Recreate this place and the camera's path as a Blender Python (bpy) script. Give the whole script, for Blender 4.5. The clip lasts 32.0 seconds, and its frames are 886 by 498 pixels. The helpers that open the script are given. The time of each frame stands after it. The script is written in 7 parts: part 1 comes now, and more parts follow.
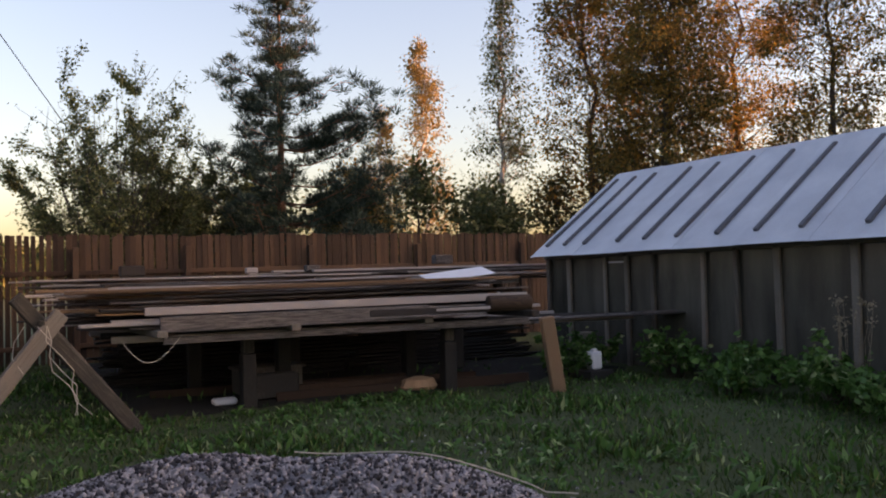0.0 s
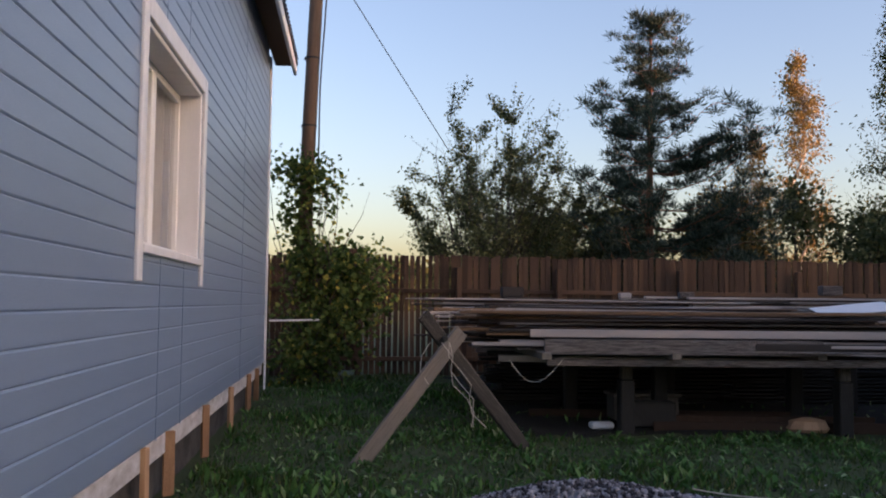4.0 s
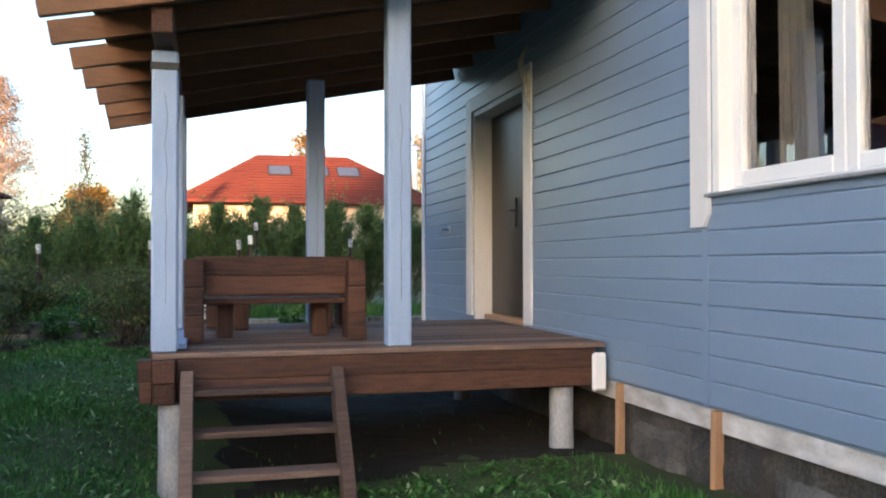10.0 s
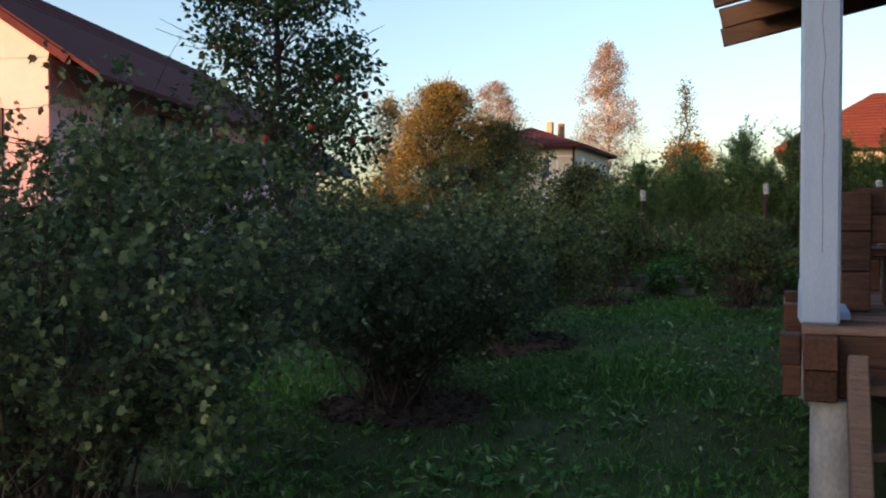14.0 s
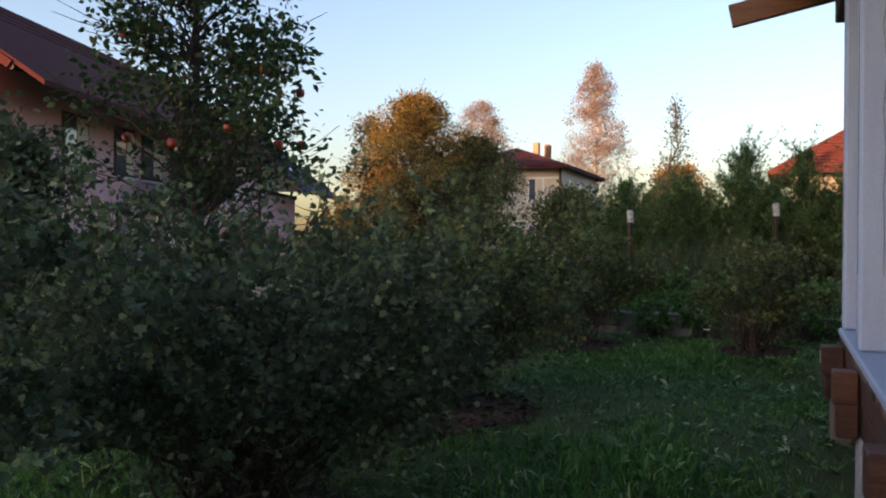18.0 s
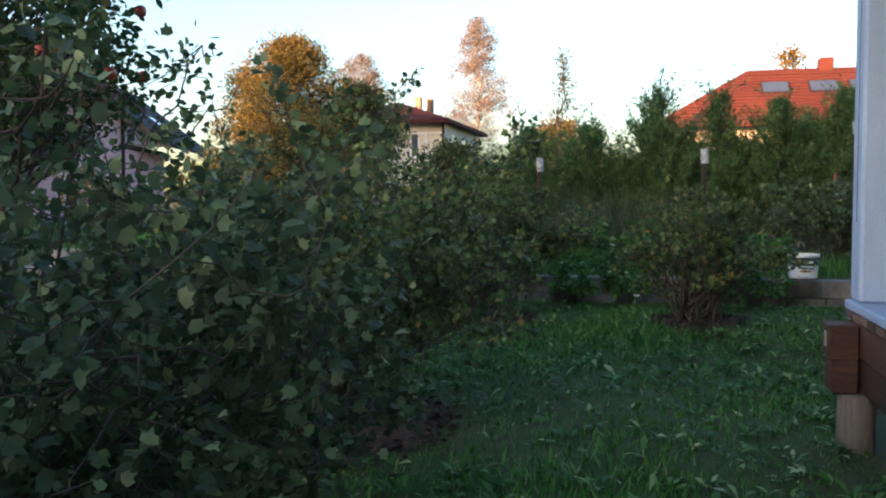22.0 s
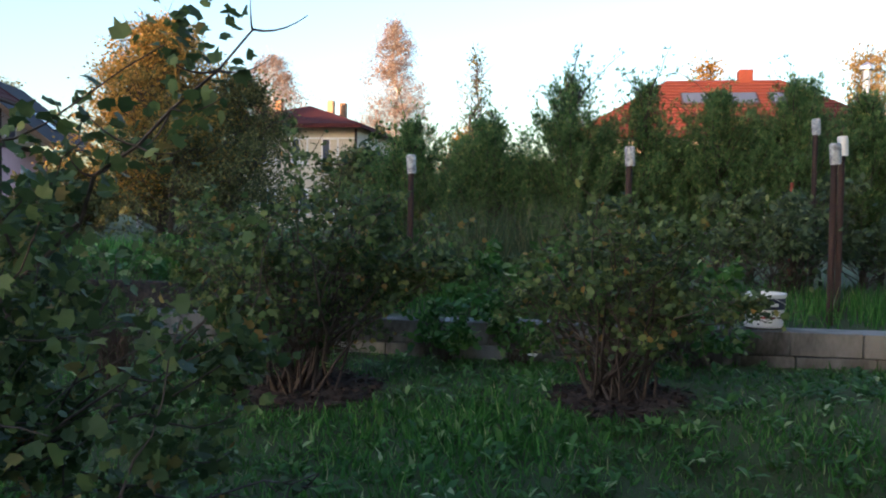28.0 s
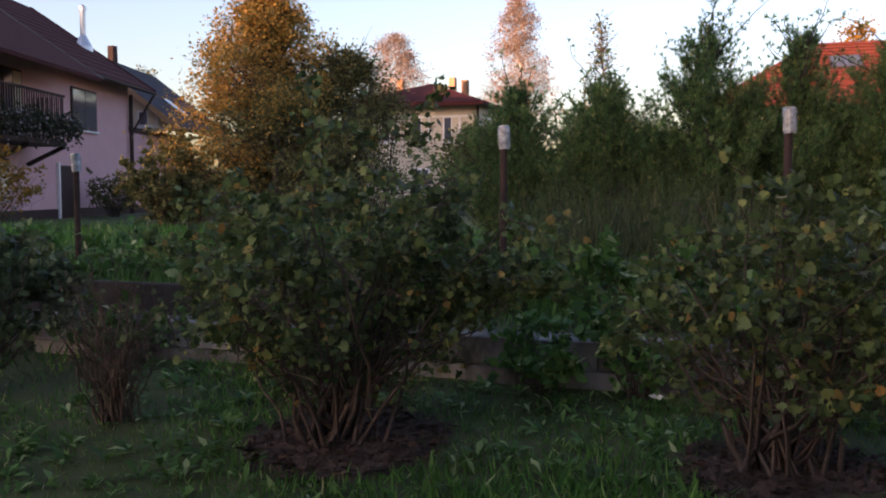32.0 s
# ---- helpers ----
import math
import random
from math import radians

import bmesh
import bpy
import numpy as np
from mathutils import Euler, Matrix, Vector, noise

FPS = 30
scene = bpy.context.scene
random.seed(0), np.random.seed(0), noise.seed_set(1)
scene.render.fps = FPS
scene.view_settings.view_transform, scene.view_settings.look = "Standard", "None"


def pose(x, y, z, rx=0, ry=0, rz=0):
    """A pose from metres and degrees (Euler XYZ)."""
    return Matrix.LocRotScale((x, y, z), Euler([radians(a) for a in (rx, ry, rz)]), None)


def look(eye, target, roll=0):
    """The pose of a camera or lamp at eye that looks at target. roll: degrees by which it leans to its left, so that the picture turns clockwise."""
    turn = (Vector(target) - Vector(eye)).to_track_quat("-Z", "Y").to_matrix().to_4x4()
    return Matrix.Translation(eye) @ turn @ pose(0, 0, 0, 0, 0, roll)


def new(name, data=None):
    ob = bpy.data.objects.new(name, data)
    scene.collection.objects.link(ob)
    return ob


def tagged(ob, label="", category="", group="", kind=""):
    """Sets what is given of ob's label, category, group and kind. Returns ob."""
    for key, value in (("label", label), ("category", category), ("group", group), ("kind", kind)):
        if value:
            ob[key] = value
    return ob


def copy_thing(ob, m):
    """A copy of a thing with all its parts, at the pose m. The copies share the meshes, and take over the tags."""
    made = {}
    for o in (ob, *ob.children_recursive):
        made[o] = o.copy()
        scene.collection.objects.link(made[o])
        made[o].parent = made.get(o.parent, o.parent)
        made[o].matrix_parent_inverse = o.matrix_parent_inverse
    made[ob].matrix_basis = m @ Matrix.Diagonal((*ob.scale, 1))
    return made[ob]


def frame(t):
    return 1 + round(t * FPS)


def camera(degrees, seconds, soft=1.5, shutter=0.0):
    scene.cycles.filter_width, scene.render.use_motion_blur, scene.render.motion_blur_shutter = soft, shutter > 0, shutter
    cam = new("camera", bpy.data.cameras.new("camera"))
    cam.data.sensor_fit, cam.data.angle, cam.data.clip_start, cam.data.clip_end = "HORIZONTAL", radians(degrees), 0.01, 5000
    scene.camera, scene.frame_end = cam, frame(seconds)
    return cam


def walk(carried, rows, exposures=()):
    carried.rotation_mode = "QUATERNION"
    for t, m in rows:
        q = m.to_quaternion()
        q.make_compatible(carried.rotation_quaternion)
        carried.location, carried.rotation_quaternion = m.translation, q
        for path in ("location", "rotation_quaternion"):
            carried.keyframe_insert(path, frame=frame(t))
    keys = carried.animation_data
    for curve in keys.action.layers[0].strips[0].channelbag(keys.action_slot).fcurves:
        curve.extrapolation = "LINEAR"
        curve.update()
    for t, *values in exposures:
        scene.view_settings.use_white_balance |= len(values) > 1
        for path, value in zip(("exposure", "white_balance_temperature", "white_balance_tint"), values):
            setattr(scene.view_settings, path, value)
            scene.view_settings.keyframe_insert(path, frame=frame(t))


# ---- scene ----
cam = camera(53.4, 32.0, soft=2.0)
PATH = [
    (0, (1.464, -2.697, 1.267), (2.425, -0.944, 1.33), -1.8),
    (0.5, (1.414, -2.725, 1.268), (2.124, -0.857, 1.35), -1.3),
    (1, (1.386, -2.717, 1.266), (1.978, -0.808, 1.336), -1.3),
    (1.5, (1.376, -2.698, 1.274), (1.898, -0.771, 1.391), -1.5),
    (2, (1.357, -2.692, 1.329), (1.804, -0.762, 1.602), -1.2),
    (2.5, (1.373, -2.712, 1.324), (1.807, -0.779, 1.602), -0.4),
    (3, (1.339, -2.698, 1.323), (1.723, -0.752, 1.579), 0.4),
    (3.5, (1.272, -2.667, 1.321), (1.571, -0.7, 1.523), 0.7),
    (4, (1.206, -2.636, 1.317), (1.413, -0.651, 1.438), 0.6),
    (4.5, (1.179, -2.618, 1.332), (1.318, -0.623, 1.34), 0.2),
    (5, (1.22, -2.618, 1.325), (1.303, -0.621, 1.258), -0.6),
    (5.5, (1.275, -2.668, 1.33), (1.142, -0.673, 1.292), 0.2),
    (6, (1.317, -2.727, 1.311), (0.86, -0.781, 1.245), 0.3),
    (6.5, (1.316, -2.772, 1.279), (0.577, -0.916, 1.185), -0.1),
    (7, (1.265, -2.815, 1.288), (0.252, -1.091, 1.24), -0.8),
    (7.5, (1.064, -2.846, 1.28), (-0.203, -1.299, 1.295), -1.7),
    (8, (0.903, -2.893, 1.274), (-0.544, -1.513, 1.284), -1.8),
    (8.5, (0.809, -2.864, 1.269), (-0.82, -1.704, 1.269), -1.2),
    (9, (0.655, -2.751, 1.261), (-1.123, -1.837, 1.335), 0.1),
    (9.5, (0.525, -2.674, 1.236), (-1.334, -1.936, 1.264), 0.4),
    (10, (0.352, -2.7, 1.221), (-1.577, -2.175, 1.257), -0.1),
    (10.5, (0.116, -2.724, 1.208), (-1.861, -2.426, 1.218), -1.0),
    (11, (-0.087, -2.719, 1.196), (-2.087, -2.745, 1.205), -0.9),
    (11.5, (-0.335, -2.715, 1.193), (-2.302, -3.08, 1.198), -1.5),
    (12, (-0.483, -2.776, 1.173), (-2.412, -3.301, 1.154), -1.3),
    (12.5, (-0.644, -2.908, 1.186), (-2.536, -3.558, 1.175), -0.8),
    (13, (-0.831, -2.996, 1.124), (-2.686, -3.74, 1.043), 0.5),
    (13.5, (-1.035, -2.996, 1.119), (-2.878, -3.771, 1.053), -0.1),
    (14, (-1.285, -3.003, 1.117), (-3.138, -3.755, 1.059), -0.2),
    (14.5, (-1.57, -3.028, 1.117), (-3.441, -3.734, 1.069), -0.3),
    (15, (-1.858, -3.055, 1.119), (-3.745, -3.716, 1.076), -0.4),
    (15.5, (-2.118, -3.057, 1.131), (-4.011, -3.7, 1.09), -0.0),
    (16, (-2.325, -3.082, 1.148), (-4.176, -3.836, 1.059), 0.8),
    (16.5, (-2.478, -3.192, 1.142), (-4.295, -4.023, 1.055), 0.3),
    (17, (-2.62, -3.276, 1.142), (-4.433, -4.114, 1.026), -1.4),
    (17.5, (-2.769, -3.278, 1.136), (-4.588, -4.109, 1.108), -1.4),
    (18, (-2.921, -3.259, 1.134), (-4.783, -3.987, 1.126), 0.4),
    (18.5, (-3.066, -3.273, 1.118), (-4.979, -3.858, 1.126), 1.5),
    (19, (-3.21, -3.331, 1.117), (-5.099, -3.987, 1.104), 2.0),
    (19.5, (-3.378, -3.424, 1.088), (-5.174, -4.297, 0.967), 1.5),
    (20, (-3.485, -3.52, 1.113), (-5.278, -4.398, 1.002), 0.3),
    (20.5, (-3.618, -3.663, 1.126), (-5.43, -4.502, 1.015), 0.2),
    (21, (-3.773, -3.733, 1.131), (-5.645, -4.425, 0.999), 0.1),
    (21.5, (-3.967, -3.742, 1.124), (-5.868, -4.363, 1.086), -0.1),
    (22, (-4.133, -3.73, 1.104), (-6.074, -4.201, 1.001), -0.1),
    (22.5, (-4.328, -3.76, 1.11), (-6.3, -4.094, 1.135), -0.0),
    (23, (-4.535, -3.757, 1.088), (-6.497, -4.136, 1.0), -0.2),
    (23.5, (-4.743, -3.739, 1.094), (-6.703, -4.13, 1.018), -0.2),
    (24, (-4.862, -3.759, 1.09), (-6.827, -4.114, 0.976), 1.3),
    (24.5, (-5.044, -3.815, 1.092), (-7.008, -4.194, 1.047), 1.2),
    (25, (-5.236, -3.821, 1.108), (-7.199, -4.2, 1.046), 1.2),
    (25.5, (-5.41, -3.817, 1.12), (-7.37, -4.205, 1.03), 0.6),
    (26, (-5.571, -3.809, 1.127), (-7.528, -4.203, 1.006), -0.1),
    (26.5, (-5.717, -3.812, 1.102), (-7.675, -4.196, 0.968), -0.3),
    (27, (-5.857, -3.794, 1.113), (-7.82, -4.152, 0.978), -0.6),
    (27.5, (-6.025, -3.739, 1.109), (-7.998, -4.052, 1.019), -0.7),
    (28, (-6.194, -3.671, 1.126), (-8.171, -3.968, 1.045), 0.8),
    (28.5, (-6.334, -3.671, 1.109), (-8.306, -3.964, 0.95), 1.7),
    (29, (-6.53, -3.712, 1.122), (-8.491, -4.095, 1.041), 3.2),
    (29.5, (-6.627, -3.7, 1.138), (-8.594, -4.052, 1.075), 2.8),
    (30, (-6.796, -3.643, 1.157), (-8.757, -4.039, 1.148), 0.5),
    (30.5, (-6.938, -3.622, 1.173), (-8.869, -4.141, 1.131), 0.4),
    (31, (-7.083, -3.655, 1.164), (-8.99, -4.256, 1.118), 1.1),
    (31.5, (-7.214, -3.703, 1.178), (-9.114, -4.325, 1.144), 0.7),
    (32, (-7.288, -3.7, 1.166), (-9.198, -4.277, 1.033), 0.0),
]
EXPOSURE = [
    (0, 2.25, 7550, 36), (1, 1.95, 6850, 38), (2, 2.05, 6250, 31), (2.5, 2.0, 6250, 31), (4.5, 1.9, 6450, 32), (5, 1.95, 6450, 32), (6, 2.05, 6150, 29), (7, 2.6, 5850, 24),
    (8, 2.7, 5950, 22), (9, 2.9, 5900, 17), (10, 2.85, 5850, 17), (11, 2.5, 5900, 20), (12, 2.1, 5850, 19), (13, 2.0, 6150, 19), (16, 2.25, 6150, 18), (17, 2.75, 6150, 18),
    (18, 2.0, 6300, 28), (19, 1.75, 6250, 33), (20, 3.3, 5900, 18), (21, 3.4, 5650, 16), (22, 2.6, 5850, 16), (23, 1.8, 6050, 20), (24, 2.2, 6350, 22), (24.5, 2.3, 6350, 22),
    (26.5, 2.85, 5450, 15), (27, 2.85, 5450, 15), (28, 2.5, 5750, 16), (29, 3.25, 5650, 15), (30, 2.2, 5850, 28), (31, 2.0, 6350, 40), (32, 2.15, 6450, 38),
]
walk(cam, [(t, look(eye, target, roll)) for t, eye, target, roll in PATH], EXPOSURE)

# ---- world, sun ----
SUN_YAW, SUN_HIGH = 238.0, 6.0   # degrees, counted to the left from +y
a, e = radians(SUN_YAW), radians(SUN_HIGH)
TO_SUN = Vector((-math.sin(a) * math.cos(e), math.cos(a) * math.cos(e), math.sin(e)))
world = bpy.data.worlds.new("evening_sky")
scene.world = world
world.use_nodes = True
wn = world.node_tree
sky = wn.nodes.new("ShaderNodeTexSky")
sky.sky_type = "NISHITA"
sky.sun_disc = False
sky.sun_elevation = radians(6)
sky.sun_rotation = math.atan2(TO_SUN.x, TO_SUN.y)
sky.air_density, sky.dust_density, sky.ozone_density = 1.0, 2.2, 1.5
wn.links.new(sky.outputs[0], wn.nodes["Background"].inputs[0])
wn.nodes["Background"].inputs[1].default_value = 0.12
sun = new("sun", bpy.data.lights.new("sun", "SUN"))
sun.data.energy, sun.data.angle, sun.data.color = 3.6, radians(0.6), (1.0, 0.53, 0.23)
sun.matrix_world = look(TO_SUN * 60, (0, 0, 0))

# ---- materials ----
def nodes_of(name):
    m = bpy.data.materials.new(name)
    m.use_nodes = True
    nt = m.node_tree
    return m, nt, nt.nodes["Principled BSDF"]


def surface(name, dark, light, rough=0.7, scale=8.0, stretch=(1, 1, 1), bump=0.15, metal=0.0, fine=60.0, blotch=0.35, spec=0.4, each=0.0, island=0.0, far=0.02):
    """A surface whose colour runs from dark to light by two scales of noise, with fine relief. each: how far whole objects differ; island: how far joined pieces differ."""
    m, nt, p = nodes_of(name)
    N, L = nt.nodes.new, nt.links.new
    co = N("ShaderNodeTexCoord")
    mp = N("ShaderNodeMapping")
    mp.inputs["Scale"].default_value = stretch
    L(co.outputs["Object"], mp.inputs["Vector"])
    big = N("ShaderNodeTexNoise")
    big.inputs["Scale"].default_value, big.inputs["Detail"].default_value = scale, 6
    small = N("ShaderNodeTexNoise")
    small.inputs["Scale"].default_value, small.inputs["Detail"].default_value = fine, 4
    info = N("ShaderNodeObjectInfo")
    shift = N("ShaderNodeVectorMath")
    shift.operation = "MULTIPLY_ADD"
    L(info.outputs["Random"], shift.inputs[0])
    shift.inputs[1].default_value = (17, 11, 23)
    L(mp.outputs[0], shift.inputs[2])
    L(shift.outputs[0], big.inputs["Vector"])
    L(shift.outputs[0], small.inputs["Vector"])
    mix = N("ShaderNodeMath")
    mix.operation = "MULTIPLY_ADD"
    L(small.outputs["Fac"], mix.inputs[0])
    mix.inputs[1].default_value = 1 - blotch
    scaled = N("ShaderNodeMath")
    scaled.operation = "MULTIPLY"
    L(big.outputs["Fac"], scaled.inputs[0])
    scaled.inputs[1].default_value = blotch
    L(scaled.outputs[0], mix.inputs[2])
    total = mix.outputs[0]
    for amount, node, out in ((each, info, "Random"), (island, None, "")):
        if not amount:
            continue
        if node is None:
            node, out = N("ShaderNodeNewGeometry"), "Random Per Island"
        off = N("ShaderNodeMath")
        off.operation = "MULTIPLY_ADD"
        L(node.outputs[out], off.inputs[0])
        off.inputs[1].default_value = amount
        off.inputs[2].default_value = -amount / 2
        add = N("ShaderNodeMath")
        add.operation = "ADD"
        L(total, add.inputs[0])
        L(off.outputs[0], add.inputs[1])
        total = add.outputs[0]
    ramp = N("ShaderNodeValToRGB")
    ramp.color_ramp.elements[0].position, ramp.color_ramp.elements[1].position = 0.3, 0.7
    ramp.color_ramp.elements[0].color, ramp.color_ramp.elements[1].color = (*dark, 1), (*light, 1)
    L(total, ramp.inputs[0])
    L(ramp.outputs[0], p.inputs["Base Color"])
    p.inputs["Roughness"].default_value, p.inputs["Metallic"].default_value = rough, metal
    p.inputs["Specular IOR Level"].default_value = spec
    if bump:
        b = N("ShaderNodeBump")
        b.inputs["Strength"].default_value, b.inputs["Distance"].default_value = bump, far
        L(mix.outputs[0], b.inputs["Height"])
        L(b.outputs[0], p.inputs["Normal"])
    return m


def leafy(name, colours, rough=0.65, through_light=0.35, spec=0.18):
    """Leaves that differ one by one between the given colours and let some light through."""
    m, nt, p = nodes_of(name)
    N, L = nt.nodes.new, nt.links.new
    geo = N("ShaderNodeNewGeometry")
    ramp = N("ShaderNodeValToRGB")
    ramp.color_ramp.interpolation = "LINEAR"
    els = ramp.color_ramp.elements
    while len(els) < len(colours):
        els.new(0.5)
    for k, (pos, c) in enumerate(colours):
        els[k].position, els[k].color = pos, (*c, 1)
    L(geo.outputs["Random Per Island"], ramp.inputs[0])
    L(ramp.outputs[0], p.inputs["Base Color"])
    p.inputs["Roughness"].default_value = rough
    p.inputs["Specular IOR Level"].default_value = spec
    tr = N("ShaderNodeBsdfTranslucent")
    L(ramp.outputs[0], tr.inputs["Color"])
    mx = N("ShaderNodeMixShader")
    mx.inputs[0].default_value = through_light
    L(p.outputs[0], mx.inputs[1])
    L(tr.outputs[0], mx.inputs[2])
    L(mx.outputs[0], nt.nodes["Material Output"].inputs["Surface"])
    return m


def plain_glass(name, tint=(1, 1, 1), rough=0.0):
    m, nt, p = nodes_of(name)
    p.inputs["Base Color"].default_value = (*tint, 1)
    p.inputs["Transmission Weight"].default_value, p.inputs["Roughness"].default_value, p.inputs["IOR"].default_value = 1, rough, 1.5
    return m


BLUE = surface("blue_painted_boards", (0.195, 0.274, 0.395), (0.228, 0.316, 0.448), 0.33, 3, (0.5, 0.5, 4), 0.06, fine=90, each=0.25, spec=0.5)
BLUE_GREY = surface("pale_blue_painted_post", (0.25, 0.345, 0.51), (0.35, 0.455, 0.64), 0.6, 4, (6, 6, 0.8), 0.2, each=0.1)
WHITE = surface("white_painted_wood", (0.69, 0.69, 0.71), (0.80, 0.80, 0.82), 0.45, 3, (3, 3, 1), 0.03, fine=25, blotch=0.7)
PVC = surface("white_window_frame", (0.78, 0.78, 0.78), (0.83, 0.83, 0.83), 0.3, 4, bump=0.0)
GREY_DOOR = surface("dark_brown_metal_door", (0.024, 0.021, 0.020), (0.042, 0.037, 0.035), 0.32, 3, bump=0.05, metal=0.3)
DARK_CONCRETE = surface("damp_dark_foundation", (0.036, 0.034, 0.032), (0.165, 0.158, 0.148), 0.9, 4, bump=0.9, blotch=0.6, each=0.5, far=0.03)
PIPE = surface("grey_cement_pipe", (0.16, 0.175, 0.195), (0.42, 0.44, 0.47), 0.8, 5, (1, 1, 0.6), 0.3, blotch=0.6)
DECK_Y = surface("worn_brown_deck_boards", (0.060, 0.038, 0.029), (0.21, 0.145, 0.115), 0.7, 5, (12, 1, 12), 0.35, each=0.6, blotch=0.45)
BEAM_Y = surface("brown_stained_beam", (0.020, 0.0085, 0.0055), (0.135, 0.060, 0.036), 0.65, 5, (12, 1, 12), 0.45, each=0.22, blotch=0.5)
BEAM_X = surface("brown_stained_beam_across", (0.020, 0.0085, 0.0055), (0.135, 0.060, 0.036), 0.65, 5, (1, 12, 12), 0.45, each=0.22, blotch=0.5)
BEAM_Z = surface("brown_stained_post", (0.020, 0.0085, 0.0055), (0.135, 0.060, 0.036), 0.65, 5, (12, 12, 1), 0.45, each=0.22, blotch=0.5)
RAFTER = surface("orange_brown_rafter", (0.10, 0.045, 0.022), (0.23, 0.115, 0.055), 0.7, 5, (9, 1, 9), 0.25, each=0.3)
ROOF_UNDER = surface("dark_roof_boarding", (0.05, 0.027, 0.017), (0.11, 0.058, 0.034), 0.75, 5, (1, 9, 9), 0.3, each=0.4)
STUD = surface("raw_pine_batten", (0.24, 0.13, 0.07), (0.46, 0.285, 0.165), 0.75, 5, (9, 9, 1), 0.3, each=0.6)
STAINED = surface("stained_white_board", (0.38, 0.36, 0.34), (0.74, 0.73, 0.74), 0.7, 3, (2, 2, 5), 0.3, blotch=0.75, fine=30)
# Earth darkened well below soil colour to stand in for shade.
SHADE_EARTH = surface("trodden_earth_with_shade", (0.006, 0.0055, 0.0045), (0.019, 0.016, 0.012), 0.95, 5, bump=0.9, blotch=0.5, far=0.03)
OLD_X = surface("grey_weathered_planks", (0.038, 0.033, 0.031), (0.40, 0.36, 0.34), 0.85, 5, (1, 14, 14), 0.5, each=1.0, blotch=0.45)
OLD_TAN = surface("yellowed_planks", (0.035, 0.022, 0.015), (0.27, 0.165, 0.095), 0.85, 5, (1, 14, 14), 0.4, each=0.7)
OLD_Z = surface("grey_weathered_post", (0.048, 0.043, 0.036), (0.22, 0.195, 0.165), 0.9, 5, (14, 14, 1), 0.6, each=0.5, blotch=0.5)
BLACK_Z = surface("tarred_post_and_shade_plank", (0.01, 0.01, 0.01), (0.035, 0.033, 0.03), 0.8, 5, (9, 9, 1), 0.3)
FENCE_Z = surface("brown_fence_boards", (0.042, 0.024, 0.015), (0.105, 0.060, 0.037), 0.85, 4, (10, 10, 0.8), 0.4, each=0.6)
POLE_Z = surface("brown_utility_pole", (0.085, 0.055, 0.038), (0.20, 0.135, 0.095), 0.9, 5, (14, 14, 0.7), 0.5)
BARK = surface("dark_bark", (0.03, 0.024, 0.02), (0.085, 0.07, 0.058), 0.9, 9, (6, 6, 1.5), 0.6)
BIRCH_BARK = surface("birch_bark", (0.08, 0.075, 0.07), (0.62, 0.6, 0.56), 0.8, 5, (2, 2, 6), 0.3, blotch=0.8)
PINE_BARK = surface("reddish_pine_bark", (0.10, 0.045, 0.025), (0.26, 0.13, 0.075), 0.9, 7, (4, 4, 1.2), 0.6)
TWIG = surface("brown_twigs", (0.034, 0.026, 0.021), (0.12, 0.093, 0.075), 0.85, 9, bump=0.2)
PALE_TWIG = surface("dry_pale_stalks", (0.13, 0.11, 0.08), (0.28, 0.235, 0.17), 0.85, 9, bump=0.2)
SOIL = surface("brown_mulch", (0.024, 0.017, 0.014), (0.078, 0.052, 0.041), 0.95, 9, bump=0.8, blotch=0.4, far=0.04, island=0.6)
GROUND = surface("trodden_soil_under_grass", (0.026, 0.042, 0.013), (0.065, 0.088, 0.028), 0.95, 2, bump=0.6, blotch=0.5, far=0.03)
GRAVEL = surface("crushed_grey_stone", (0.038, 0.036, 0.042), (0.33, 0.32, 0.345), 0.8, 20, bump=0.3, island=1.5)
RED_TILES = surface("red_roof_tiles", (0.065, 0.014, 0.010), (0.13, 0.029, 0.017), 0.85, 5, bump=0.3, each=0.2, island=0.4)
WINE_ROOF = surface("wine_red_roof_sheet", (0.045, 0.013, 0.014), (0.08, 0.023, 0.023), 0.85, 3, bump=0.1, spec=0.12)
DARK_ROOF = surface("dark_grey_roof_sheet", (0.02, 0.020, 0.027), (0.045, 0.044, 0.056), 0.8, 3, bump=0.1, spec=0.15)
PINK = surface("pink_render", (0.54, 0.32, 0.34), (0.63, 0.40, 0.42), 0.9, 2, bump=0.1)
BEIGE = surface("beige_render", (0.54, 0.47, 0.37), (0.62, 0.55, 0.45), 0.9, 2, bump=0.1)
BROWN = surface("dark_brown_paint", (0.022, 0.012, 0.011), (0.048, 0.025, 0.022), 0.75, 5, bump=0.1)
METAL = surface("galvanised_sheet", (0.42, 0.43, 0.45), (0.66, 0.67, 0.69), 0.35, 3, bump=0.04, metal=0.85)
GH_ROOF = surface("milky_greenhouse_roof_sheet", (0.38, 0.41, 0.47), (0.58, 0.61, 0.66), 0.35, 2, (1, 1, 1), 0.05, blotch=0.7)
BLACK = surface("black_plastic", (0.012, 0.012, 0.013), (0.03, 0.03, 0.032), 0.5, 5, bump=0.0)
NAVY = surface("navy_print", (0.012, 0.018, 0.05), (0.02, 0.028, 0.07), 0.4, 5, bump=0.0)
RED = surface("red_print", (0.35, 0.02, 0.02), (0.45, 0.03, 0.03), 0.5, 5, bump=0.0)
APPLE = surface("red_apple_skin", (0.20, 0.018, 0.015), (0.34, 0.045, 0.025), 0.35, 12, bump=0.0, island=0.6)
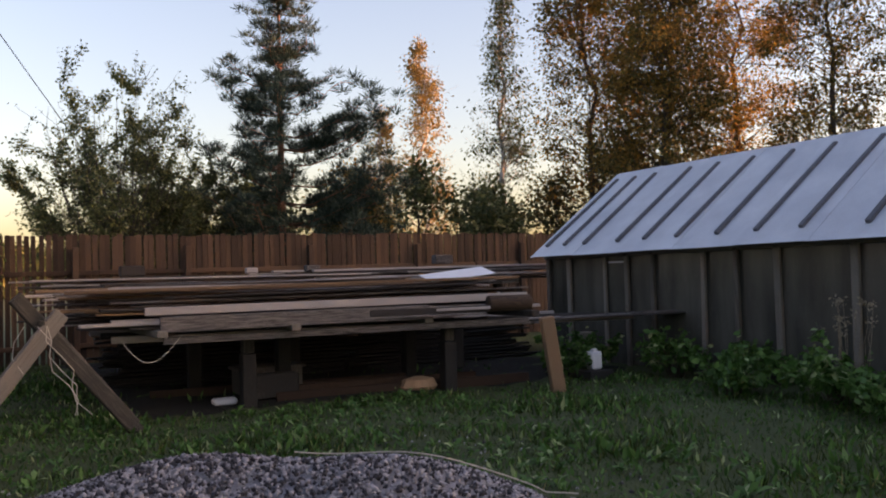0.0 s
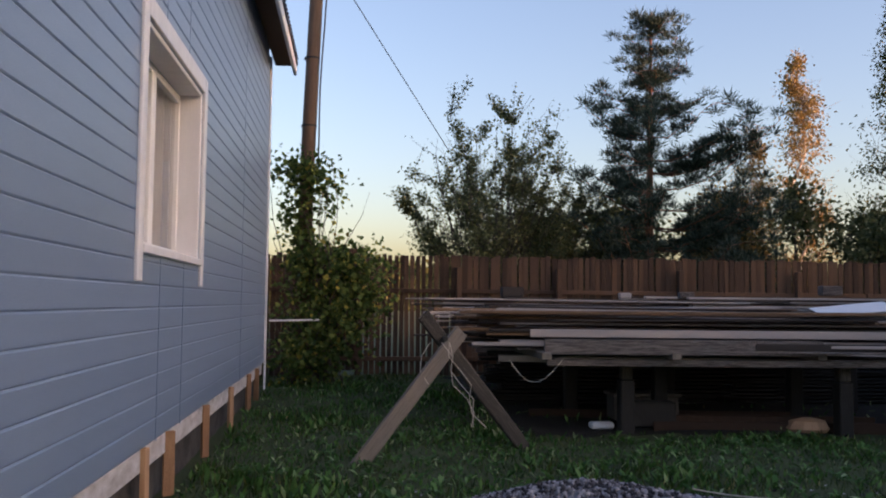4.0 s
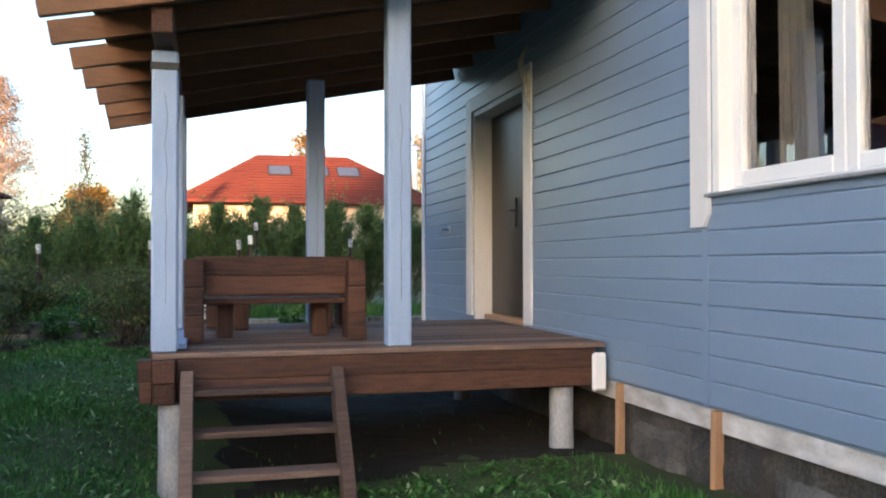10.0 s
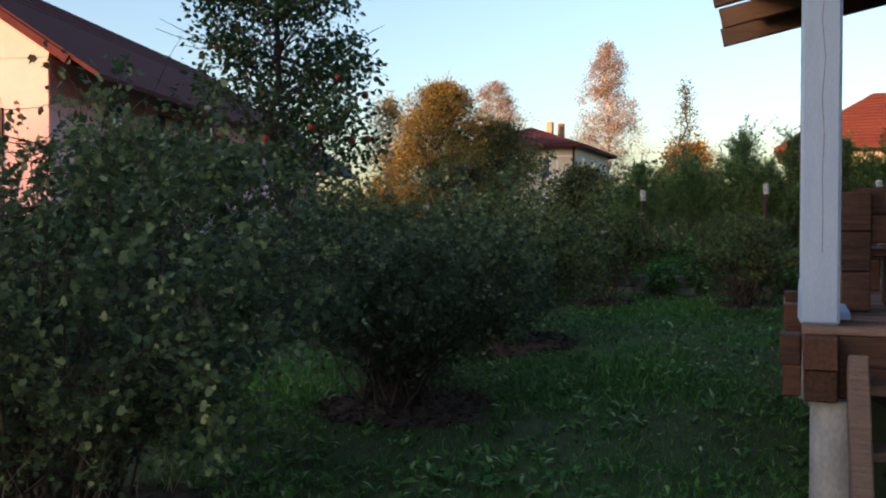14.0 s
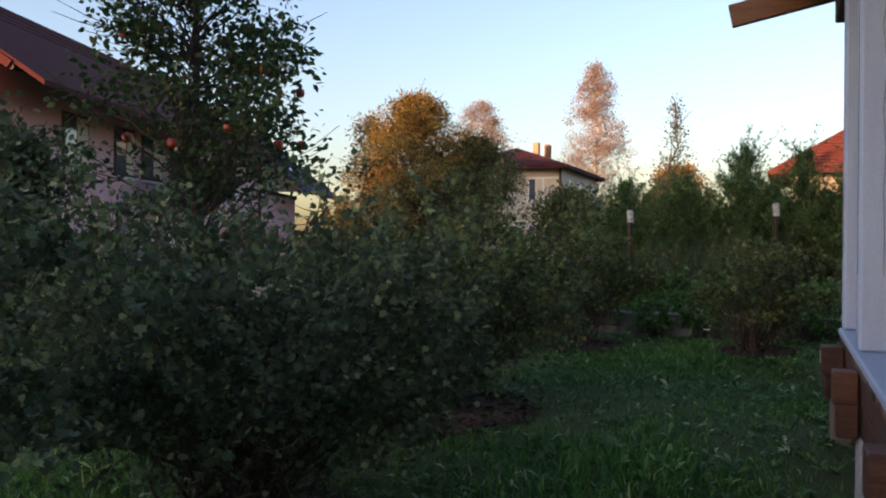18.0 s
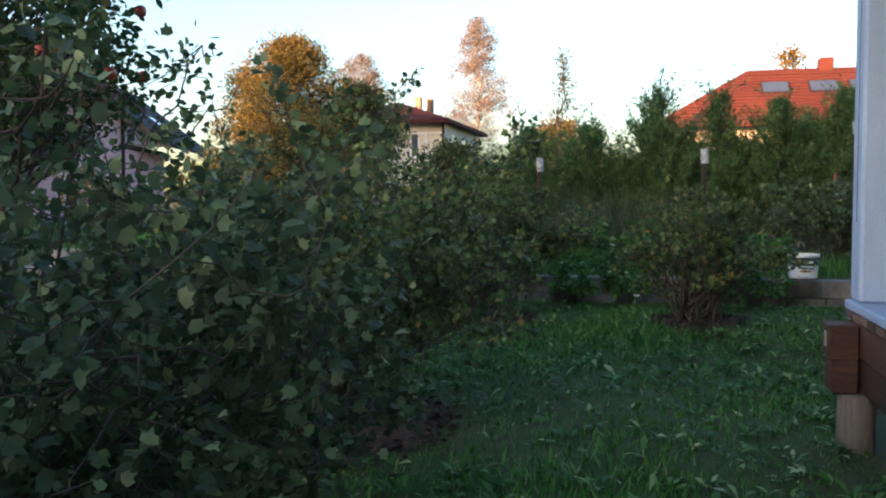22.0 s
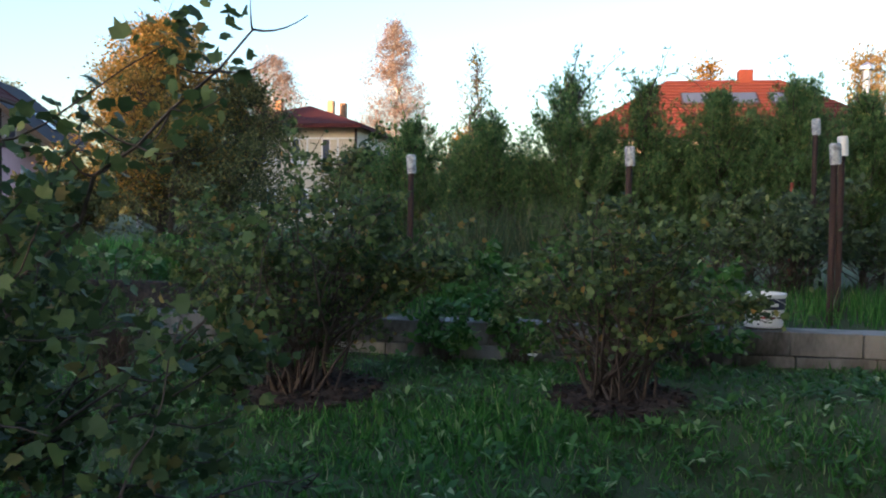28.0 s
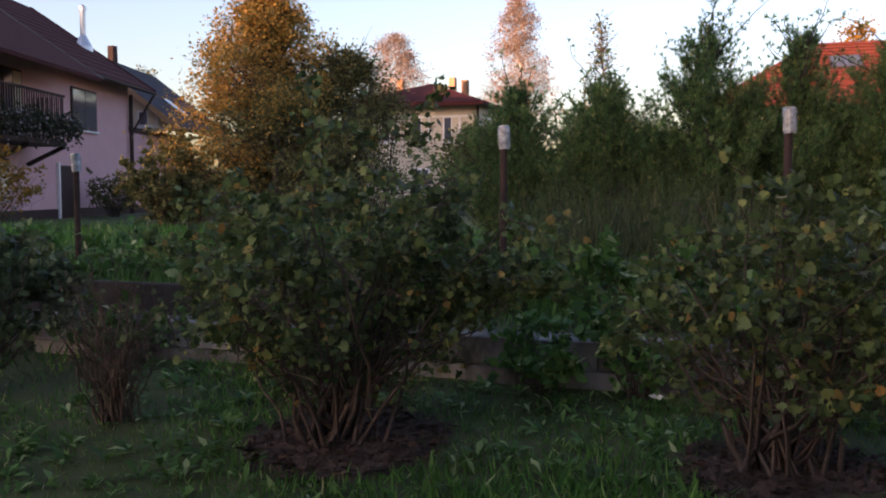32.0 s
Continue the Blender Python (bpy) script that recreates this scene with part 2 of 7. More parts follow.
ROPE = surface("pale_twine", (0.42, 0.38, 0.32), (0.62, 0.58, 0.50), 0.9, 30, bump=0.2)
CLOTH = surface("cream_curtain", (0.50, 0.44, 0.34), (0.66, 0.59, 0.47), 0.9, 3, (20, 20, 1), 0.1)
# The dimness of the room is put into this brown.
INSIDE = surface("room_coloured_dim", (0.10, 0.085, 0.07), (0.15, 0.13, 0.11), 0.9, 2, bump=0.0)
GLASS = plain_glass("window_glass")
GLASS.node_tree.nodes["Principled BSDF"].inputs["IOR"].default_value = 2.0
GH_FILM = surface("dull_greenhouse_film", (0.028, 0.029, 0.025), (0.11, 0.106, 0.09), 0.22, 2.2, (1, 1.6, 0.35), 0.05, blotch=0.85, spec=0.5)
GH_RIB = surface("dark_grey_roof_batten", (0.06, 0.065, 0.078), (0.12, 0.125, 0.145), 0.7, 5, bump=0.2)

LEAF_CURRANT = leafy("currant_leaves", [(0, (0.030, 0.057, 0.022)), (0.4, (0.064, 0.107, 0.036)), (0.75, (0.106, 0.162, 0.052)), (0.95, (0.20, 0.24, 0.08)), (1, (0.31, 0.18, 0.055))], rough=0.52, spec=0.28)
LEAF_GREY = leafy("grey_green_leaves", [(0, (0.036, 0.063, 0.031)), (0.5, (0.074, 0.115, 0.054)), (0.9, (0.13, 0.185, 0.080)), (1, (0.34, 0.39, 0.18))], rough=0.52, spec=0.28)
LEAF_APPLE = leafy("apple_leaves", [(0, (0.018, 0.042, 0.018)), (0.6, (0.042, 0.083, 0.030)), (0.95, (0.090, 0.120, 0.045)), (1, (0.180, 0.105, 0.045))])
LEAF_AUTUMN = leafy("autumn_leaves", [(0, (0.10, 0.075, 0.02)), (0.35, (0.22, 0.13, 0.025)), (0.75, (0.34, 0.19, 0.03)), (1, (0.10, 0.12, 0.035))], through_light=0.4)
LEAF_ORANGE = leafy("orange_autumn_leaves", [(0, (0.10, 0.11, 0.035)), (0.3, (0.19, 0.16, 0.048)), (0.6, (0.36, 0.24, 0.065)), (0.9, (0.50, 0.31, 0.08)), (1, (0.18, 0.18, 0.05))], through_light=0.4)
LEAF_PINKISH = leafy("pale_pinkish_birch_leaves", [(0, (0.20, 0.15, 0.12)), (0.5, (0.34, 0.26, 0.21)), (1, (0.28, 0.24, 0.20))], through_light=0.4)
LEAF_BIRCH = leafy("yellowing_birch_leaves", [(0, (0.16, 0.13, 0.05)), (0.5, (0.32, 0.22, 0.08)), (1, (0.20, 0.19, 0.09))], through_light=0.4)
LEAF_WOOD = leafy("dark_tree_leaves", [(0, (0.03, 0.042, 0.018)), (0.5, (0.085, 0.085, 0.033)), (0.85, (0.18, 0.13, 0.04)), (1, (0.32, 0.18, 0.046))], through_light=0.45)
LEAF_ALDER = leafy("olive_leaves", [(0, (0.048, 0.066, 0.028)), (0.6, (0.11, 0.13, 0.052)), (1, (0.23, 0.21, 0.085))])
LEAF_VINE = leafy("vine_leaves", [(0, (0.036, 0.070, 0.018)), (0.6, (0.095, 0.15, 0.036)), (0.93, (0.19, 0.23, 0.055)), (1, (0.42, 0.34, 0.06))])
NEEDLES = leafy("pine_needles", [(0, (0.019, 0.035, 0.026)), (0.6, (0.042, 0.067, 0.048)), (1, (0.088, 0.120, 0.088))], through_light=0.15)
THUJA = leafy("thuja_sprays", [(0, (0.042, 0.090, 0.032)), (0.55, (0.094, 0.178, 0.058)), (0.9, (0.17, 0.265, 0.092)), (1, (0.30, 0.30, 0.10))], through_light=0.35)
GRASS = leafy("lawn_grass", [(0, (0.025, 0.092, 0.015)), (0.5, (0.054, 0.178, 0.030)), (0.85, (0.105, 0.28, 0.052)), (0.97, (0.21, 0.35, 0.10)), (1, (0.48, 0.46, 0.25))], rough=0.52, spec=0.24)
WEED = leafy("broad_weed_leaves", [(0, (0.028, 0.090, 0.018)), (0.6, (0.066, 0.170, 0.034)), (0.9, (0.14, 0.28, 0.075)), (1, (0.40, 0.47, 0.25))], rough=0.48, spec=0.28)
REED = leafy("tall_grass_stalks", [(0, (0.042, 0.068, 0.032)), (0.7, (0.085, 0.125, 0.058)), (1, (0.20, 0.18, 0.10))])
PETAL = leafy("white_petals", [(0, (0.6, 0.58, 0.55)), (1, (0.8, 0.78, 0.75))])
PALE_STRAW = leafy("pale_straw", [(0, (0.2, 0.17, 0.12)), (1, (0.42, 0.36, 0.26))])
JAR_MILK = surface("cloudy_plastic", (0.14, 0.155, 0.17), (0.58, 0.61, 0.64), 0.18, 30, bump=0.4, spec=0.7, blotch=0.8)
# Reflected sky is put into the pane's base colour as dull blue.
FAR_PANE = surface("far_glass_with_sky_blue", (0.06, 0.075, 0.10), (0.09, 0.105, 0.135), 0.08, 2, bump=0.0, spec=1.0)
FAR_FLOWERS = leafy("pale_flowers", [(0, (0.03, 0.05, 0.02)), (0.6, (0.06, 0.07, 0.045)), (0.86, (0.12, 0.10, 0.09)), (1, (0.55, 0.48, 0.50))])
# Stepped heights of the unseen tree belt, set by what stays sunlit.
SHADE_S = (-130, -60, -33, -31, -26, -24, -19.7, -19.1, -18.2, -17, -14, -6, 6, 19, 22.5, 45, 90)
SHADE_H = (28, 28.5, 28.5, 22.5, 22, 21.4, 21.4, 27.3, 27.3, 33, 33, 30, 28, 27, 20.5, 20.5, 20.5)
LEAF_TURNING = leafy("olive_leaves_turning_orange", [(0, (0.055, 0.062, 0.020)), (0.45, (0.14, 0.11, 0.032)), (0.8, (0.27, 0.16, 0.04)), (1, (0.36, 0.21, 0.05))], through_light=0.45)
GRASS_WARM = leafy("yellowish_lawn_grass", [(0, (0.015, 0.036, 0.006)), (0.5, (0.035, 0.068, 0.012)), (0.85, (0.072, 0.108, 0.023)), (0.97, (0.15, 0.165, 0.05)), (1, (0.38, 0.32, 0.14))])

# ---- builders ----
RNG = np.random.default_rng(7)


def mesh_of(name, verts, faces):
    """A mesh from an array of places and one or more arrays of faces with equal corner counts."""
    me = bpy.data.meshes.new(name)
    verts = np.asarray(verts, np.float32)
    sets = [np.asarray(f, np.int32) for f in (faces if isinstance(faces, (list, tuple)) else [faces]) if len(f)]
    me.vertices.add(len(verts))
    me.vertices.foreach_set("co", verts.ravel())
    corners = np.concatenate([f.ravel() for f in sets])
    sizes = np.concatenate([np.full(len(f), f.shape[1], np.int32) for f in sets])
    me.loops.add(len(corners))
    me.loops.foreach_set("vertex_index", corners)
    me.polygons.add(len(sizes))
    me.polygons.foreach_set("loop_start", np.r_[0, np.cumsum(sizes)[:-1]].astype(np.int32))
    me.polygons.foreach_set("loop_total", sizes)
    me.update(calc_edges=True)
    return me


def link(name, me, material, parent=None, label="", smooth=False, m=None):
    if material and not me.materials:
        me.materials.append(material)
    if smooth:
        me.polygons.foreach_set("use_smooth", np.ones(len(me.polygons), bool))
    ob = new(name, me)
    if m is not None:
        ob.matrix_basis = m
    if parent:
        ob.parent = parent
    return tagged(ob, label)


class Shape:
    """Collects chamfered boxes, tubes and loose faces into one mesh."""

    def __init__(self):
        self.v, self.f = [], []

    def add(self, verts, faces):
        k = len(self.v)
        self.v += [tuple(p) for p in verts]
        self.f += [tuple(i + k for i in f) for f in faces]
        return self

    def box(self, x0, x1, y0, y1, z0, z1, b=0.004, m=None):
        v, f = chamfered(x0, x1, y0, y1, z0, z1, b)
        return self.add([m @ Vector(p) for p in v] if m is not None else v, f)

    def beam(self, p, q, w, h, b=0.005, roll=0.0):
        """A timber of section w x h from p to q."""
        return self.box(-w / 2, w / 2, -h / 2, h / 2, 0, (Vector(q) - Vector(p)).length, b, along(p, q, roll))

    def tube(self, points, radii, n=6, caps=True):
        rings = []
        pts = [Vector(p) for p in points]
        for i, p in enumerate(pts):
            d = (pts[min(i + 1, len(pts) - 1)] - pts[max(i - 1, 0)]).normalized()
            u = d.orthogonal().normalized() if i == 0 else (u - d * u.dot(d)).normalized()
            w = d.cross(u)
            r = radii[i] if hasattr(radii, "__len__") else radii
            rings.append([p + (u * math.cos(2 * math.pi * k / n) + w * math.sin(2 * math.pi * k / n)) * r for k in range(n)])
        f = [(i * n + k, i * n + (k + 1) % n, (i + 1) * n + (k + 1) % n, (i + 1) * n + k) for i in range(len(pts) - 1) for k in range(n)]
        if caps:
            f += [tuple(range(n))[::-1], tuple(range((len(pts) - 1) * n, len(pts) * n))]
        return self.add([p for r in rings for p in r], f)

    def lathe(self, profile, n=24, m=None):
        """Profile: (radius, z) pairs turned about z."""
        v = [Vector((r * math.cos(2 * math.pi * k / n), r * math.sin(2 * math.pi * k / n), z)) for r, z in profile for k in range(n)]
        f = [(i * n + k, i * n + (k + 1) % n, (i + 1) * n + (k + 1) % n, (i + 1) * n + k) for i in range(len(profile) - 1) for k in range(n)]
        return self.add([m @ p for p in v] if m is not None else v, f)

    def mesh(self, name="mesh"):
        me = bpy.data.meshes.new(name)
        me.from_pydata(self.v, [], self.f)
        me.update()
        return me

    def part(self, name, material, parent=None, label="", smooth=False, m=None):
        return link(name, self.mesh(name), material, parent, label, smooth, m)


def chamfered(x0, x1, y0, y1, z0, z1, b):
    b = min(b, 0.45 * min(x1 - x0, y1 - y0, z1 - z0))
    v = []
    for sx in (0, 1):
        for sy in (0, 1):
            for sz in (0, 1):
                X, Y, Z = (x0, x1)[sx], (y0, y1)[sy], (z0, z1)[sz]
                ix, iy, iz = (b, -b)[sx], (b, -b)[sy], (b, -b)[sz]
                v += [(X, Y + iy, Z + iz), (X + ix, Y, Z + iz), (X + ix, Y + iy, Z)]
    c = lambda sx, sy, sz, k: (sx * 4 + sy * 2 + sz) * 3 + k  # noqa: E731
    f = []
    for s in (0, 1):
        q = [c(s, 0, 0, 0), c(s, 1, 0, 0), c(s, 1, 1, 0), c(s, 0, 1, 0)]
        f.append(tuple(q if s else q[::-1]))
        q = [c(0, s, 0, 1), c(0, s, 1, 1), c(1, s, 1, 1), c(1, s, 0, 1)]
        f.append(tuple(q if s else q[::-1]))
        q = [c(0, 0, s, 2), c(1, 0, s, 2), c(1, 1, s, 2), c(0, 1, s, 2)]
        f.append(tuple(q if s else q[::-1]))
    for i in (0, 1):
        for j in (0, 1):
            odd = (i + j) % 2 == 0
            for q in ([c(i, j, 0, 0), c(i, j, 1, 0), c(i, j, 1, 1), c(i, j, 0, 1)], [c(i, 0, j, 2), c(i, 1, j, 2), c(i, 1, j, 0), c(i, 0, j, 0)], [c(0, i, j, 1), c(1, i, j, 1), c(1, i, j, 2), c(0, i, j, 2)]):
                f.append(tuple(q[::-1] if odd else q))
            for k in (0, 1):
                q = [c(i, j, k, 0), c(i, j, k, 1), c(i, j, k, 2)]
                f.append(tuple(q if (i + j + k) % 2 else q[::-1]))
    return v, f


def along(p, q, roll=0.0):
    d = Vector(q) - Vector(p)
    return Matrix.Translation(p) @ d.to_track_quat("Z", "Y").to_matrix().to_4x4() @ Matrix.Rotation(radians(roll), 4, "Z")


def thing(name, label, category, at=(0, 0, 0), group="", kind=""):
    """An Empty at the thing's base, under which its parts go."""
    ob = new(name)
    ob.location = at
    ob.empty_display_size = 0.2
    return tagged(ob, label, category, group, kind)


def smooth_step(a, b, x):
    t = np.clip((x - a) / (b - a), 0, 1)
    return t * t * (3 - 2 * t)


WALL_X = -10.92


def ground_z(x, y):
    """The height of the ground, lawn and beds."""
    x, y = np.asarray(x, float), np.asarray(y, float)
    fy, fx = smooth_step(-1.2, -4.0, y), smooth_step(-7.5, -9.8, x)
    z = np.minimum(np.maximum(-x, 0) * 0.034, 0.34) * np.maximum(fy, fx) - 0.07 * (1 - fy) * smooth_step(-3, -6, x) * (1 - fx)
    bed = smooth_step(WALL_X - 0.12, WALL_X - 0.16, x)
    z = z * (1 - bed) + bed * (0.53 - 0.3 * smooth_step(-16, -24, x))
    z = z - 0.27 * np.exp(-(((x + 5.0) / 1.5) ** 2) - ((y + 2.75) / 0.95) ** 2) * smooth_step(-0.3, -1.4, y)
    z = z + 0.025 * np.sin(1.3 * x + 0.4 * y) * np.sin(1.1 * y - 0.7 * x) * (1 - bed)
    return z


# ---- leaves and stems ----
OVATE = (np.array([(0, 0, 0), (-0.30, 0.35, 0.07), (-0.24, 0.7, 0.06), (0, 1, -0.05), (0.24, 0.7, 0.06), (0.30, 0.35, 0.07), (0, 0.5, -0.01)]), np.array([(0, 6, 1), (1, 6, 2), (2, 6, 3), (3, 6, 4), (4, 6, 5), (5, 6, 0)]))
LOBED = (np.array([(0, 0.3, 0), (0, 0, 0), (-0.42, 0.02, 0.05), (-0.5, 0.42, 0.07), (-0.27, 0.5, 0.03), (-0.3, 0.82, 0.05), (0, 1, -0.04), (0.3, 0.82, 0.05), (0.27, 0.5, 0.03), (0.5, 0.42, 0.07), (0.42, 0.02, 0.05)]), np.array([(0, k, k + 1) for k in range(1, 10)] + [(0, 10, 1)])[:, ::-1])
LOBE = (np.array([(0, 0, 0), (-0.44, 0.14, 0.05), (-0.40, 0.60, 0.08), (-0.15, 0.62, 0.02), (0, 1, -0.05), (0.15, 0.62, 0.02), (0.40, 0.60, 0.08), (0.44, 0.14, 0.05)]), np.array([(0, k + 1, k) for k in range(1, 7)]))
ROUND = (np.array([(0, 0, 0), (-0.42, 0.3, 0.05), (-0.3, 0.78, 0.06), (0, 1, -0.02), (0.3, 0.78, 0.06), (0.42, 0.3, 0.05)]), np.array([(0, 2, 1), (0, 3, 2), (0, 4, 3), (0, 5, 4)]))
LONG = (np.array([(0, 0, 0), (-0.11, 0.5, 0.12), (0.11, 0.5, 0.12), (0, 1, 0.10), (0, 0.5, 0.06)]), np.array([(0, 4, 1), (0, 2, 4), (1, 4, 3), (4, 2, 3)]))
SIMPLE = (np.array([(0, 0, 0), (-0.32, 0.5, 0.06), (0, 1, 0), (0.32, 0.5, 0.06)]), np.array([(0, 2, 1), (0, 3, 2)]))
NEEDLE = (np.array([(-0.035, 0, 0), (0.035, 0, 0), (0, 1, 0.03)]), np.array([(0, 1, 2)]))
SPRAY = (np.array([(-0.05, 0, 0), (0.05, 0, 0), (0, 1.05, 0.03), (-0.34, 0.72, 0.02), (0.34, 0.72, 0.02), (0, 0.15, 0), (0, 0.45, 0.02)]), np.array([(0, 1, 2), (5, 6, 3), (5, 4, 6)]))
STRAP = (np.array([(0, 0, 0), (-0.09, 0.3, 0.10), (0.09, 0.3, 0.10), (-0.16, 0.65, 0.10), (0.16, 0.65, 0.10), (0, 1, -0.06)]), np.array([(0, 2, 1), (1, 2, 4), (1, 4, 3), (3, 4, 5)]))
BLADE = (np.array([(-0.5, 0, 0), (0.5, 0, 0), (-0.36, 0.55, 0.10), (0.36, 0.55, 0.10), (0, 1, 0.34)]), np.array([(0, 1, 3), (0, 3, 2), (2, 3, 4)]))


def unit(v):
    return v / np.maximum(np.linalg.norm(v, axis=-1, keepdims=True), 1e-9)


def strewn(places, ways, sizes, template, up=0.6, width=1.0):
    """One copy of the leaf template at every place, pointing its way, its face turned up by chance. Returns places and faces."""
    places, ways = np.asarray(places, float), unit(np.asarray(ways, float))
    n = len(places)
    face = RNG.normal(size=(n, 3)) + np.array([0, 0, up * 2])
    side = unit(np.cross(ways, face))
    face = np.cross(side, ways)
    tv, tf = template
    s = np.broadcast_to(np.asarray(sizes, float), (n,))[:, None, None]
    wide = np.broadcast_to(np.asarray(width, float), (n,))[:, None, None]
    v = places[:, None] + s * (tv[None, :, :1] * wide * side[:, None] + tv[None, :, 1:2] * ways[:, None] + tv[None, :, 2:] * face[:, None])
    f = tf[None] + (np.arange(n) * len(tv))[:, None, None]
    return v.reshape(-1, 3), f.reshape(-1, tf.shape[1])


def stems(lines, n=5):
    """Tapered stems as one mesh: lines of (points, radius at the foot, radius at the tip)."""
    vs, fs, k = [], [], 0
    ring = np.arange(n) * 2 * np.pi / n
    for pts, r0, r1 in lines:
        pts = np.asarray(pts, float)
        m = len(pts)
        d = unit(np.gradient(pts, axis=0))
        ref = np.where(np.abs(d[:, 2:]) > 0.9, [[1.0, 0, 0]], [[0, 0, 1.0]])
        u = unit(np.cross(d, ref))
        w = np.cross(d, u)
        r = np.linspace(r0, r1, m)[:, None, None]
        v = pts[:, None] + r * (np.cos(ring)[None, :, None] * u[:, None] + np.sin(ring)[None, :, None] * w[:, None])
        i, j = np.meshgrid(np.arange(m - 1), np.arange(n), indexing="ij")
        j2 = (j + 1) % n
        f = np.stack([i * n + j, i * n + j2, (i + 1) * n + j2, (i + 1) * n + j], -1).reshape(-1, 4) + k
        vs.append(v.reshape(-1, 3))
        fs.append(f)
        k += m * n
    return np.concatenate(vs), np.concatenate(fs)


def curve(p, q, sag=0.0, n=6, wob=0.0, rise=0.0):
    t = np.linspace(0, 1, n)[:, None]
    p, q = np.asarray(p, float), np.asarray(q, float)
    pts = p + (q - p) * t
    pts[:, 2] += (-sag * 4 * t * (1 - t) + rise * (np.sqrt(t) - t)).ravel()
    if wob:
        pts[1:-1] += RNG.normal(scale=wob, size=(n - 2, 3))
    return pts


def bush(name, label, at, height, spread, n_stems, n_leaves, leaf_size, leaf_mat, stem_mat=None, template=LOBE, low=0.25, lean=(0, 0), droop=0.35, twigs=5, category="bush", group="", thick=0.007, edge=None, shoots=()):
    """A shrub: arching stems from one foot, side twigs, and leaves along their outer length. edge: the y past which nothing hangs over the path."""
    z = float(ground_z(*at)) - 0.02
    root = thing(name, label, category, (at[0], at[1], z), group)
    lines, spots, ways, load = [], [], [], []
    for _ in range(n_stems):
        a, r = RNG.uniform(0, 2 * np.pi), spread * RNG.uniform(0.15, 1.0) ** 0.7
        h = height * RNG.uniform(0.55, 1.0) * (1 - 0.3 * (r / spread) ** 2) * (1.16 if RNG.random() < 0.12 else 1.0)
        foot = np.array([0.10 * spread * RNG.normal(), 0.10 * spread * RNG.normal(), 0])
        tip = np.array([r * np.cos(a) + lean[0] * h, r * np.sin(a) + lean[1] * h, h])
        if edge is not None:
            tip[1] = min(tip[1], edge - at[1] - 0.03)
        pts = curve(foot, tip, n=8, wob=0.014, rise=0.35 * r)
        pts[-2:, 2] -= droop * 0.1 * r
        lines.append((pts, thick * RNG.uniform(0.7, 1.3), thick * 0.2))
        for _ in range(twigs):
            k = RNG.integers(2, 8)
            d = unit(pts[k] - pts[k - 1] + RNG.normal(scale=0.5, size=3) * [1, 1, 0.6])
            long = spread * RNG.uniform(0.15, 0.40)
            end = pts[k] + d * long
            if edge is not None:
                end[1] = min(end[1], edge - at[1])
            tw = curve(pts[k], end, n=6, wob=0.008, sag=0.02)
            lines.append((tw, thick * 0.32, thick * 0.12))
            spots += list(tw[1:])
            ways += [d] * 5
            load += [RNG.random() ** 2.2 + 0.03] * 5
        keep = pts[:, 2] > low * height
        spots += list(pts[keep])
        ways += list(unit(np.gradient(pts, axis=0))[keep])
        load += [RNG.random() ** 2 * 0.5 + 0.02] * int(keep.sum())
    for sx, sy, sz in shoots:
        tip = np.array([sx - at[0], sy - at[1], sz - z])
        pts = curve((0, 0, 0.1), tip, n=16, wob=0.012, rise=0.5)
        lines.append((pts, thick * 1.1, thick * 0.25))
        for q in pts[6:]:
            for _ in range(2):
                d = unit(RNG.normal(size=3) * [1, 1, 0.5])
                tw = curve(q, q + d * 0.09, n=6, sag=0.01)
                lines.append((tw, thick * 0.3, thick * 0.1))
                spots += list(tw[1:])
                ways += [d] * 5
                load += [0.10] * 5
    spots, ways, load = np.array(spots), np.array(ways), np.array(load)
    up = spots[:, 2] > 0.12
    spots, ways, load = spots[up], ways[up], load[up]
    rho = np.sqrt((spots[:, 0] / spread) ** 2 + (spots[:, 1] / spread) ** 2 + ((spots[:, 2] - 0.35 * height) / (0.65 * height)) ** 2)
    bare = load * (0.12 + 0.88 * smooth_step(low * height, (low + 0.35) * height, spots[:, 2])) * (0.22 + 0.78 * smooth_step(0.25, 0.85, rho))
    pick = RNG.choice(len(spots), n_leaves, p=bare / bare.sum())
    out = unit(ways[pick] * 0.4 + RNG.normal(size=(n_leaves, 3)) * [1, 1, 0.8] - [0, 0, droop])
    pos = spots[pick] + RNG.normal(scale=min(0.022, 0.03 * spread) if spread < 1.4 else 0.028 * spread, size=(n_leaves, 3))
    pos[:, 2] = np.maximum(pos[:, 2], 0.06)
    if edge is not None:
        pos[:, 1] = np.minimum(pos[:, 1], edge - at[1] + RNG.uniform(-0.08, 0.02, n_leaves))
    v, f = strewn(pos, out, leaf_size * RNG.uniform(0.45, 1.25, n_leaves), template, 0.35)
    link("foliage", mesh_of("foliage", v, f), leaf_mat, root)
    v, f = stems(lines, 3)
    link("branchwork", mesh_of("stems", v, f), stem_mat or TWIG, root)
    return root


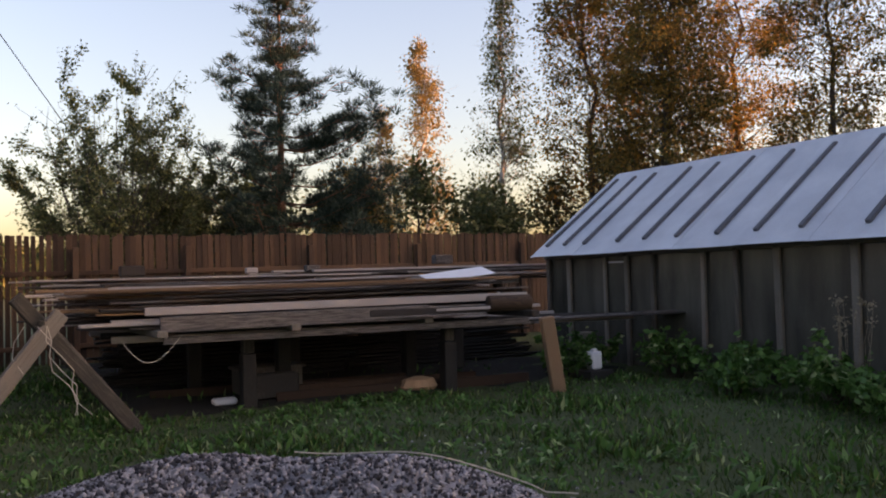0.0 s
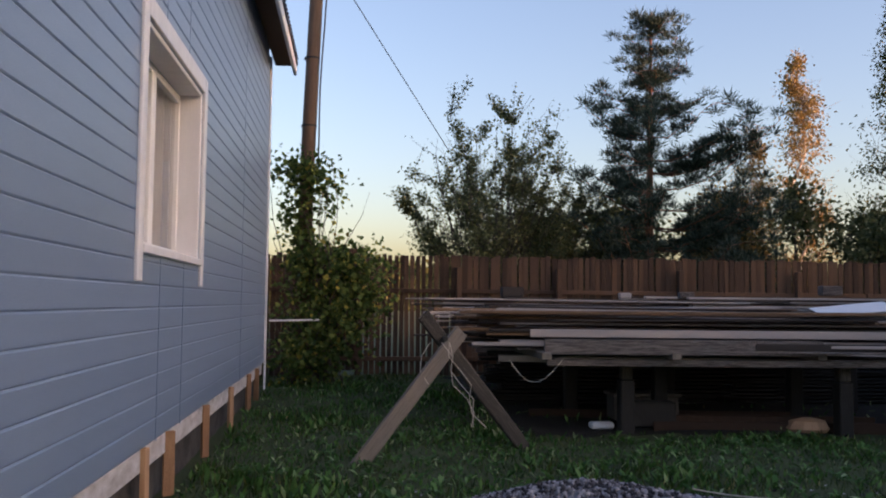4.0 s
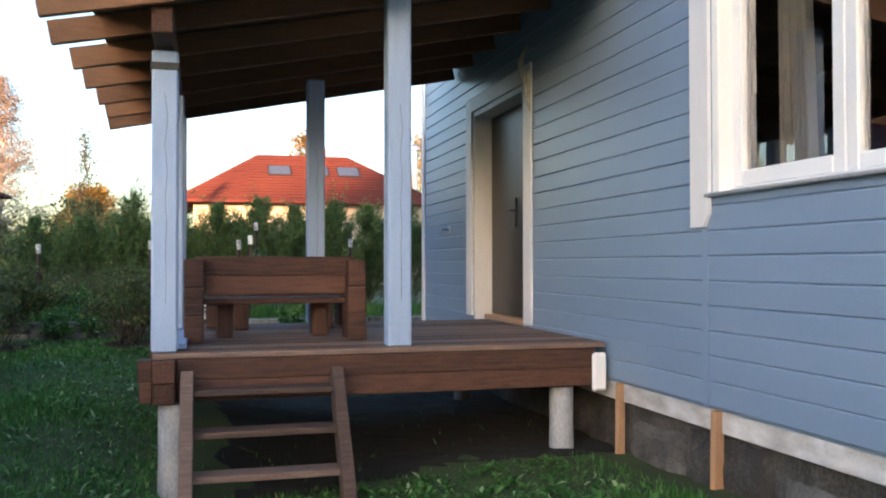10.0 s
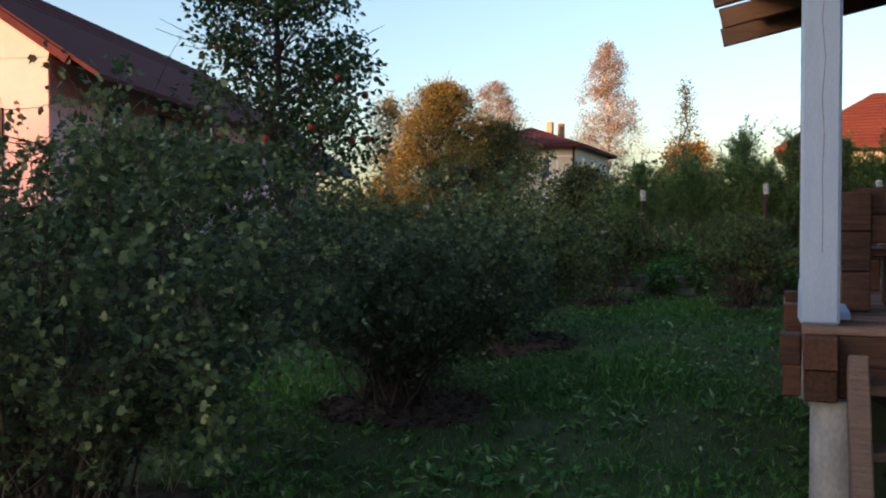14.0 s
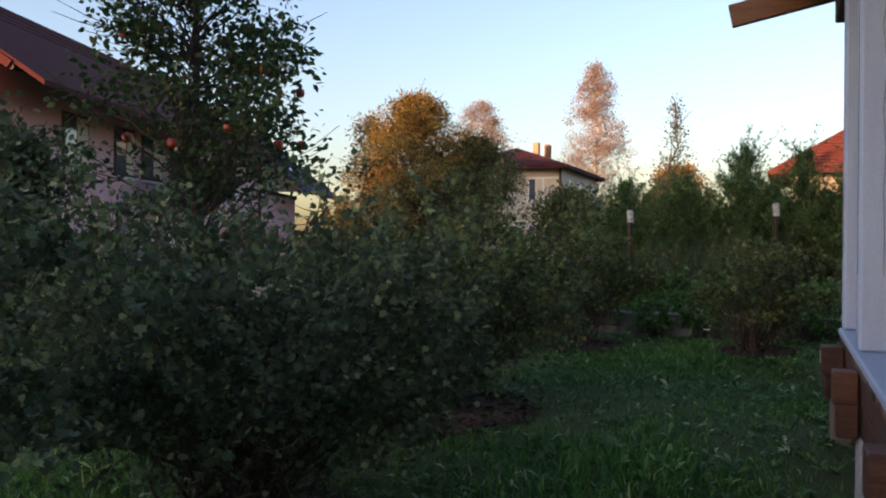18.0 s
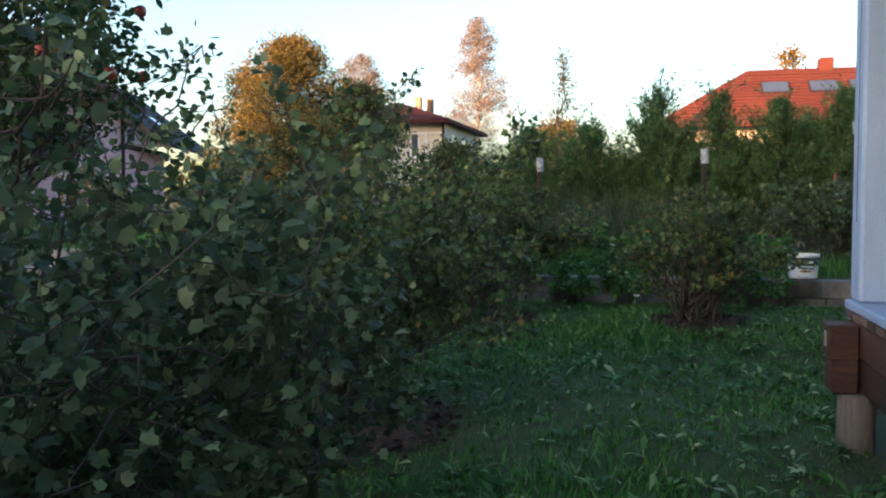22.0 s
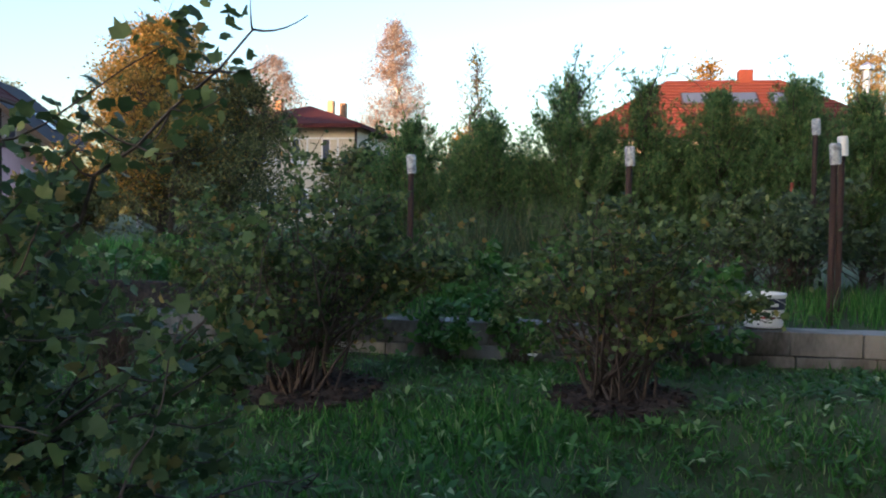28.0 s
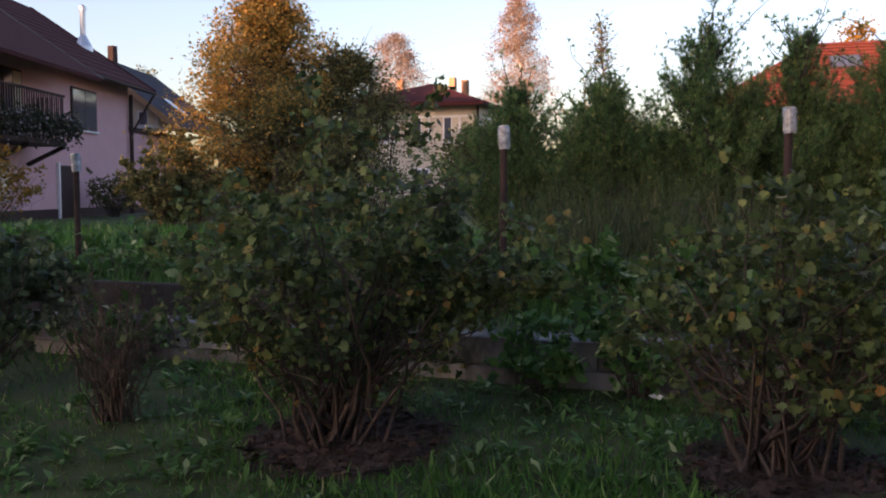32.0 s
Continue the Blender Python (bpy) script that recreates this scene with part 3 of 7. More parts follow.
def tree(name, label, at, height, radius, clumps, per, leaf, leaf_mat, bark, trunk=0.12, bottom=0.2, shape=1.0, clump=0.35, template=SIMPLE, lean=(0, 0), up=0.5, hang=0.0, category="tree", flat=1.0, group="", bare=0.0):
    """A tree: a tapered trunk, limbs out to clumps of leaves, gaps between them. shape: above 1 is pointed, below 1 is round."""
    z = float(ground_z(*at)) - 0.05
    root = thing(name, label, category, (at[0], at[1], z), group)
    t = np.linspace(0, 1, 12)[:, None]
    axis = np.hstack([lean[0] * t * height, lean[1] * t * height, t * height])
    axis[1:-1, :2] += RNG.normal(scale=0.012 * height, size=(10, 2))
    v, f = stems([(axis, trunk, trunk * 0.12)], 9)
    link("trunk", mesh_of("trunk", v, f), bark, root, smooth=True)
    limbs, pos, way = [], [], []
    for _ in range(clumps):
        s = RNG.uniform(0, 1) ** 0.85
        reach = (1 - s) ** (0.5 * shape) * min(1.0, 0.55 + 2.2 * s) if shape <= 1.5 else (1 - s) ** 0.85 * min(1.0, 0.7 + 2 * s)
        a = RNG.uniform(0, 2 * np.pi)
        lump = 1 + 0.22 * math.sin(3 * a + 7 * s + at[0]) + 0.12 * math.sin(5 * a - 11 * s + at[1])
        r = radius * reach * lump * RNG.uniform(0.06, 1.0) ** 0.5
        h = height * (bottom + (1 - bottom) * s * 0.98)
        on = np.array([np.interp(h / height, t.ravel(), axis[:, k]) for k in range(3)])
        c = on + [r * np.cos(a), r * np.sin(a), 0.12 * r - hang * 0.3 * r]
        base_h = max(0.12, h / height - 0.55 * r / height - 0.03)
        foot = np.array([np.interp(base_h, t.ravel(), axis[:, k]) for k in range(3)])
        pts = curve(foot, c, n=6, wob=0.02 * r, rise=0.15 * r)
        limbs.append((pts, max(0.012, trunk * 0.28 * (1 - s)), 0.004))
        for _ in range(2):
            limbs.append((curve(pts[3], c + RNG.normal(scale=clump * 0.8, size=3), n=4, wob=0.02 * r), 0.008, 0.003))
        if RNG.random() < bare:
            continue
        size = clump * RNG.uniform(0.6, 1.3) * (0.55 + 0.45 * reach)
        n = int(per * RNG.uniform(0.6, 1.4) * (0.5 + 0.5 * reach))
        d = RNG.normal(size=(n, 3)) * [1, 1, 0.7 * flat]
        d *= size * 0.62
        pos.append(c + d - [[0, 0, hang * size]] * RNG.random((n, 1)))
        way.append(d / size + RNG.normal(scale=0.6, size=(n, 3)) + [0, 0, -hang])
    pos, way = np.concatenate(pos), np.concatenate(way)
    v, f = strewn(pos, way, leaf * RNG.uniform(0.6, 1.3, len(pos)), template, up)
    link("crown", mesh_of("crown", v, f), leaf_mat, root)
    v, f = stems(limbs, 3)
    link("branchwork", mesh_of("limbs", v, f), bark, root)
    return root

# ---- ground: one sheet to the horizon ----
def steps_between(lo, hi, fine, far):
    inner = np.arange(lo, hi + 1e-6, fine)
    out = [d for d in np.geomspace(0.6, far, 22)]
    return np.concatenate([[lo - d for d in out[::-1]], inner, [hi + d for d in out]])


gx, gy = steps_between(-14, 12, 0.2, 900), steps_between(-9, 15, 0.25, 900)
gx = np.sort(np.concatenate([gx, [WALL_X - 0.115, WALL_X - 0.165]]))
GX, GY = np.meshgrid(gx, gy, indexing="ij")
GZ = ground_z(GX, GY)
near = (GX > -14) & (GX < 12) & (GY > -9) & (GY < 15)
GZ = GZ + near * RNG.normal(scale=0.006, size=GZ.shape)
i, j = np.meshgrid(np.arange(len(gx) - 1), np.arange(len(gy) - 1), indexing="ij")
k = i * len(gy) + j
quads = np.stack([k, k + len(gy), k + len(gy) + 1, k + 1], -1).reshape(-1, 4)
ground = link("ground", mesh_of("ground", np.stack([GX, GY, GZ], -1).reshape(-1, 3), quads), GROUND, smooth=True)
tagged(ground, "uneven dark soil ground under lawn and beds", "ground", kind="structure")

# ---- the blue house ----
PITCH, COURSE0, EAVE = 0.138, 0.438, 5.0
FRONT_L, SIDE_L = 10.5, 10.2
WIN = (-3.93, -1.43, 1.61, 3.05)      # front window opening
DOOR = (-8.37, -6.85, 0.66, 2.80)     # front door opening
SIDE_WIN = (2.55, 4.52, 1.60, 2.97)   # side window opening


def pierced(shape, lo, hi, z0, z1, holes, place):
    """A wall slab between lo and hi with openings right through it."""
    edges = sorted({lo, hi, *(v for h in holes for v in h[:2])})
    for p, q in zip(edges, edges[1:]):
        spans, z = [], z0
        for h in sorted((h for h in holes if h[0] <= p and h[1] >= q), key=lambda h: h[2]):
            spans.append((z, h[2]))
            z = h[3]
        spans.append((z, z1))
        for b, t in spans:
            if t - b > 0.01:
                place(shape, p, q, b, t)


wall_front = Shape()
pierced(wall_front, -FRONT_L, -0.022, 0.42, EAVE, [WIN, DOOR], lambda s, p, q, b, t: s.box(p, q, 0.026, 0.24, b, t, 0.001))
for k in range(24):
    x0, x1 = -FRONT_L + k * FRONT_L / 24, -FRONT_L + (k + 1) * FRONT_L / 24
    top = EAVE + 3.0 * (1 - abs((x0 + x1) / 2 + FRONT_L / 2) / (FRONT_L / 2))
    wall_front.box(x0, x1, 0.026, 0.24, EAVE, max(top, EAVE + 0.05), 0.001)
wall_front = wall_front.part("wall_front", BLUE)
tagged(wall_front, "blue board-clad front wall of the house above a bare footing", "wall", kind="structure")
wall_side = Shape()
pierced(wall_side, 0.03, SIDE_L, 0.42, EAVE, [SIDE_WIN], lambda s, p, q, b, t: s.box(-0.24, -0.026, p, q, b, t, 0.001))
wall_side = wall_side.part("wall_side", BLUE)
tagged(wall_side, "blue board-clad long side wall with one window", "wall", kind="structure")
back = Shape().box(-FRONT_L, -0.25, SIDE_L - 0.24, SIDE_L, 0.42, EAVE, 0.002).part("wall_back", BLUE)
tagged(back, "plain blue rear wall of the house", "wall", kind="structure")
west = Shape().box(-FRONT_L, -FRONT_L + 0.24, 0.25, SIDE_L - 0.25, 0.42, EAVE, 0.002).part("wall_west", BLUE)
tagged(west, "plain blue far end wall of the house", "wall", kind="structure")
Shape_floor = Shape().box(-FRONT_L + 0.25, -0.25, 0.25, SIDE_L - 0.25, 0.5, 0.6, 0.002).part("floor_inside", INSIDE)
tagged(Shape_floor, "floor inside the house, coloured dark for a dim room", "floor", kind="structure")
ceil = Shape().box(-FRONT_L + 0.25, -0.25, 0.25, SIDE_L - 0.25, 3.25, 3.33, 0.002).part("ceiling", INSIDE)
tagged(ceil, "ceiling inside the house, coloured dark for a dim room", "ceiling", kind="structure")
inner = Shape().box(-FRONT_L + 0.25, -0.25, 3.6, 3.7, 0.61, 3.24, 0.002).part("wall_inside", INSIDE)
tagged(inner, "inner wall of the front room, coloured dark for dimness", "wall", kind="structure")

footing = Shape()
footing.box(-FRONT_L + 0.1, -0.10, 0.08, 0.45, -0.35, 0.41, 0.01)
footing.box(-0.45, -0.10, 0.46, SIDE_L - 0.1, -0.35, 0.41, 0.01)
footing = footing.part("footing", DARK_CONCRETE)
tagged(footing, "rough damp concrete footing below the blue boards", "foundation", kind="structure")
def rough_slab(x0, x1, z0, z1, front, name, parent):
    """A broken, uneven slab face: a jittered grid with a ragged rim."""
    nx, nz = max(4, int((x1 - x0) / 0.07)), max(4, int((z1 - z0) / 0.06))
    v = []
    for i in range(nx + 1):
        for k in range(nz + 1):
            rim = i in (0, nx) or k in (0, nz)
            v.append((x0 + (x1 - x0) * i / nx + RNG.normal() * 0.010, front + RNG.normal() * 0.006 + (0.035 if rim else 0), z0 + (z1 - z0) * k / nz + RNG.normal() * 0.010))
    n = nz + 1
    Shape().add(v, [(i * n + k, (i + 1) * n + k, (i + 1) * n + k + 1, i * n + k + 1) for i in range(nx) for k in range(nz)]).part(name, DARK_CONCRETE, parent)


for x0, x1, z0, z1 in ((-5.0, -4.35, -0.1, 0.20), (-4.28, -3.5, -0.1, 0.27), (-3.42, -2.75, -0.1, 0.17), (-2.7, -2.2, -0.1, 0.22), (-2.1, -1.45, -0.1, 0.25), (-1.4, -1.0, -0.1, 0.19), (-0.93, -0.2, -0.1, 0.30)):
    rough_slab(x0, x1, z0, z1, 0.04, "concrete_block", footing)

vent_ring = Shape().lathe([(0.03, 0.0), (0.03, 0.03), (0.045, 0.03), (0.045, 0.0)], 14, along((-2.160, 0.036, 0.208), (-2.160, 0.0, 0.208)))
vent_ring.part("vent_pipe", DARK_CONCRETE, footing, "short pipe end through the footing")

roof = Shape()
for s in (0, 1):
    mid, ridge = -FRONT_L / 2, 8.1
    out = 0.36 if s == 0 else -FRONT_L - 0.36
    zo = 4.86
    d = 0.05
    v = [(out, -0.55, zo), (out, SIDE_L + 0.45, zo), (mid, SIDE_L + 0.45, ridge), (mid, -0.55, ridge)]
    v += [(x, y, z + d) for x, y, z in v]
    roof.add(v, [(0, 1, 2, 3), (7, 6, 5, 4), (0, 4, 5, 1), (1, 5, 6, 2), (3, 2, 6, 7), (0, 3, 7, 4)])
roof = roof.part("house_roof", DARK_ROOF)
tagged(roof, "dark sheet roof over the blue house", "roof", kind="structure")
for k in range(70):
    y = -0.5 + k * (SIDE_L + 0.9) / 70
    Shape().beam((0.375, y, 4.913), (-1.6, y, 4.913 + 1.975 * (8.1 - 4.86) / (0.36 + FRONT_L / 2)), 0.05, 0.03, 0.01).part("roof_rib", DARK_ROOF, roof)
fascia = Shape().box(0.30, 0.345, -0.5, SIDE_L + 0.4, 4.70, 4.855, 0.006).part("eave_fascia", WHITE)
tagged(fascia, "white painted fascia board under the roof edge", "trim", kind="structure")
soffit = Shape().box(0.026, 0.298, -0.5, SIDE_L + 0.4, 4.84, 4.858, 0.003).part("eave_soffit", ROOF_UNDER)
tagged(soffit, "dark boarded soffit under the eave", "trim", kind="structure")

# cover strips, corner boards, drip boards
for name, x0, x1, y0, y1, z0, z1, mat, lab in (
    ("corner_trim", -0.086, 0.02, -0.022, 0.0, 0.06, 4.84, WHITE, "white painted corner board of the house"),
    ("corner_trim", -0.002, 0.02, 0.002, 0.15, 0.06, 4.84, WHITE, "white painted corner board of the house"),
    ("corner_trim", -0.002, 0.02, SIDE_L - 0.10, SIDE_L + 0.02, 0.06, 4.84, WHITE, "white painted far corner board of the house"),
    ("corner_trim", -FRONT_L - 0.02, -FRONT_L + 0.08, -0.022, 0.0, 0.06, 4.84, WHITE, "white painted far corner board of the front"),
    ("drip_board", -FRONT_L + 0.1, -0.09, 0.026, 0.05, 0.30, 0.418, STAINED, "stained white board under the cladding"),
    ("drip_board", -0.05, -0.026, 0.16, SIDE_L - 0.12, 0.28, 0.418, STAINED, "stained white board under the cladding"),
):
    tagged(Shape().box(x0, x1, y0, y1, z0, z1, 0.004).part(name, mat), lab, "trim", kind="structure")
STRIPS_X, STRIPS_Y = (-4.00, -1.33), (3.13, 3.92, 7.35)
for x in STRIPS_X:
    tagged(Shape().box(x - 0.03, x + 0.03, -0.007, -0.001, 0.43, 1.42, 0.002).part("cover_strip", BLUE), "narrow blue upright strip over a board joint", "trim", kind="structure")
for y in STRIPS_Y:
    for z0, z1 in ((0.43, 1.58), (3.12, 4.83)) if y < 5 else ((0.43, 4.83),):
        tagged(Shape().box(0.001, 0.0035, y - 0.02, y + 0.02, z0, z1, 0.0008).part("cover_strip", BLUE), "narrow blue upright strip over a board joint", "trim", kind="structure")


def free_spans(lo, hi, zb, zt, holes):
    """Pieces (from, to, bottom, top) of a course between lo and hi outside the openings."""
    at = lo
    for h in sorted(h for h in holes if h[2] < zt - 0.004 and h[3] > zb + 0.004):
        if h[0] - at > 0.02:
            yield at, h[0], zb, zt
        if h[2] - zb > 0.02:
            yield h[0], h[1], zb, h[2]
        if zt - h[3] > 0.02:
            yield h[0], h[1], h[3], zt
        at = h[1]
    if hi - at > 0.02:
        yield at, hi, zb, zt


# window and door frames -------------------------------------------------
def pane_unit(root, p, q, b, t, sash, glass_at, to_world):
    """One glazed light: four sash bars and a pane. to_world turns (along, depth, z) into places."""
    for u0, u1, z0, z1 in ((p, p + sash, b, t), (q - sash, q, b, t), (p + sash + 0.001, q - sash - 0.001, b, b + sash), (p + sash + 0.001, q - sash - 0.001, t - sash, t)):
        v, f = chamfered(u0, u1, glass_at - 0.035, glass_at + 0.03, z0, z1, 0.006)
        Shape().add([to_world(*w) for w in v], f).part("sash_bar", PVC, root)
    v, f = chamfered(p + sash - 0.004, q - sash + 0.004, glass_at, glass_at + 0.006, b + sash - 0.004, t - sash + 0.004, 0.001)
    g = Shape().add([to_world(*w) for w in v], f).part("pane", GLASS, root)
    g.visible_shadow = False


window_front = thing("window_1", "white three-light front window with dark room behind", "window", (-2.68, 0, 1.61), kind="structure")
window_front.location = (0, 0, 0)
same = lambda x, y, z: (x, y, z)  # noqa: E731
pane_unit(window_front, -3.86, -2.985, 1.64, 3.02, 0.085, 0.12, same)
pane_unit(window_front, -2.980, -2.155, 1.64, 3.02, 0.075, 0.12, same)
pane_unit(window_front, -2.150, -1.435, 1.64, 3.02, 0.055, 0.12, same)
for x0, x1, y0, y1, z0, z1, n in ((-3.928, -3.862, 0.0, 0.18, 1.612, 3.048, "jamb"), (-1.434, -1.40, 0.03, 0.18, 1.612, 3.048, "jamb"), (-3.93, -1.40, 0.07, 0.18, 1.585, 1.637, "bottom_rail"), (-3.93, -1.43, 0.02, 0.18, 3.022, 3.08, "head")):
    Shape().box(x0, x1, y0, y1, z0, z1, 0.005).part(n, PVC, window_front)
Shape().box(-3.96, -1.41, -0.035, 0.066, 1.592, 1.612, 0.004).part("sill", METAL, window_front, "thin pale metal sill")
for x0, x1, cut in ((-4.12, -3.934, 0), (-1.428, -1.255, 1)):
    s = Shape()
    b = 0.045
    pts = [(x0, 1.43 + (0.06 if cut else 0)), (x0 + b, 1.43), (x1 - (0.05 if not cut else 0), 1.43), (x1, 1.43 + (0 if cut else 0.07)), (x1, 3.2), (x0, 3.2)]
    v = [(x, -0.022, z) for x, z in pts] + [(x, -0.001, z) for x, z in pts]
    n = len(pts)
    s.add(v, [tuple(range(n)), tuple(range(2 * n - 1, n - 1, -1))] + [(i, i + n, (i + 1) % n + n, (i + 1) % n) for i in range(n)])
    s.part("casing", WHITE, window_front)
Shape().box(-3.932, -1.43, -0.022, -0.001, 3.05, 3.2, 0.004).part("casing", WHITE, window_front)
curtain = Shape()
n = 40
v = []
for i in range(n):
    x = -3.72 + 0.30 * i / (n - 1)
    for z in (0.75, 1.4, 2.2, 3.1):
        v.append((x * (1 if z > 2 else 1) - 0.10 * (z - 0.75) / 2.3 * (i / n), 0.30 + 0.035 * math.sin(i * 1.15), z))
curtain.add(v, [(i * 4 + k, i * 4 + k + 1, i * 4 + k + 5, i * 4 + k + 4) for i in range(n - 1) for k in range(3)])
tagged(curtain.part("curtain", CLOTH, smooth=True), "pale cream curtain drawn aside behind the front window", "curtain")

window_side = thing("window_2", "white recessed side window with a pale blind", "window", (0, 0, 0), kind="structure")
turn = lambda u, d, z: (-d, u, z)  # noqa: E731
pane_unit(window_side, 2.57, 3.55, 1.64, 2.93, 0.06, 0.20, turn)
pane_unit(window_side, 3.555, 4.51, 1.64, 2.93, 0.06, 0.20, turn)
for x0, x1, y0, y1, z0, z1, n, mt in ((-0.236, -0.002, 4.46, 4.518, 1.602, 2.968, "jamb", WHITE), (-0.236, -0.002, 2.552, 2.566, 1.602, 2.968, "jamb", WHITE), (-0.236, -0.002, 2.57, 4.455, 2.935, 2.968, "head", WHITE), (-0.236, 0.03, 2.552, 4.518, 1.585, 1.637, "sill", WHITE), (0.0, 0.022, 2.43, 2.55, 1.42, 3.1, "casing", WHITE), (0.0, 0.022, 4.522, 4.64, 1.42, 3.1, "casing", WHITE), (0.0, 0.022, 2.552, 4.52, 2.972, 3.1, "casing", WHITE)):
    Shape().box(x0, x1, y0, y1, z0, z1, 0.005).part(n, mt, window_side)
blind = Shape()
for k in range(46):
    y = 2.6 + k * 0.041
    blind.box(-0.30 - 0.012 * (k % 2), -0.288 - 0.012 * (k % 2), y, y + 0.04, 0.7, 3.0, 0.002)
tagged(blind.part("window_blind", CLOTH), "pale folded blind hanging inside the side window", "blind")

door = thing("door_1", "dark brown metal door with a black lever handle", "door", (0, 0, 0), kind="structure")
Shape().box(DOOR[0] + 0.05, DOOR[1] - 0.05, 0.185, 0.225, 0.72, 2.74, 0.006).part("leaf", GREY_DOOR, door)
handle = Shape().box(-7.60, -7.56, 0.172, 0.1845, 1.58, 1.86, 0.004)
handle.tube([(-7.58, 0.172, 1.74), (-7.58, 0.13, 1.74), (-7.70, 0.125, 1.74)], 0.009, 8)
handle.part("handle", BLACK, door, "black lever handle on a long plate")
Shape().box(DOOR[0] + 0.05, DOOR[1] - 0.05, 0.10, 0.235, 0.668, 0.715, 0.006).part("threshold", STUD, door, "raw wooden threshold")
for x0, x1, y0, y1, z0, z1, n in ((DOOR[0], DOOR[0] + 0.045, 0.0, 0.236, 0.662, 2.80, "jamb"), (DOOR[1] - 0.045, DOOR[1], 0.0, 0.236, 0.662, 2.80, "jamb"), (DOOR[0] + 0.047, DOOR[1] - 0.047, 0.0, 0.236, 2.745, 2.80, "head"), (-8.56, DOOR[0] - 0.002, -0.022, -0.001, 0.70, 2.95, "casing"), (DOOR[1] + 0.002, -6.66, -0.022, -0.001, 0.70, 2.95, "casing"), (DOOR[0], DOOR[1], -0.022, -0.001, 2.802, 2.95, "casing")):
    Shape().box(x0, x1, y0, y1, z0, z1, 0.005).part(n, WHITE, door)

# battens standing below the cladding
STUDS = [(x, 0) for x in (-0.178, -1.28, -2.6, -3.9, -5.06)] + [(0, y) for y in (0.30, 1.48, 2.87, 3.59, 5.1, 6.7, 8.3, 9.2)]
for x, y in STUDS:
    low = float(ground_z(x, y)) - 0.03
    s = Shape()
    if y == 0:
        s.beam((x + RNG.normal() * 0.006, 0.004, low), (x, 0.006, 0.425), RNG.uniform(0.055, 0.075), 0.036, 0.004)
    else:
        s.beam((-0.004, y + RNG.normal() * 0.008, low), (-0.006, y, 0.425), 0.036, RNG.uniform(0.06, 0.085), 0.004)
    tagged(s.part("batten", STUD), "raw pine batten standing below the blue boards", "batten", "battens under the cladding")

# ---- the porch ----
DECK = 0.69
deck = thing("porch_deck", "worn brown timber deck raised on piles before the door", "deck", (0, 0, 0))
x = -7.86
while x < -5.25:
    w = min(0.118, -5.20 - x)
    Shape().box(x, x + w - 0.012, -3.0 + RNG.uniform(-0.008, 0.008), -0.03, DECK - 0.035 + RNG.uniform(-0.002, 0.002), DECK + RNG.uniform(-0.002, 0.001), 0.005).part("deck_board", DECK_Y, deck)
    x += 0.118
for k, (z0, z1) in enumerate(((0.5235, 0.652), (0.395, 0.5225))):
    Shape().box(-5.33, -5.215 + 0.004 * k, -2.855, -0.10, z0, z1, 0.006).part("edge_beam", BEAM_Y, deck)
    Shape().box(-7.84, -7.72, -2.855, -0.10, z0, z1, 0.006).part("edge_beam", BEAM_Y, deck)
    Shape().box(-7.80, -5.09 - 0.012 * k, -2.99 + 0.004 * k, -2.86, z0, z1, 0.006).part("edge_beam", BEAM_X, deck)
    for x0, x1, out in ((-5.36, -5.225, -3.08), (-6.83, -6.70, -3.09), (-7.79, -7.65, -3.10)):
        Shape().box(x0, x1, out + 0.012 * k, -2.995, z0 - 0.004, z1 - 0.004, 0.006).part("beam_end", BEAM_Y, deck)
for x, y in ((-7.72, -3.1015), (-7.70, -3.1015)):
    Shape().box(x - 0.006, x + 0.006, y - 0.003, y + 0.004, 0.56, 0.62, 0.001).part("bolt_plate", METAL, deck)
for x in (-6.0, -6.76, -7.3):
    Shape().box(x - 0.05, x + 0.05, -2.855, -0.10, 0.52, 0.65, 0.008).part("joist", BEAM_Y, deck)
Shape().box(-7.84, -5.42, -3.012, -2.80, DECK + 0.004, DECK + 0.04, 0.006).part("sill_board", BLUE_GREY, deck, "pale blue painted board along the front edge")


def pile(x, y, r, top, mat, label, name="cement_pier"):
    low = float(ground_z(x, y)) - 0.06
    s = Shape()
    s.lathe([(0.001, low), (r * 1.02, low), (r, low + 0.1), (r * 0.97, (low + top) / 2), (r * 0.98, top - 0.006), (r * 0.9, top), (0.001, top)], 18, Matrix.Translation((x, y, 0)))
    tagged(s.part(name, mat, smooth=True), label, "pile", "piles under the porch")


pile(-5.25, -2.87, 0.095, 0.39, PIPE, "mottled grey cement pipe pile under the porch corner")
pile(-5.35, -0.30, 0.085, 0.39, PIPE, "mottled grey cement pipe pile under the porch")
pile(-6.76, -2.92, 0.085, 0.39, PIPE, "mottled grey cement pipe pile under the porch")
pile(-7.70, -2.99, 0.07, 0.39, OLD_Z, "grey weathered log pile under the porch corner", "log_pier")
pile(-7.75, -0.30, 0.085, 0.39, PIPE, "mottled grey cement pipe pile under the porch")
tagged(Shape().box(-5.205, -5.17, -0.14, -0.035, 0.36, 0.62, 0.02).part("insulation_scrap", WHITE), "white torn insulation scrap at the deck end", "insulation")

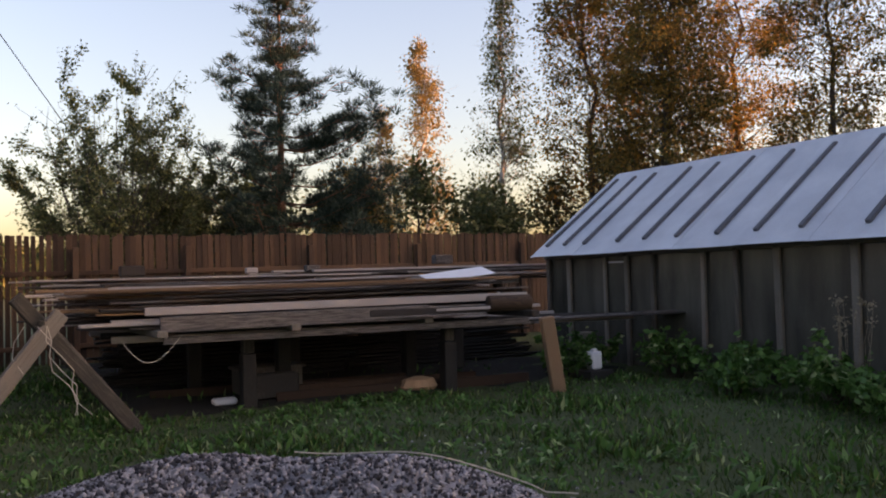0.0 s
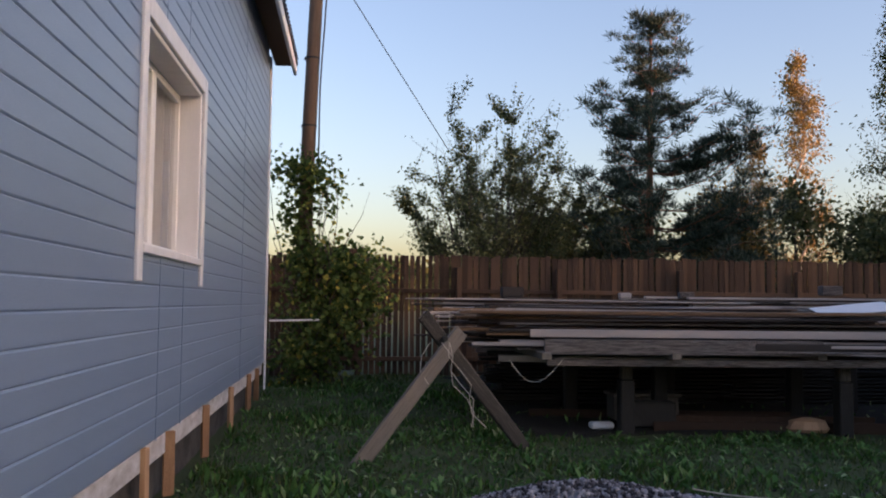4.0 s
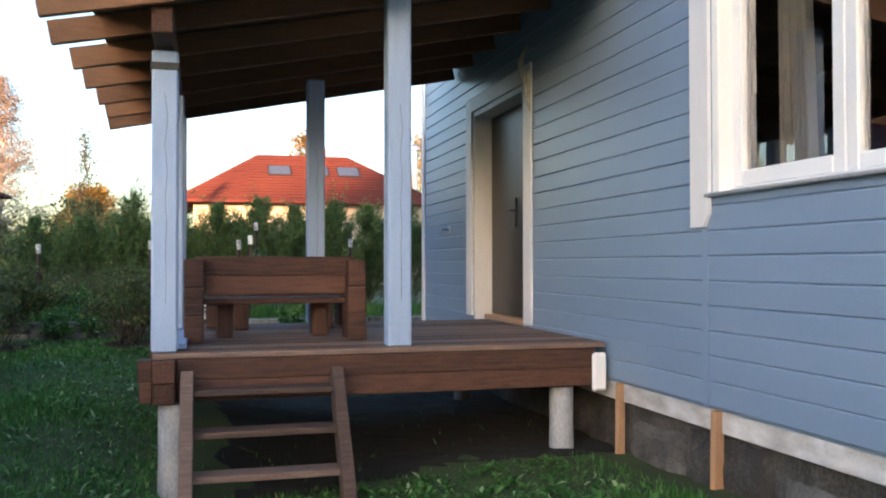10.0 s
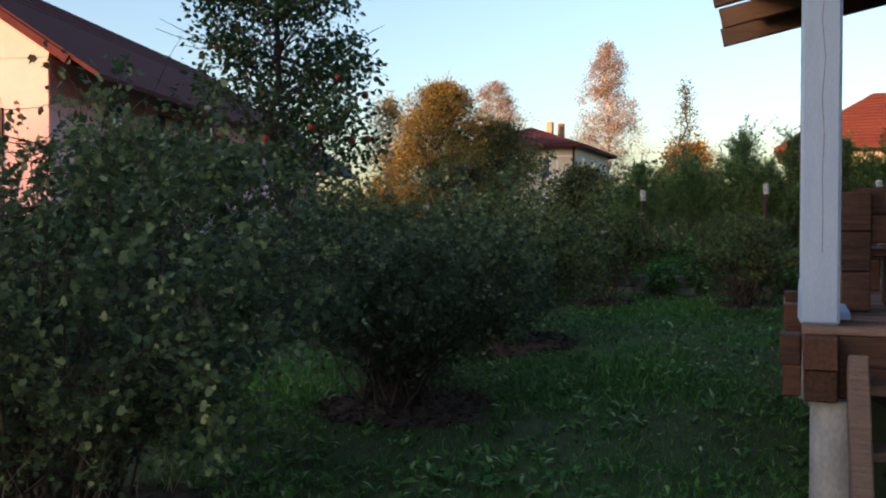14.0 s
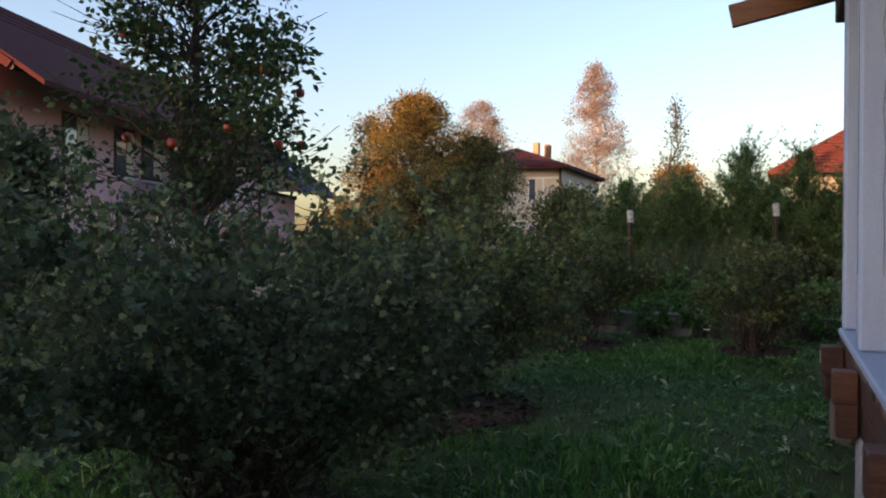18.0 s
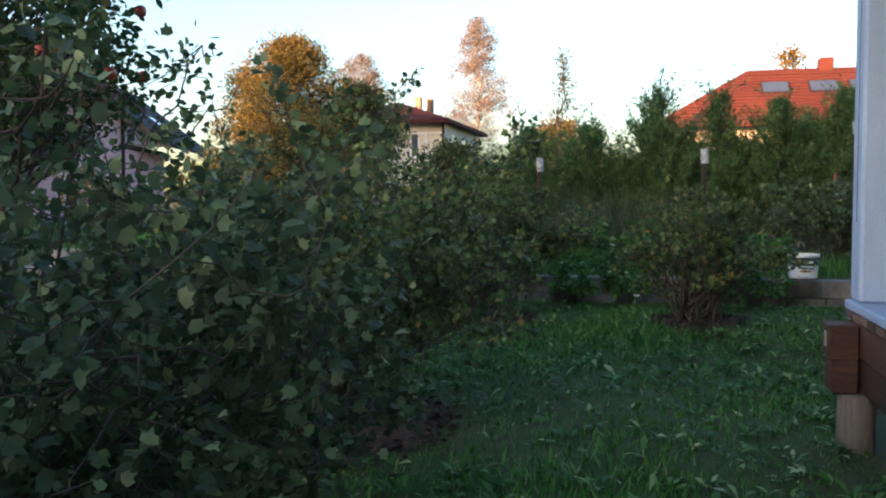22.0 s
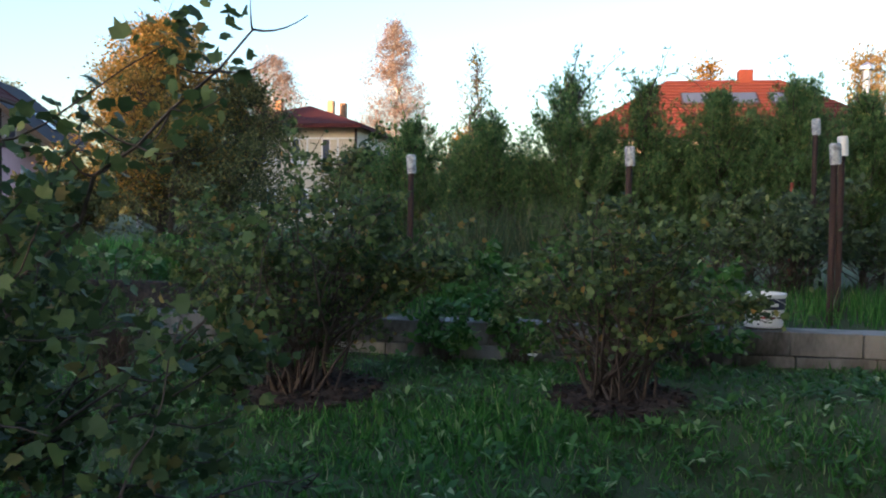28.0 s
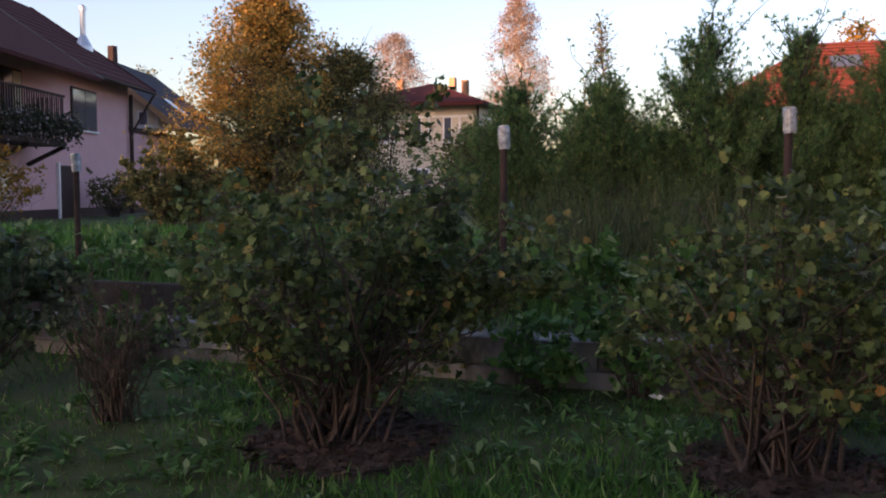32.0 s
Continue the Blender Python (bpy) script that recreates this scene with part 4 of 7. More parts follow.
for x0, y0, top in ((-5.392, -3.005, 2.53), (-5.392, -1.545, 2.99), (-6.84, -3.0, 2.53), (-7.80, -3.0, 2.53), (-7.80, -1.79, 2.91)):
    z0 = DECK + (0.041 if y0 < -2 and x0 < -6 else 0.002)
    post = thing("porch_post", "pale blue painted square porch post with drying cracks", "post", (x0 + 0.078, y0 + 0.078, z0), "porch posts")
    Shape().box(-0.078, 0.078, -0.078, 0.078, 0, top - z0, 0.012).part("shaft", BLUE_GREY, post)
    for sx, sy, k in ((0.0785, 0, 0), (0, -0.0785, 1)):
        c = [(0.01 * math.sin(3 * i) + 0.008, 0.3 + i * 0.16) for i in range(9)]
        s = Shape()
        for (u, z), (u2, z2) in zip(c, c[1:]):
            s.beam((sx if k == 0 else u, u if k == 0 else sy, z), (sx if k == 0 else u2, u2 if k == 0 else sy, z2), 0.0025, 0.002, 0.0005)
        s.part("crack", BROWN, post)
    if y0 < -2 and x0 > -6:
        Shape().box(-0.085, 0.085, -0.085, 0.085, top - z0 - 0.12, top - z0 - 0.075, 0.004).part("bracket", BLACK, post)

# lean-to roof
SLOPE = 0.195
under = lambda y: 2.575 + SLOPE * (y + 3.62)  # noqa: E731
porch_roof = thing("porch_roof", "dark boarded lean-to porch roof with bare rafter tails", "roof", (0, 0, 0))
for y, top in ((-2.93, under(-2.97)),):
    Shape().box(-9.0, -4.90 if y < -2 else -5.25, y - 0.06, y + 0.06, top - 0.15, top - 0.003, 0.008).part("purlin", BEAM_X, porch_roof)
for x in (-4.86, -5.50, -6.20, -6.90, -7.60, -8.30, -9.02):
    Shape().beam((x, -3.60 + RNG.uniform(-0.03, 0.03), under(-3.60) + 0.075), (x, -0.03, under(-0.03) + 0.075), 0.05, 0.15, 0.005).part("rafter", RAFTER, porch_roof)
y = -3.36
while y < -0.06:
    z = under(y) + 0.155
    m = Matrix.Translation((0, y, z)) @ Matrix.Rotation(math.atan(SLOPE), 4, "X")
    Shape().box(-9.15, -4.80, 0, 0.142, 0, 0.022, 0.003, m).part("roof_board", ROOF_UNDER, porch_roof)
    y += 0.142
m = Matrix.Translation((0, -3.37, under(-3.37) + 0.182)) @ Matrix.Rotation(math.atan(SLOPE), 4, "X")
Shape().box(-9.2, -4.76, 0, 3.40, 0, 0.02, 0.003, m).part("covering", DARK_ROOF, porch_roof)

# steps
stairs = thing("porch_steps", "open brown wooden steps up to the porch", "stairs", (0, 0, 0))
for y in (-2.79, -1.90):
    s = Shape()
    top, foot = Vector((-5.21, y, 0.655)), Vector((-4.50, y, -0.26))
    s.beam(top + Vector((0.09, 0, -0.10)), foot, 0.075, 0.15, 0.006)
    s.part("stringer", DECK_Y, stairs)
for xf, z in ((-5.02, 0.485), (-4.87, 0.266), (-4.72, 0.047)):
    Shape().box(xf - 0.17, xf, -2.765, -1.925, z - 0.04, z, 0.006).part("tread", DECK_Y, stairs)


def timber_bench(at, turn):
    root = thing("timber_bench", "heavy brown-stained timber bench with a plank back", "bench", at, "porch benches")
    root.rotation_euler = (0, 0, radians(turn))
    for y in (-0.56, 0.56):
        s = -1 if y < 0 else 1
        for k in range(3):
            Shape().box(-0.03, 0.25, y - 0.065, y + 0.065, 0.0 + 0.19 * k, 0.188 + 0.19 * k, 0.007).part("side_block", BEAM_Y, root)
        Shape().box(-0.30, -0.16, y * 0.62 - 0.06, y * 0.62 + 0.06, 0, 0.253, 0.008).part("leg", BEAM_Z, root)
    for z0, z1 in ((0.325, 0.455), (0.458, 0.59)):
        Shape().box(0.10, 0.16, -0.56 if z0 > 0.4 else -0.49, 0.56 if z0 > 0.4 else 0.49, z0, z1, 0.006).part("back_board", BEAM_Y, root)
    for k in range(3):
        Shape().box(-0.34 + 0.15 * k, -0.20 + 0.15 * k, -0.52, 0.52, 0.255, 0.295, 0.008).part("seat_board", BEAM_Y, root)
    return root


bench = timber_bench((-6.12, -2.20, DECK + 0.002), 0)
copy_thing(bench, pose(-7.35, -2.05, DECK + 0.002, 0, 0, 180))

tap = Shape().tube([(-9.25, 0.0, 1.62), (-9.25, -0.10, 1.62), (-9.20, -0.13, 1.58)], 0.016, 8)
tap.box(-9.30, -9.20, -0.02, -0.002, 1.58, 1.66, 0.006)
tagged(tap.part("wall_tap", METAL), "small grey tap fixed to the blue wall", "tap")
for k in range(3):
    s = Shape().tube([(-6.78 + 0.03 * k, -0.03, 3.10), (-6.74, -0.06 - 0.02 * k, 2.95), (-6.70 + 0.05 * k, -0.05, 2.72 - 0.1 * k), (-6.62 + 0.04 * k, -0.06, 2.86)], 0.008, 6)
    tagged(s.part("cable_end", ROPE), "loose pale cable hanging above the door", "cable", "loose cables")

# ---- back yard: fence, pole, wood stack, greenhouse ----
FENCE_Y = 13.3
fence = thing("board_fence", "tall brown-stained board fence with narrow gaps", "fence", (0, 0, 0))
board = Shape().box(-0.05, 0.05, -0.011, 0.011, 0, 2.2, 0.004).mesh("fence_board")
pointed = Shape().box(-0.04, 0.04, -0.011, 0.011, 0, 2.2, 0.004).mesh("fence_board_narrow")
x, k = -7.0, 0
while x < 19.0 and k < 296:
    thin = 1.45 < x < 2.9
    ob = link("fence_board", pointed if thin else board, FENCE_Z, fence)
    ob.location = (x, FENCE_Y + RNG.uniform(-0.006, 0.006), -0.04 + RNG.uniform(-0.02, 0.02) + (0.14 if 0.8 < x < 1.45 else 0))
    ob.rotation_euler = (RNG.uniform(-0.006, 0.006), RNG.uniform(-0.008, 0.008), RNG.uniform(-0.03, 0.03))
    ob.scale = (RNG.uniform(0.9, 1.05), 1, 1 + RNG.uniform(-0.008, 0.008))
    x += 0.104 if thin else 0.1015 + RNG.uniform(0, 0.004)
    k += 1
for z in (0.30, 1.52):
    for x0 in (-7, -1, 5, 11):
        Shape().box(x0, x0 + 5.98, FENCE_Y - 0.062, FENCE_Y - 0.018, z - 0.04, z + 0.04, 0.006).part("rail", FENCE_Z, fence)
for x in (-4.4, -1.2, 1.35, 3.15, 5.0, 7.3, 9.6, 12.1, 14.6):
    Shape().box(x - 0.05, x + 0.05, FENCE_Y - 0.17, FENCE_Y - 0.066, -0.1, 1.95, 0.008).part("fence_post", FENCE_Z, fence)

pole = thing("utility_pole", "weathered brown wooden utility pole with a cable down it", "pole", (0.40, 11.5, 0))
Shape().tube([(0, 0, -0.3), (0.10, 0, 4.0), (0.28, 0, 9.2)], [0.125, 0.115, 0.095], 14).part("shaft", POLE_Z, pole, smooth=True)
for z in (3.2, 4.1, 5.2, 6.3):
    o = 0.10 * z / 4
    Shape().lathe([(0.120, z), (0.127, z), (0.127, z + 0.03), (0.120, z + 0.03)], 16, Matrix.Translation((o * 0.98, 0, 0))).part("band", BLACK, pole)
Shape().tube([(0.14 + 0.03 * z + 0.015 * math.sin(2.3 * z), -0.07, z) for z in np.linspace(3.0, 8.8, 14)], 0.013, 6).part("cable", BLACK, pole)


def wire(name, p, q, sag, r, label):
    pts = [Vector(w) for w in curve(p, q, sag, 14)]
    tagged(Shape().tube(pts, r, 5).part(name, BLACK), label, "cable")


wire("overhead_cable", (0.66, 11.5, 8.7), (27, 15.0, 8.3), 0.5, 0.018, "black overhead cable running from the pole")
wire("stay_wire", (0.57, 11.6, 7.2), (4.96, 18.7, 2.9), 0.02, 0.009, "thin grey stay wire from the pole down behind the fence")
wire("overhead_cable", (22, 16.0, 7.4), (40, 6.0, 6.6), 0.3, 0.016, "thin overhead cable before the trees")

# hop vine round the pole
def vine():
    root = thing("hop_vine", "lush green climbing vine round the pole and house corner", "climbing plant", (0.7, 11.3, 0))
    pos = []
    for c, r, n in (((-0.15, -0.2, 0.5), (0.50, 0.45, 0.5), 1500), ((0.2, 0, 1.2), (0.6, 0.5, 0.6), 2600), ((0.3, 0.1, 1.9), (0.6, 0.45, 0.35), 1400), ((-0.25, 0, 2.0), (0.25, 0.3, 0.5), 900), ((-0.35, 0, 3.4), (0.42, 0.3, 0.25), 520), ((0.0, 0, 3.1), (0.4, 0.3, 0.4), 420), ((-0.4, 0, 2.7), (0.25, 0.25, 0.4), 260), ((0.75, 0.2, 1.4), (0.35, 0.4, 0.5), 600)):
        d = RNG.normal(scale=0.55, size=(n, 3))
        d = d + 0.14 * np.sin(9 * d[:, ::-1])
        pos.append(np.array(c) + d * r)
    pos = np.concatenate(pos)
    pos[:, 2] = np.maximum(pos[:, 2], 0.05)
    way = RNG.normal(size=pos.shape) * [1, 1, 0.4] + [0, -0.3, -0.8]
    v, f = strewn(pos, way, 0.08 * RNG.uniform(0.6, 1.3, len(pos)), LOBE, 0.5)
    link("foliage", mesh_of("foliage", v, f), LEAF_VINE, root)
    lines = [(curve((RNG.normal() * 0.2, RNG.normal() * 0.2, 0), (RNG.normal() * 0.4, RNG.normal() * 0.25, RNG.uniform(1.5, 3.6)), n=8, wob=0.06), 0.012, 0.004) for _ in range(26)]
    v, f = stems(lines)
    link("branchwork", mesh_of("stems", v, f), TWIG, root)


vine()
rod = Shape().tube([(0.02, 10.6, 1.02), (0.75, 10.55, 1.04)], 0.014, 8)
tagged(rod.part("white_rod", WHITE), "white plastic rod stuck out of the vine", "rod")

# trestle
trestle = thing("wooden_trestle", "grey weathered crossed-board trestle standing in the grass", "trestle", (0, 0, 0))


def timber(root, name, mat, p, q, w, h, label=""):
    """A board from p to q whose grain follows its length."""
    ln = (Vector(q) - Vector(p)).length
    return Shape().box(-w / 2, w / 2, -h / 2, h / 2, 0, ln, 0.008).part(name, mat, root, label, m=along(p, q))


timber(trestle, "leg", OLD_Z, (1.26, 4.62, -0.05), (2.17, 5.00, 1.07), 0.045, 0.135)
timber(trestle, "leg", OLD_Z, (2.84, 5.36, -0.05), (1.83, 4.96, 1.21), 0.045, 0.12)
timber(trestle, "brace", OLD_Z, (2.90, 5.70, -0.05), (2.1, 5.35, 0.95), 0.04, 0.08)
timber(trestle, "cross_bar", OLD_Z, (2.02, 4.92, 1.0), (2.06, 5.5, 0.98), 0.05, 0.05)
for dx, n in ((0.0, 0), (0.03, 1), (-0.14, 2), (0.06, 3)):
    p = [(1.98 + dx + 0.05 * math.sin(1.7 * i + n) + 0.05 * i * (n != 2), 4.86 - 0.01 * n, 0.98 - 0.12 * i) for i in range(7 if n != 2 else 4)]
    tagged(Shape().tube(p, 0.0035, 5).part("twine", ROPE), "pale frayed twine hanging from the trestle", "twine", "hanging twine")

# wood stack on a raised frame
rack = thing("timber_rack", "raised rack of dark posts and planks carrying old boards", "rack", (0, 0, 0))
for x, y, h, dark in ((4.06, 6.32, 0.70, 1), (6.28, 6.05, 0.70, 1), (4.66, 7.0, 0.70, 1), (3.86, 7.85, 0.70, 1), (6.38, 7.25, 0.70, 1), (5.2, 8.2, 0.70, 1), (7.5, 8.0, 0.70, 1), (8.72, 6.7, 0.64, 0)):
    leg = Shape().box(x - 0.075, x + 0.075, y - 0.075, y + 0.075, -0.06, h - (0.16 if y < 6.9 else 0.0), 0.012).part("post", BLACK_Z if dark else OLD_Z, rack)
    if y < 6.9 and dark:
        Shape().box(x - 0.06, x + 0.06, y - 0.06, y + 0.06, h - 0.158, h, 0.012).part("post_head", OLD_Z, rack)
Shape().beam((7.13, 5.12, -0.06), (7.02, 5.16, 0.80), 0.12, 0.15, 0.012).part("post", OLD_TAN, rack, "pale leaning squared post")
for y in (6.2, 7.0, 7.9):
    Shape().beam((2.75, y + 0.28, 0.745), (8.9, y - 0.25, 0.70), 0.09, 0.07, 0.008).part("bearer", OLD_X, rack)
for x in (3.1, 4.4, 5.9, 7.3):
    Shape().box(x - 0.05, x + 0.05, 5.75, 8.7, 0.775, 0.845, 0.008).part("cross_piece", OLD_Z, rack)

PLANKS = {}
for n, (w, h, ln) in enumerate(((0.13, 0.022, 4.7), (0.10, 0.022, 4.5), (0.15, 0.028, 4.2), (0.08, 0.032, 4.85), (0.12, 0.018, 3.4))):
    for mat in (OLD_X, OLD_TAN):
        me = Shape().box(-ln / 2, ln / 2, -w / 2, w / 2, 0, h, 0.004).mesh("plank")
        me.materials.append(mat)
        PLANKS[n, mat.name] = (me, w, h, ln)


def stack(label, x_mid, y0, y1, z0, z1, tilt, tan=0.35, push=0.15):
    root = thing("plank_stack", label, "plank stack", (x_mid, (y0 + y1) / 2, z0))
    root.rotation_euler = (0, 0, radians(tilt))
    z, wide = 0.0, (y1 - y0) / 2
    while z < z1 - z0:
        y, tall = -wide + RNG.uniform(0, 0.13), 0.02
        while y < wide - 0.05:
            me, w, h, ln = PLANKS[int(RNG.integers(0, 5)), (OLD_TAN if RNG.random() < tan else OLD_X).name]
            ob = link("plank", me, None, root)
            ob.location = (RNG.normal() * push, y + w / 2, z + RNG.uniform(0, 0.004))
            ob.rotation_euler = (RNG.normal() * 0.03, RNG.normal() * 0.005, RNG.normal() * 0.022)
            y, tall = y + w + RNG.uniform(0.004, 0.07), max(tall, h)
        z += tall + RNG.uniform(0.018, 0.040)
    return root


for x, y in ((3.3, 9.4), (5.4, 9.5), (7.6, 9.4), (3.6, 11.3), (5.8, 11.4), (8.2, 11.3), (9.2, 9.6)):
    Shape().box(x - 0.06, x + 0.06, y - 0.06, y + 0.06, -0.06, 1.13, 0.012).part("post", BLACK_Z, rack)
for y in (9.3, 10.4, 11.4):
    Shape().box(2.9, 9.4, y - 0.05, y + 0.05, 1.132, 1.21, 0.008).part("bearer", OLD_X, rack)
# Near-black boards added to stand in for the deep shade under the rack.
SHADE_PLANKS = []
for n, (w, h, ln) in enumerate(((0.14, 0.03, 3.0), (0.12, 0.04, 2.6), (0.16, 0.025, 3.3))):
    me = Shape().box(-ln / 2, ln / 2, -w / 2, w / 2, 0, h, 0.004).mesh("shade_black_plank")
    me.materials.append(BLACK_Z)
    SHADE_PLANKS.append((me, h))
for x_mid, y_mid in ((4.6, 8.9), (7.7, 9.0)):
    root = thing("dark_timber_pile", "pile of boards coloured near black to fill the shade under the rack", "timber pile", (x_mid, y_mid, 0.02), "timber under the rack")
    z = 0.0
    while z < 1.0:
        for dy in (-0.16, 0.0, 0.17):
            me, h = SHADE_PLANKS[int(RNG.integers(0, 3))]
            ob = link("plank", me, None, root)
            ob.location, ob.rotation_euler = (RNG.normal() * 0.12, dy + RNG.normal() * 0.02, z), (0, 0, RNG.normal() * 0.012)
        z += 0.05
stack("old grey and yellowed planks stacked loosely on the rack", 4.75, 5.76, 6.05, 0.85, 0.90, -5, 0.3, 0.2)
stack("old dark and yellowed planks stacked loosely on the rack", 4.8, 6.0, 7.3, 0.85, 1.24, -3, 0.3, 0.14)
stack("old grey planks stacked at the back of the rack", 5.0, 7.45, 8.85, 0.85, 1.28, -2, 0.45, 0.3)
stack("long grey planks stacked at the back of the rack", 4.9, 9.0, 11.6, 1.212, 1.36, -1, 0.2, 0.35)
stack("long grey planks stacked at the back of the rack", 8.0, 9.1, 11.5, 1.212, 1.44, 1, 0.25, 0.3)
stack("thin grey boards lying out past the rack end", 7.95, 5.55, 6.25, 0.72, 0.76, -9, 0.1, 0.2)
for x0, x1, y, z0, z1, tilt, lab in ((3.1, 5.9, 5.86, 0.82, 0.97, -3, "broad grey plank standing on edge"), (3.0, 7.25, 6.06, 0.98, 1.06, -3, "long grey plank standing on edge"), (5.2, 7.0, 5.74, 0.87, 0.94, -3, "short grey plank standing on edge"), (3.15, 7.2, 5.98, 0.70, 0.77, -3.5, "long grey board nailed on edge along the front")):
    m = Matrix.Translation((x0, y, 0)) @ Matrix.Rotation(radians(tilt), 4, "Z")
    tagged(Shape().box(0, x1 - x0, 0, 0.035, z0, z1, 0.006, m).part("broad_plank", OLD_X), lab + " on the rack", "plank")
sheet = Shape().box(-0.42, 0.42, -0.2, 0.2, 0, 0.012, 0.003, Matrix.Translation((6.75, 6.6, 1.285)) @ Euler((0.22, -0.10, -0.1)).to_matrix().to_4x4())
tagged(sheet.part("board_sheet", WHITE), "pale sheet lying slanted on the planks", "sheet")
log = Shape().lathe([(0.001, 0), (0.085, 0), (0.092, 0.01), (0.09, 0.5), (0.08, 0.51), (0.001, 0.51)], 16, along((6.62, 5.70, 0.95), (7.1, 5.62, 0.95)))
tagged(log.part("short_log", OLD_TAN, smooth=True), "short dark log lying on the planks", "log")
for x, y, z, s in ((3.47, 9.64, 1.40, 0.13), (6.0, 9.6, 1.40, 0.09), (8.24, 9.7, 1.475, 0.13), (5.0, 9.3, 1.40, 0.07)):
    tagged(Shape().box(x - 1.2 * s, x + 1.2 * s, y - 0.6 * s, y + 0.6 * s, z, z + 1.1 * s, 0.012).part("wood_block", OLD_X), "sawn grey wood block resting on the boards", "block", "blocks on the boards")
tagged(Shape().box(4.2, 4.72, 6.62, 6.86, 0.0, 0.27, 0.02).part("cement_block", DARK_CONCRETE), "grey hollow cement block lying under the rack", "block")
loop = [(2.75 + 0.55 * t, 5.85, 0.86 - 0.36 * math.sin(math.pi * (0.08 + 0.84 * t)) * (1 - 0.3 * t)) for t in np.linspace(0, 1, 12)]
tagged(Shape().tube(loop, 0.004, 5).part("hanging_cord", ROPE), "thin pale cord hanging in a loop from the planks", "cord")


def tub(name, label, at, r, h, mat, cat="tub"):
    s = Shape().lathe([(0.001, 0.0), (r * 0.82, 0.0), (r, h), (r * 1.06, h), (r * 1.06, h - 0.02), (r * 0.98, h - 0.01), (r * 0.80, 0.01), (0.001, 0.012)], 20, Matrix.Translation(at))
    return tagged(s.part(name, mat, smooth=False), label, cat)


crate = Shape().box(4.2, 4.95, 7.15, 7.5, 0.0, 0.3, 0.02)
crate.box(4.17, 4.98, 7.12, 7.53, 0.27, 0.31, 0.01)
tagged(crate.part("plastic_crate", OLD_Z), "dull grey plastic crate under the rack", "crate")
tagged(Shape().box(3.75, 4.0, 6.5, 6.65, 0.0, 0.07, 0.02).part("white_scrap", WHITE), "white scrap lying in the grass under the rack", "scrap")
rock = Shape().lathe([(0.001, 0), (0.15, 0.0), (0.2, 0.06), (0.16, 0.14), (0.05, 0.17), (0.001, 0.17)], 9, Matrix.Translation((6.0, 6.25, -0.02)) @ Matrix.Diagonal((1.2, 0.8, 1, 1)))
tagged(rock.part("rough_stone", STUD), "rough tan stone under the rack", "stone")
for p, q in (((4.4, 6.45, 0.02), (7.4, 6.1, 0.03)), ((4.7, 6.75, 0.05), (6.9, 6.5, 0.05)), ((3.3, 7.6, 0.02), (6.4, 7.2, 0.02))):
    tagged(Shape().beam(p, q, 0.14, 0.035, 0.006, 90).part("ground_plank", FENCE_Z), "brown plank lying on the ground under the rack", "plank", "planks on the ground")
box = Shape().box(7.96, 8.11, 5.58, 5.72, 0.12, 0.33, 0.02)
box.box(8.0, 8.07, 5.62, 5.68, 0.33, 0.36, 0.01)
tagged(Shape().box(7.86, 8.2, 5.5, 5.8, 0.0, 0.115, 0.01).part("low_block", BLACK_Z), "dark block under the white canister", "block")
tagged(box.part("white_canister", WHITE), "white square plastic canister in the weeds", "canister")

# greenhouse
GH_X, GH_E, GH_Y0, GH_Y1, RIDGE_X, RIDGE_Z = 9.28, 1.57, -3.5, 8.3, 10.75, 2.82
gh = thing("greenhouse", "long old greenhouse with milky ribbed roof and dull film walls", "greenhouse", (0, 0, 0))
roof_m = along((GH_X - 0.28, 0, GH_E - 0.06), (RIDGE_X, 0, RIDGE_Z))
slope_len = math.hypot(RIDGE_X - GH_X + 0.28, RIDGE_Z - GH_E + 0.06)
y = GH_Y0
while y < GH_Y1 - 0.01:
    q = min(y + 0.98, GH_Y1)
    for side in (0, 1):
        s = Shape()
        p0, p1 = ((GH_X - 0.28, GH_E - 0.06), (RIDGE_X, RIDGE_Z)) if side == 0 else ((2 * RIDGE_X - GH_X + 0.28, GH_E - 0.06), (RIDGE_X, RIDGE_Z))
        o = 0.006 if int((y + 10) / 0.98) % 2 else 0.0
        v = [(p0[0], y, p0[1] + o), (p0[0], q + 0.03, p0[1] + o), (p1[0], q + 0.03, p1[1] + o), (p1[0], y, p1[1] + o)]
        v += [(a, b, c + 0.004) for a, b, c in v]
        s.add(v, [(0, 1, 2, 3), (7, 6, 5, 4), (0, 4, 5, 1), (1, 5, 6, 2), (2, 6, 7, 3), (3, 7, 4, 0)])
        s.part("roof_sheet", GH_ROOF, gh)
    y = q
RIB_Y = [8.14, 7.71, 7.25, 6.53, 6.0, 5.42, 4.76, 4.18, 3.58, 2.8] + [2.1 - 0.68 * k for k in range(8)]
for y in RIB_Y:
    skew = RNG.normal() * 0.02
    Shape().beam((GH_X - 0.10, y, GH_E + 0.10), (RIDGE_X - 0.16, y + skew, RIDGE_Z - 0.11), 0.06, 0.05, 0.006).part("roof_rib", GH_RIB, gh)
    Shape().beam((2 * RIDGE_X - GH_X + 0.22, y, GH_E + 0.0), (RIDGE_X + 0.06, y, RIDGE_Z - 0.025), 0.06, 0.03, 0.006).part("roof_rib", GH_RIB, gh)
POST_Y = [8.2, 7.7, 6.88, 6.43, 5.94, 5.04, 4.54, 3.96, 3.0] + [2.1 - 0.85 * k for k in range(7)]
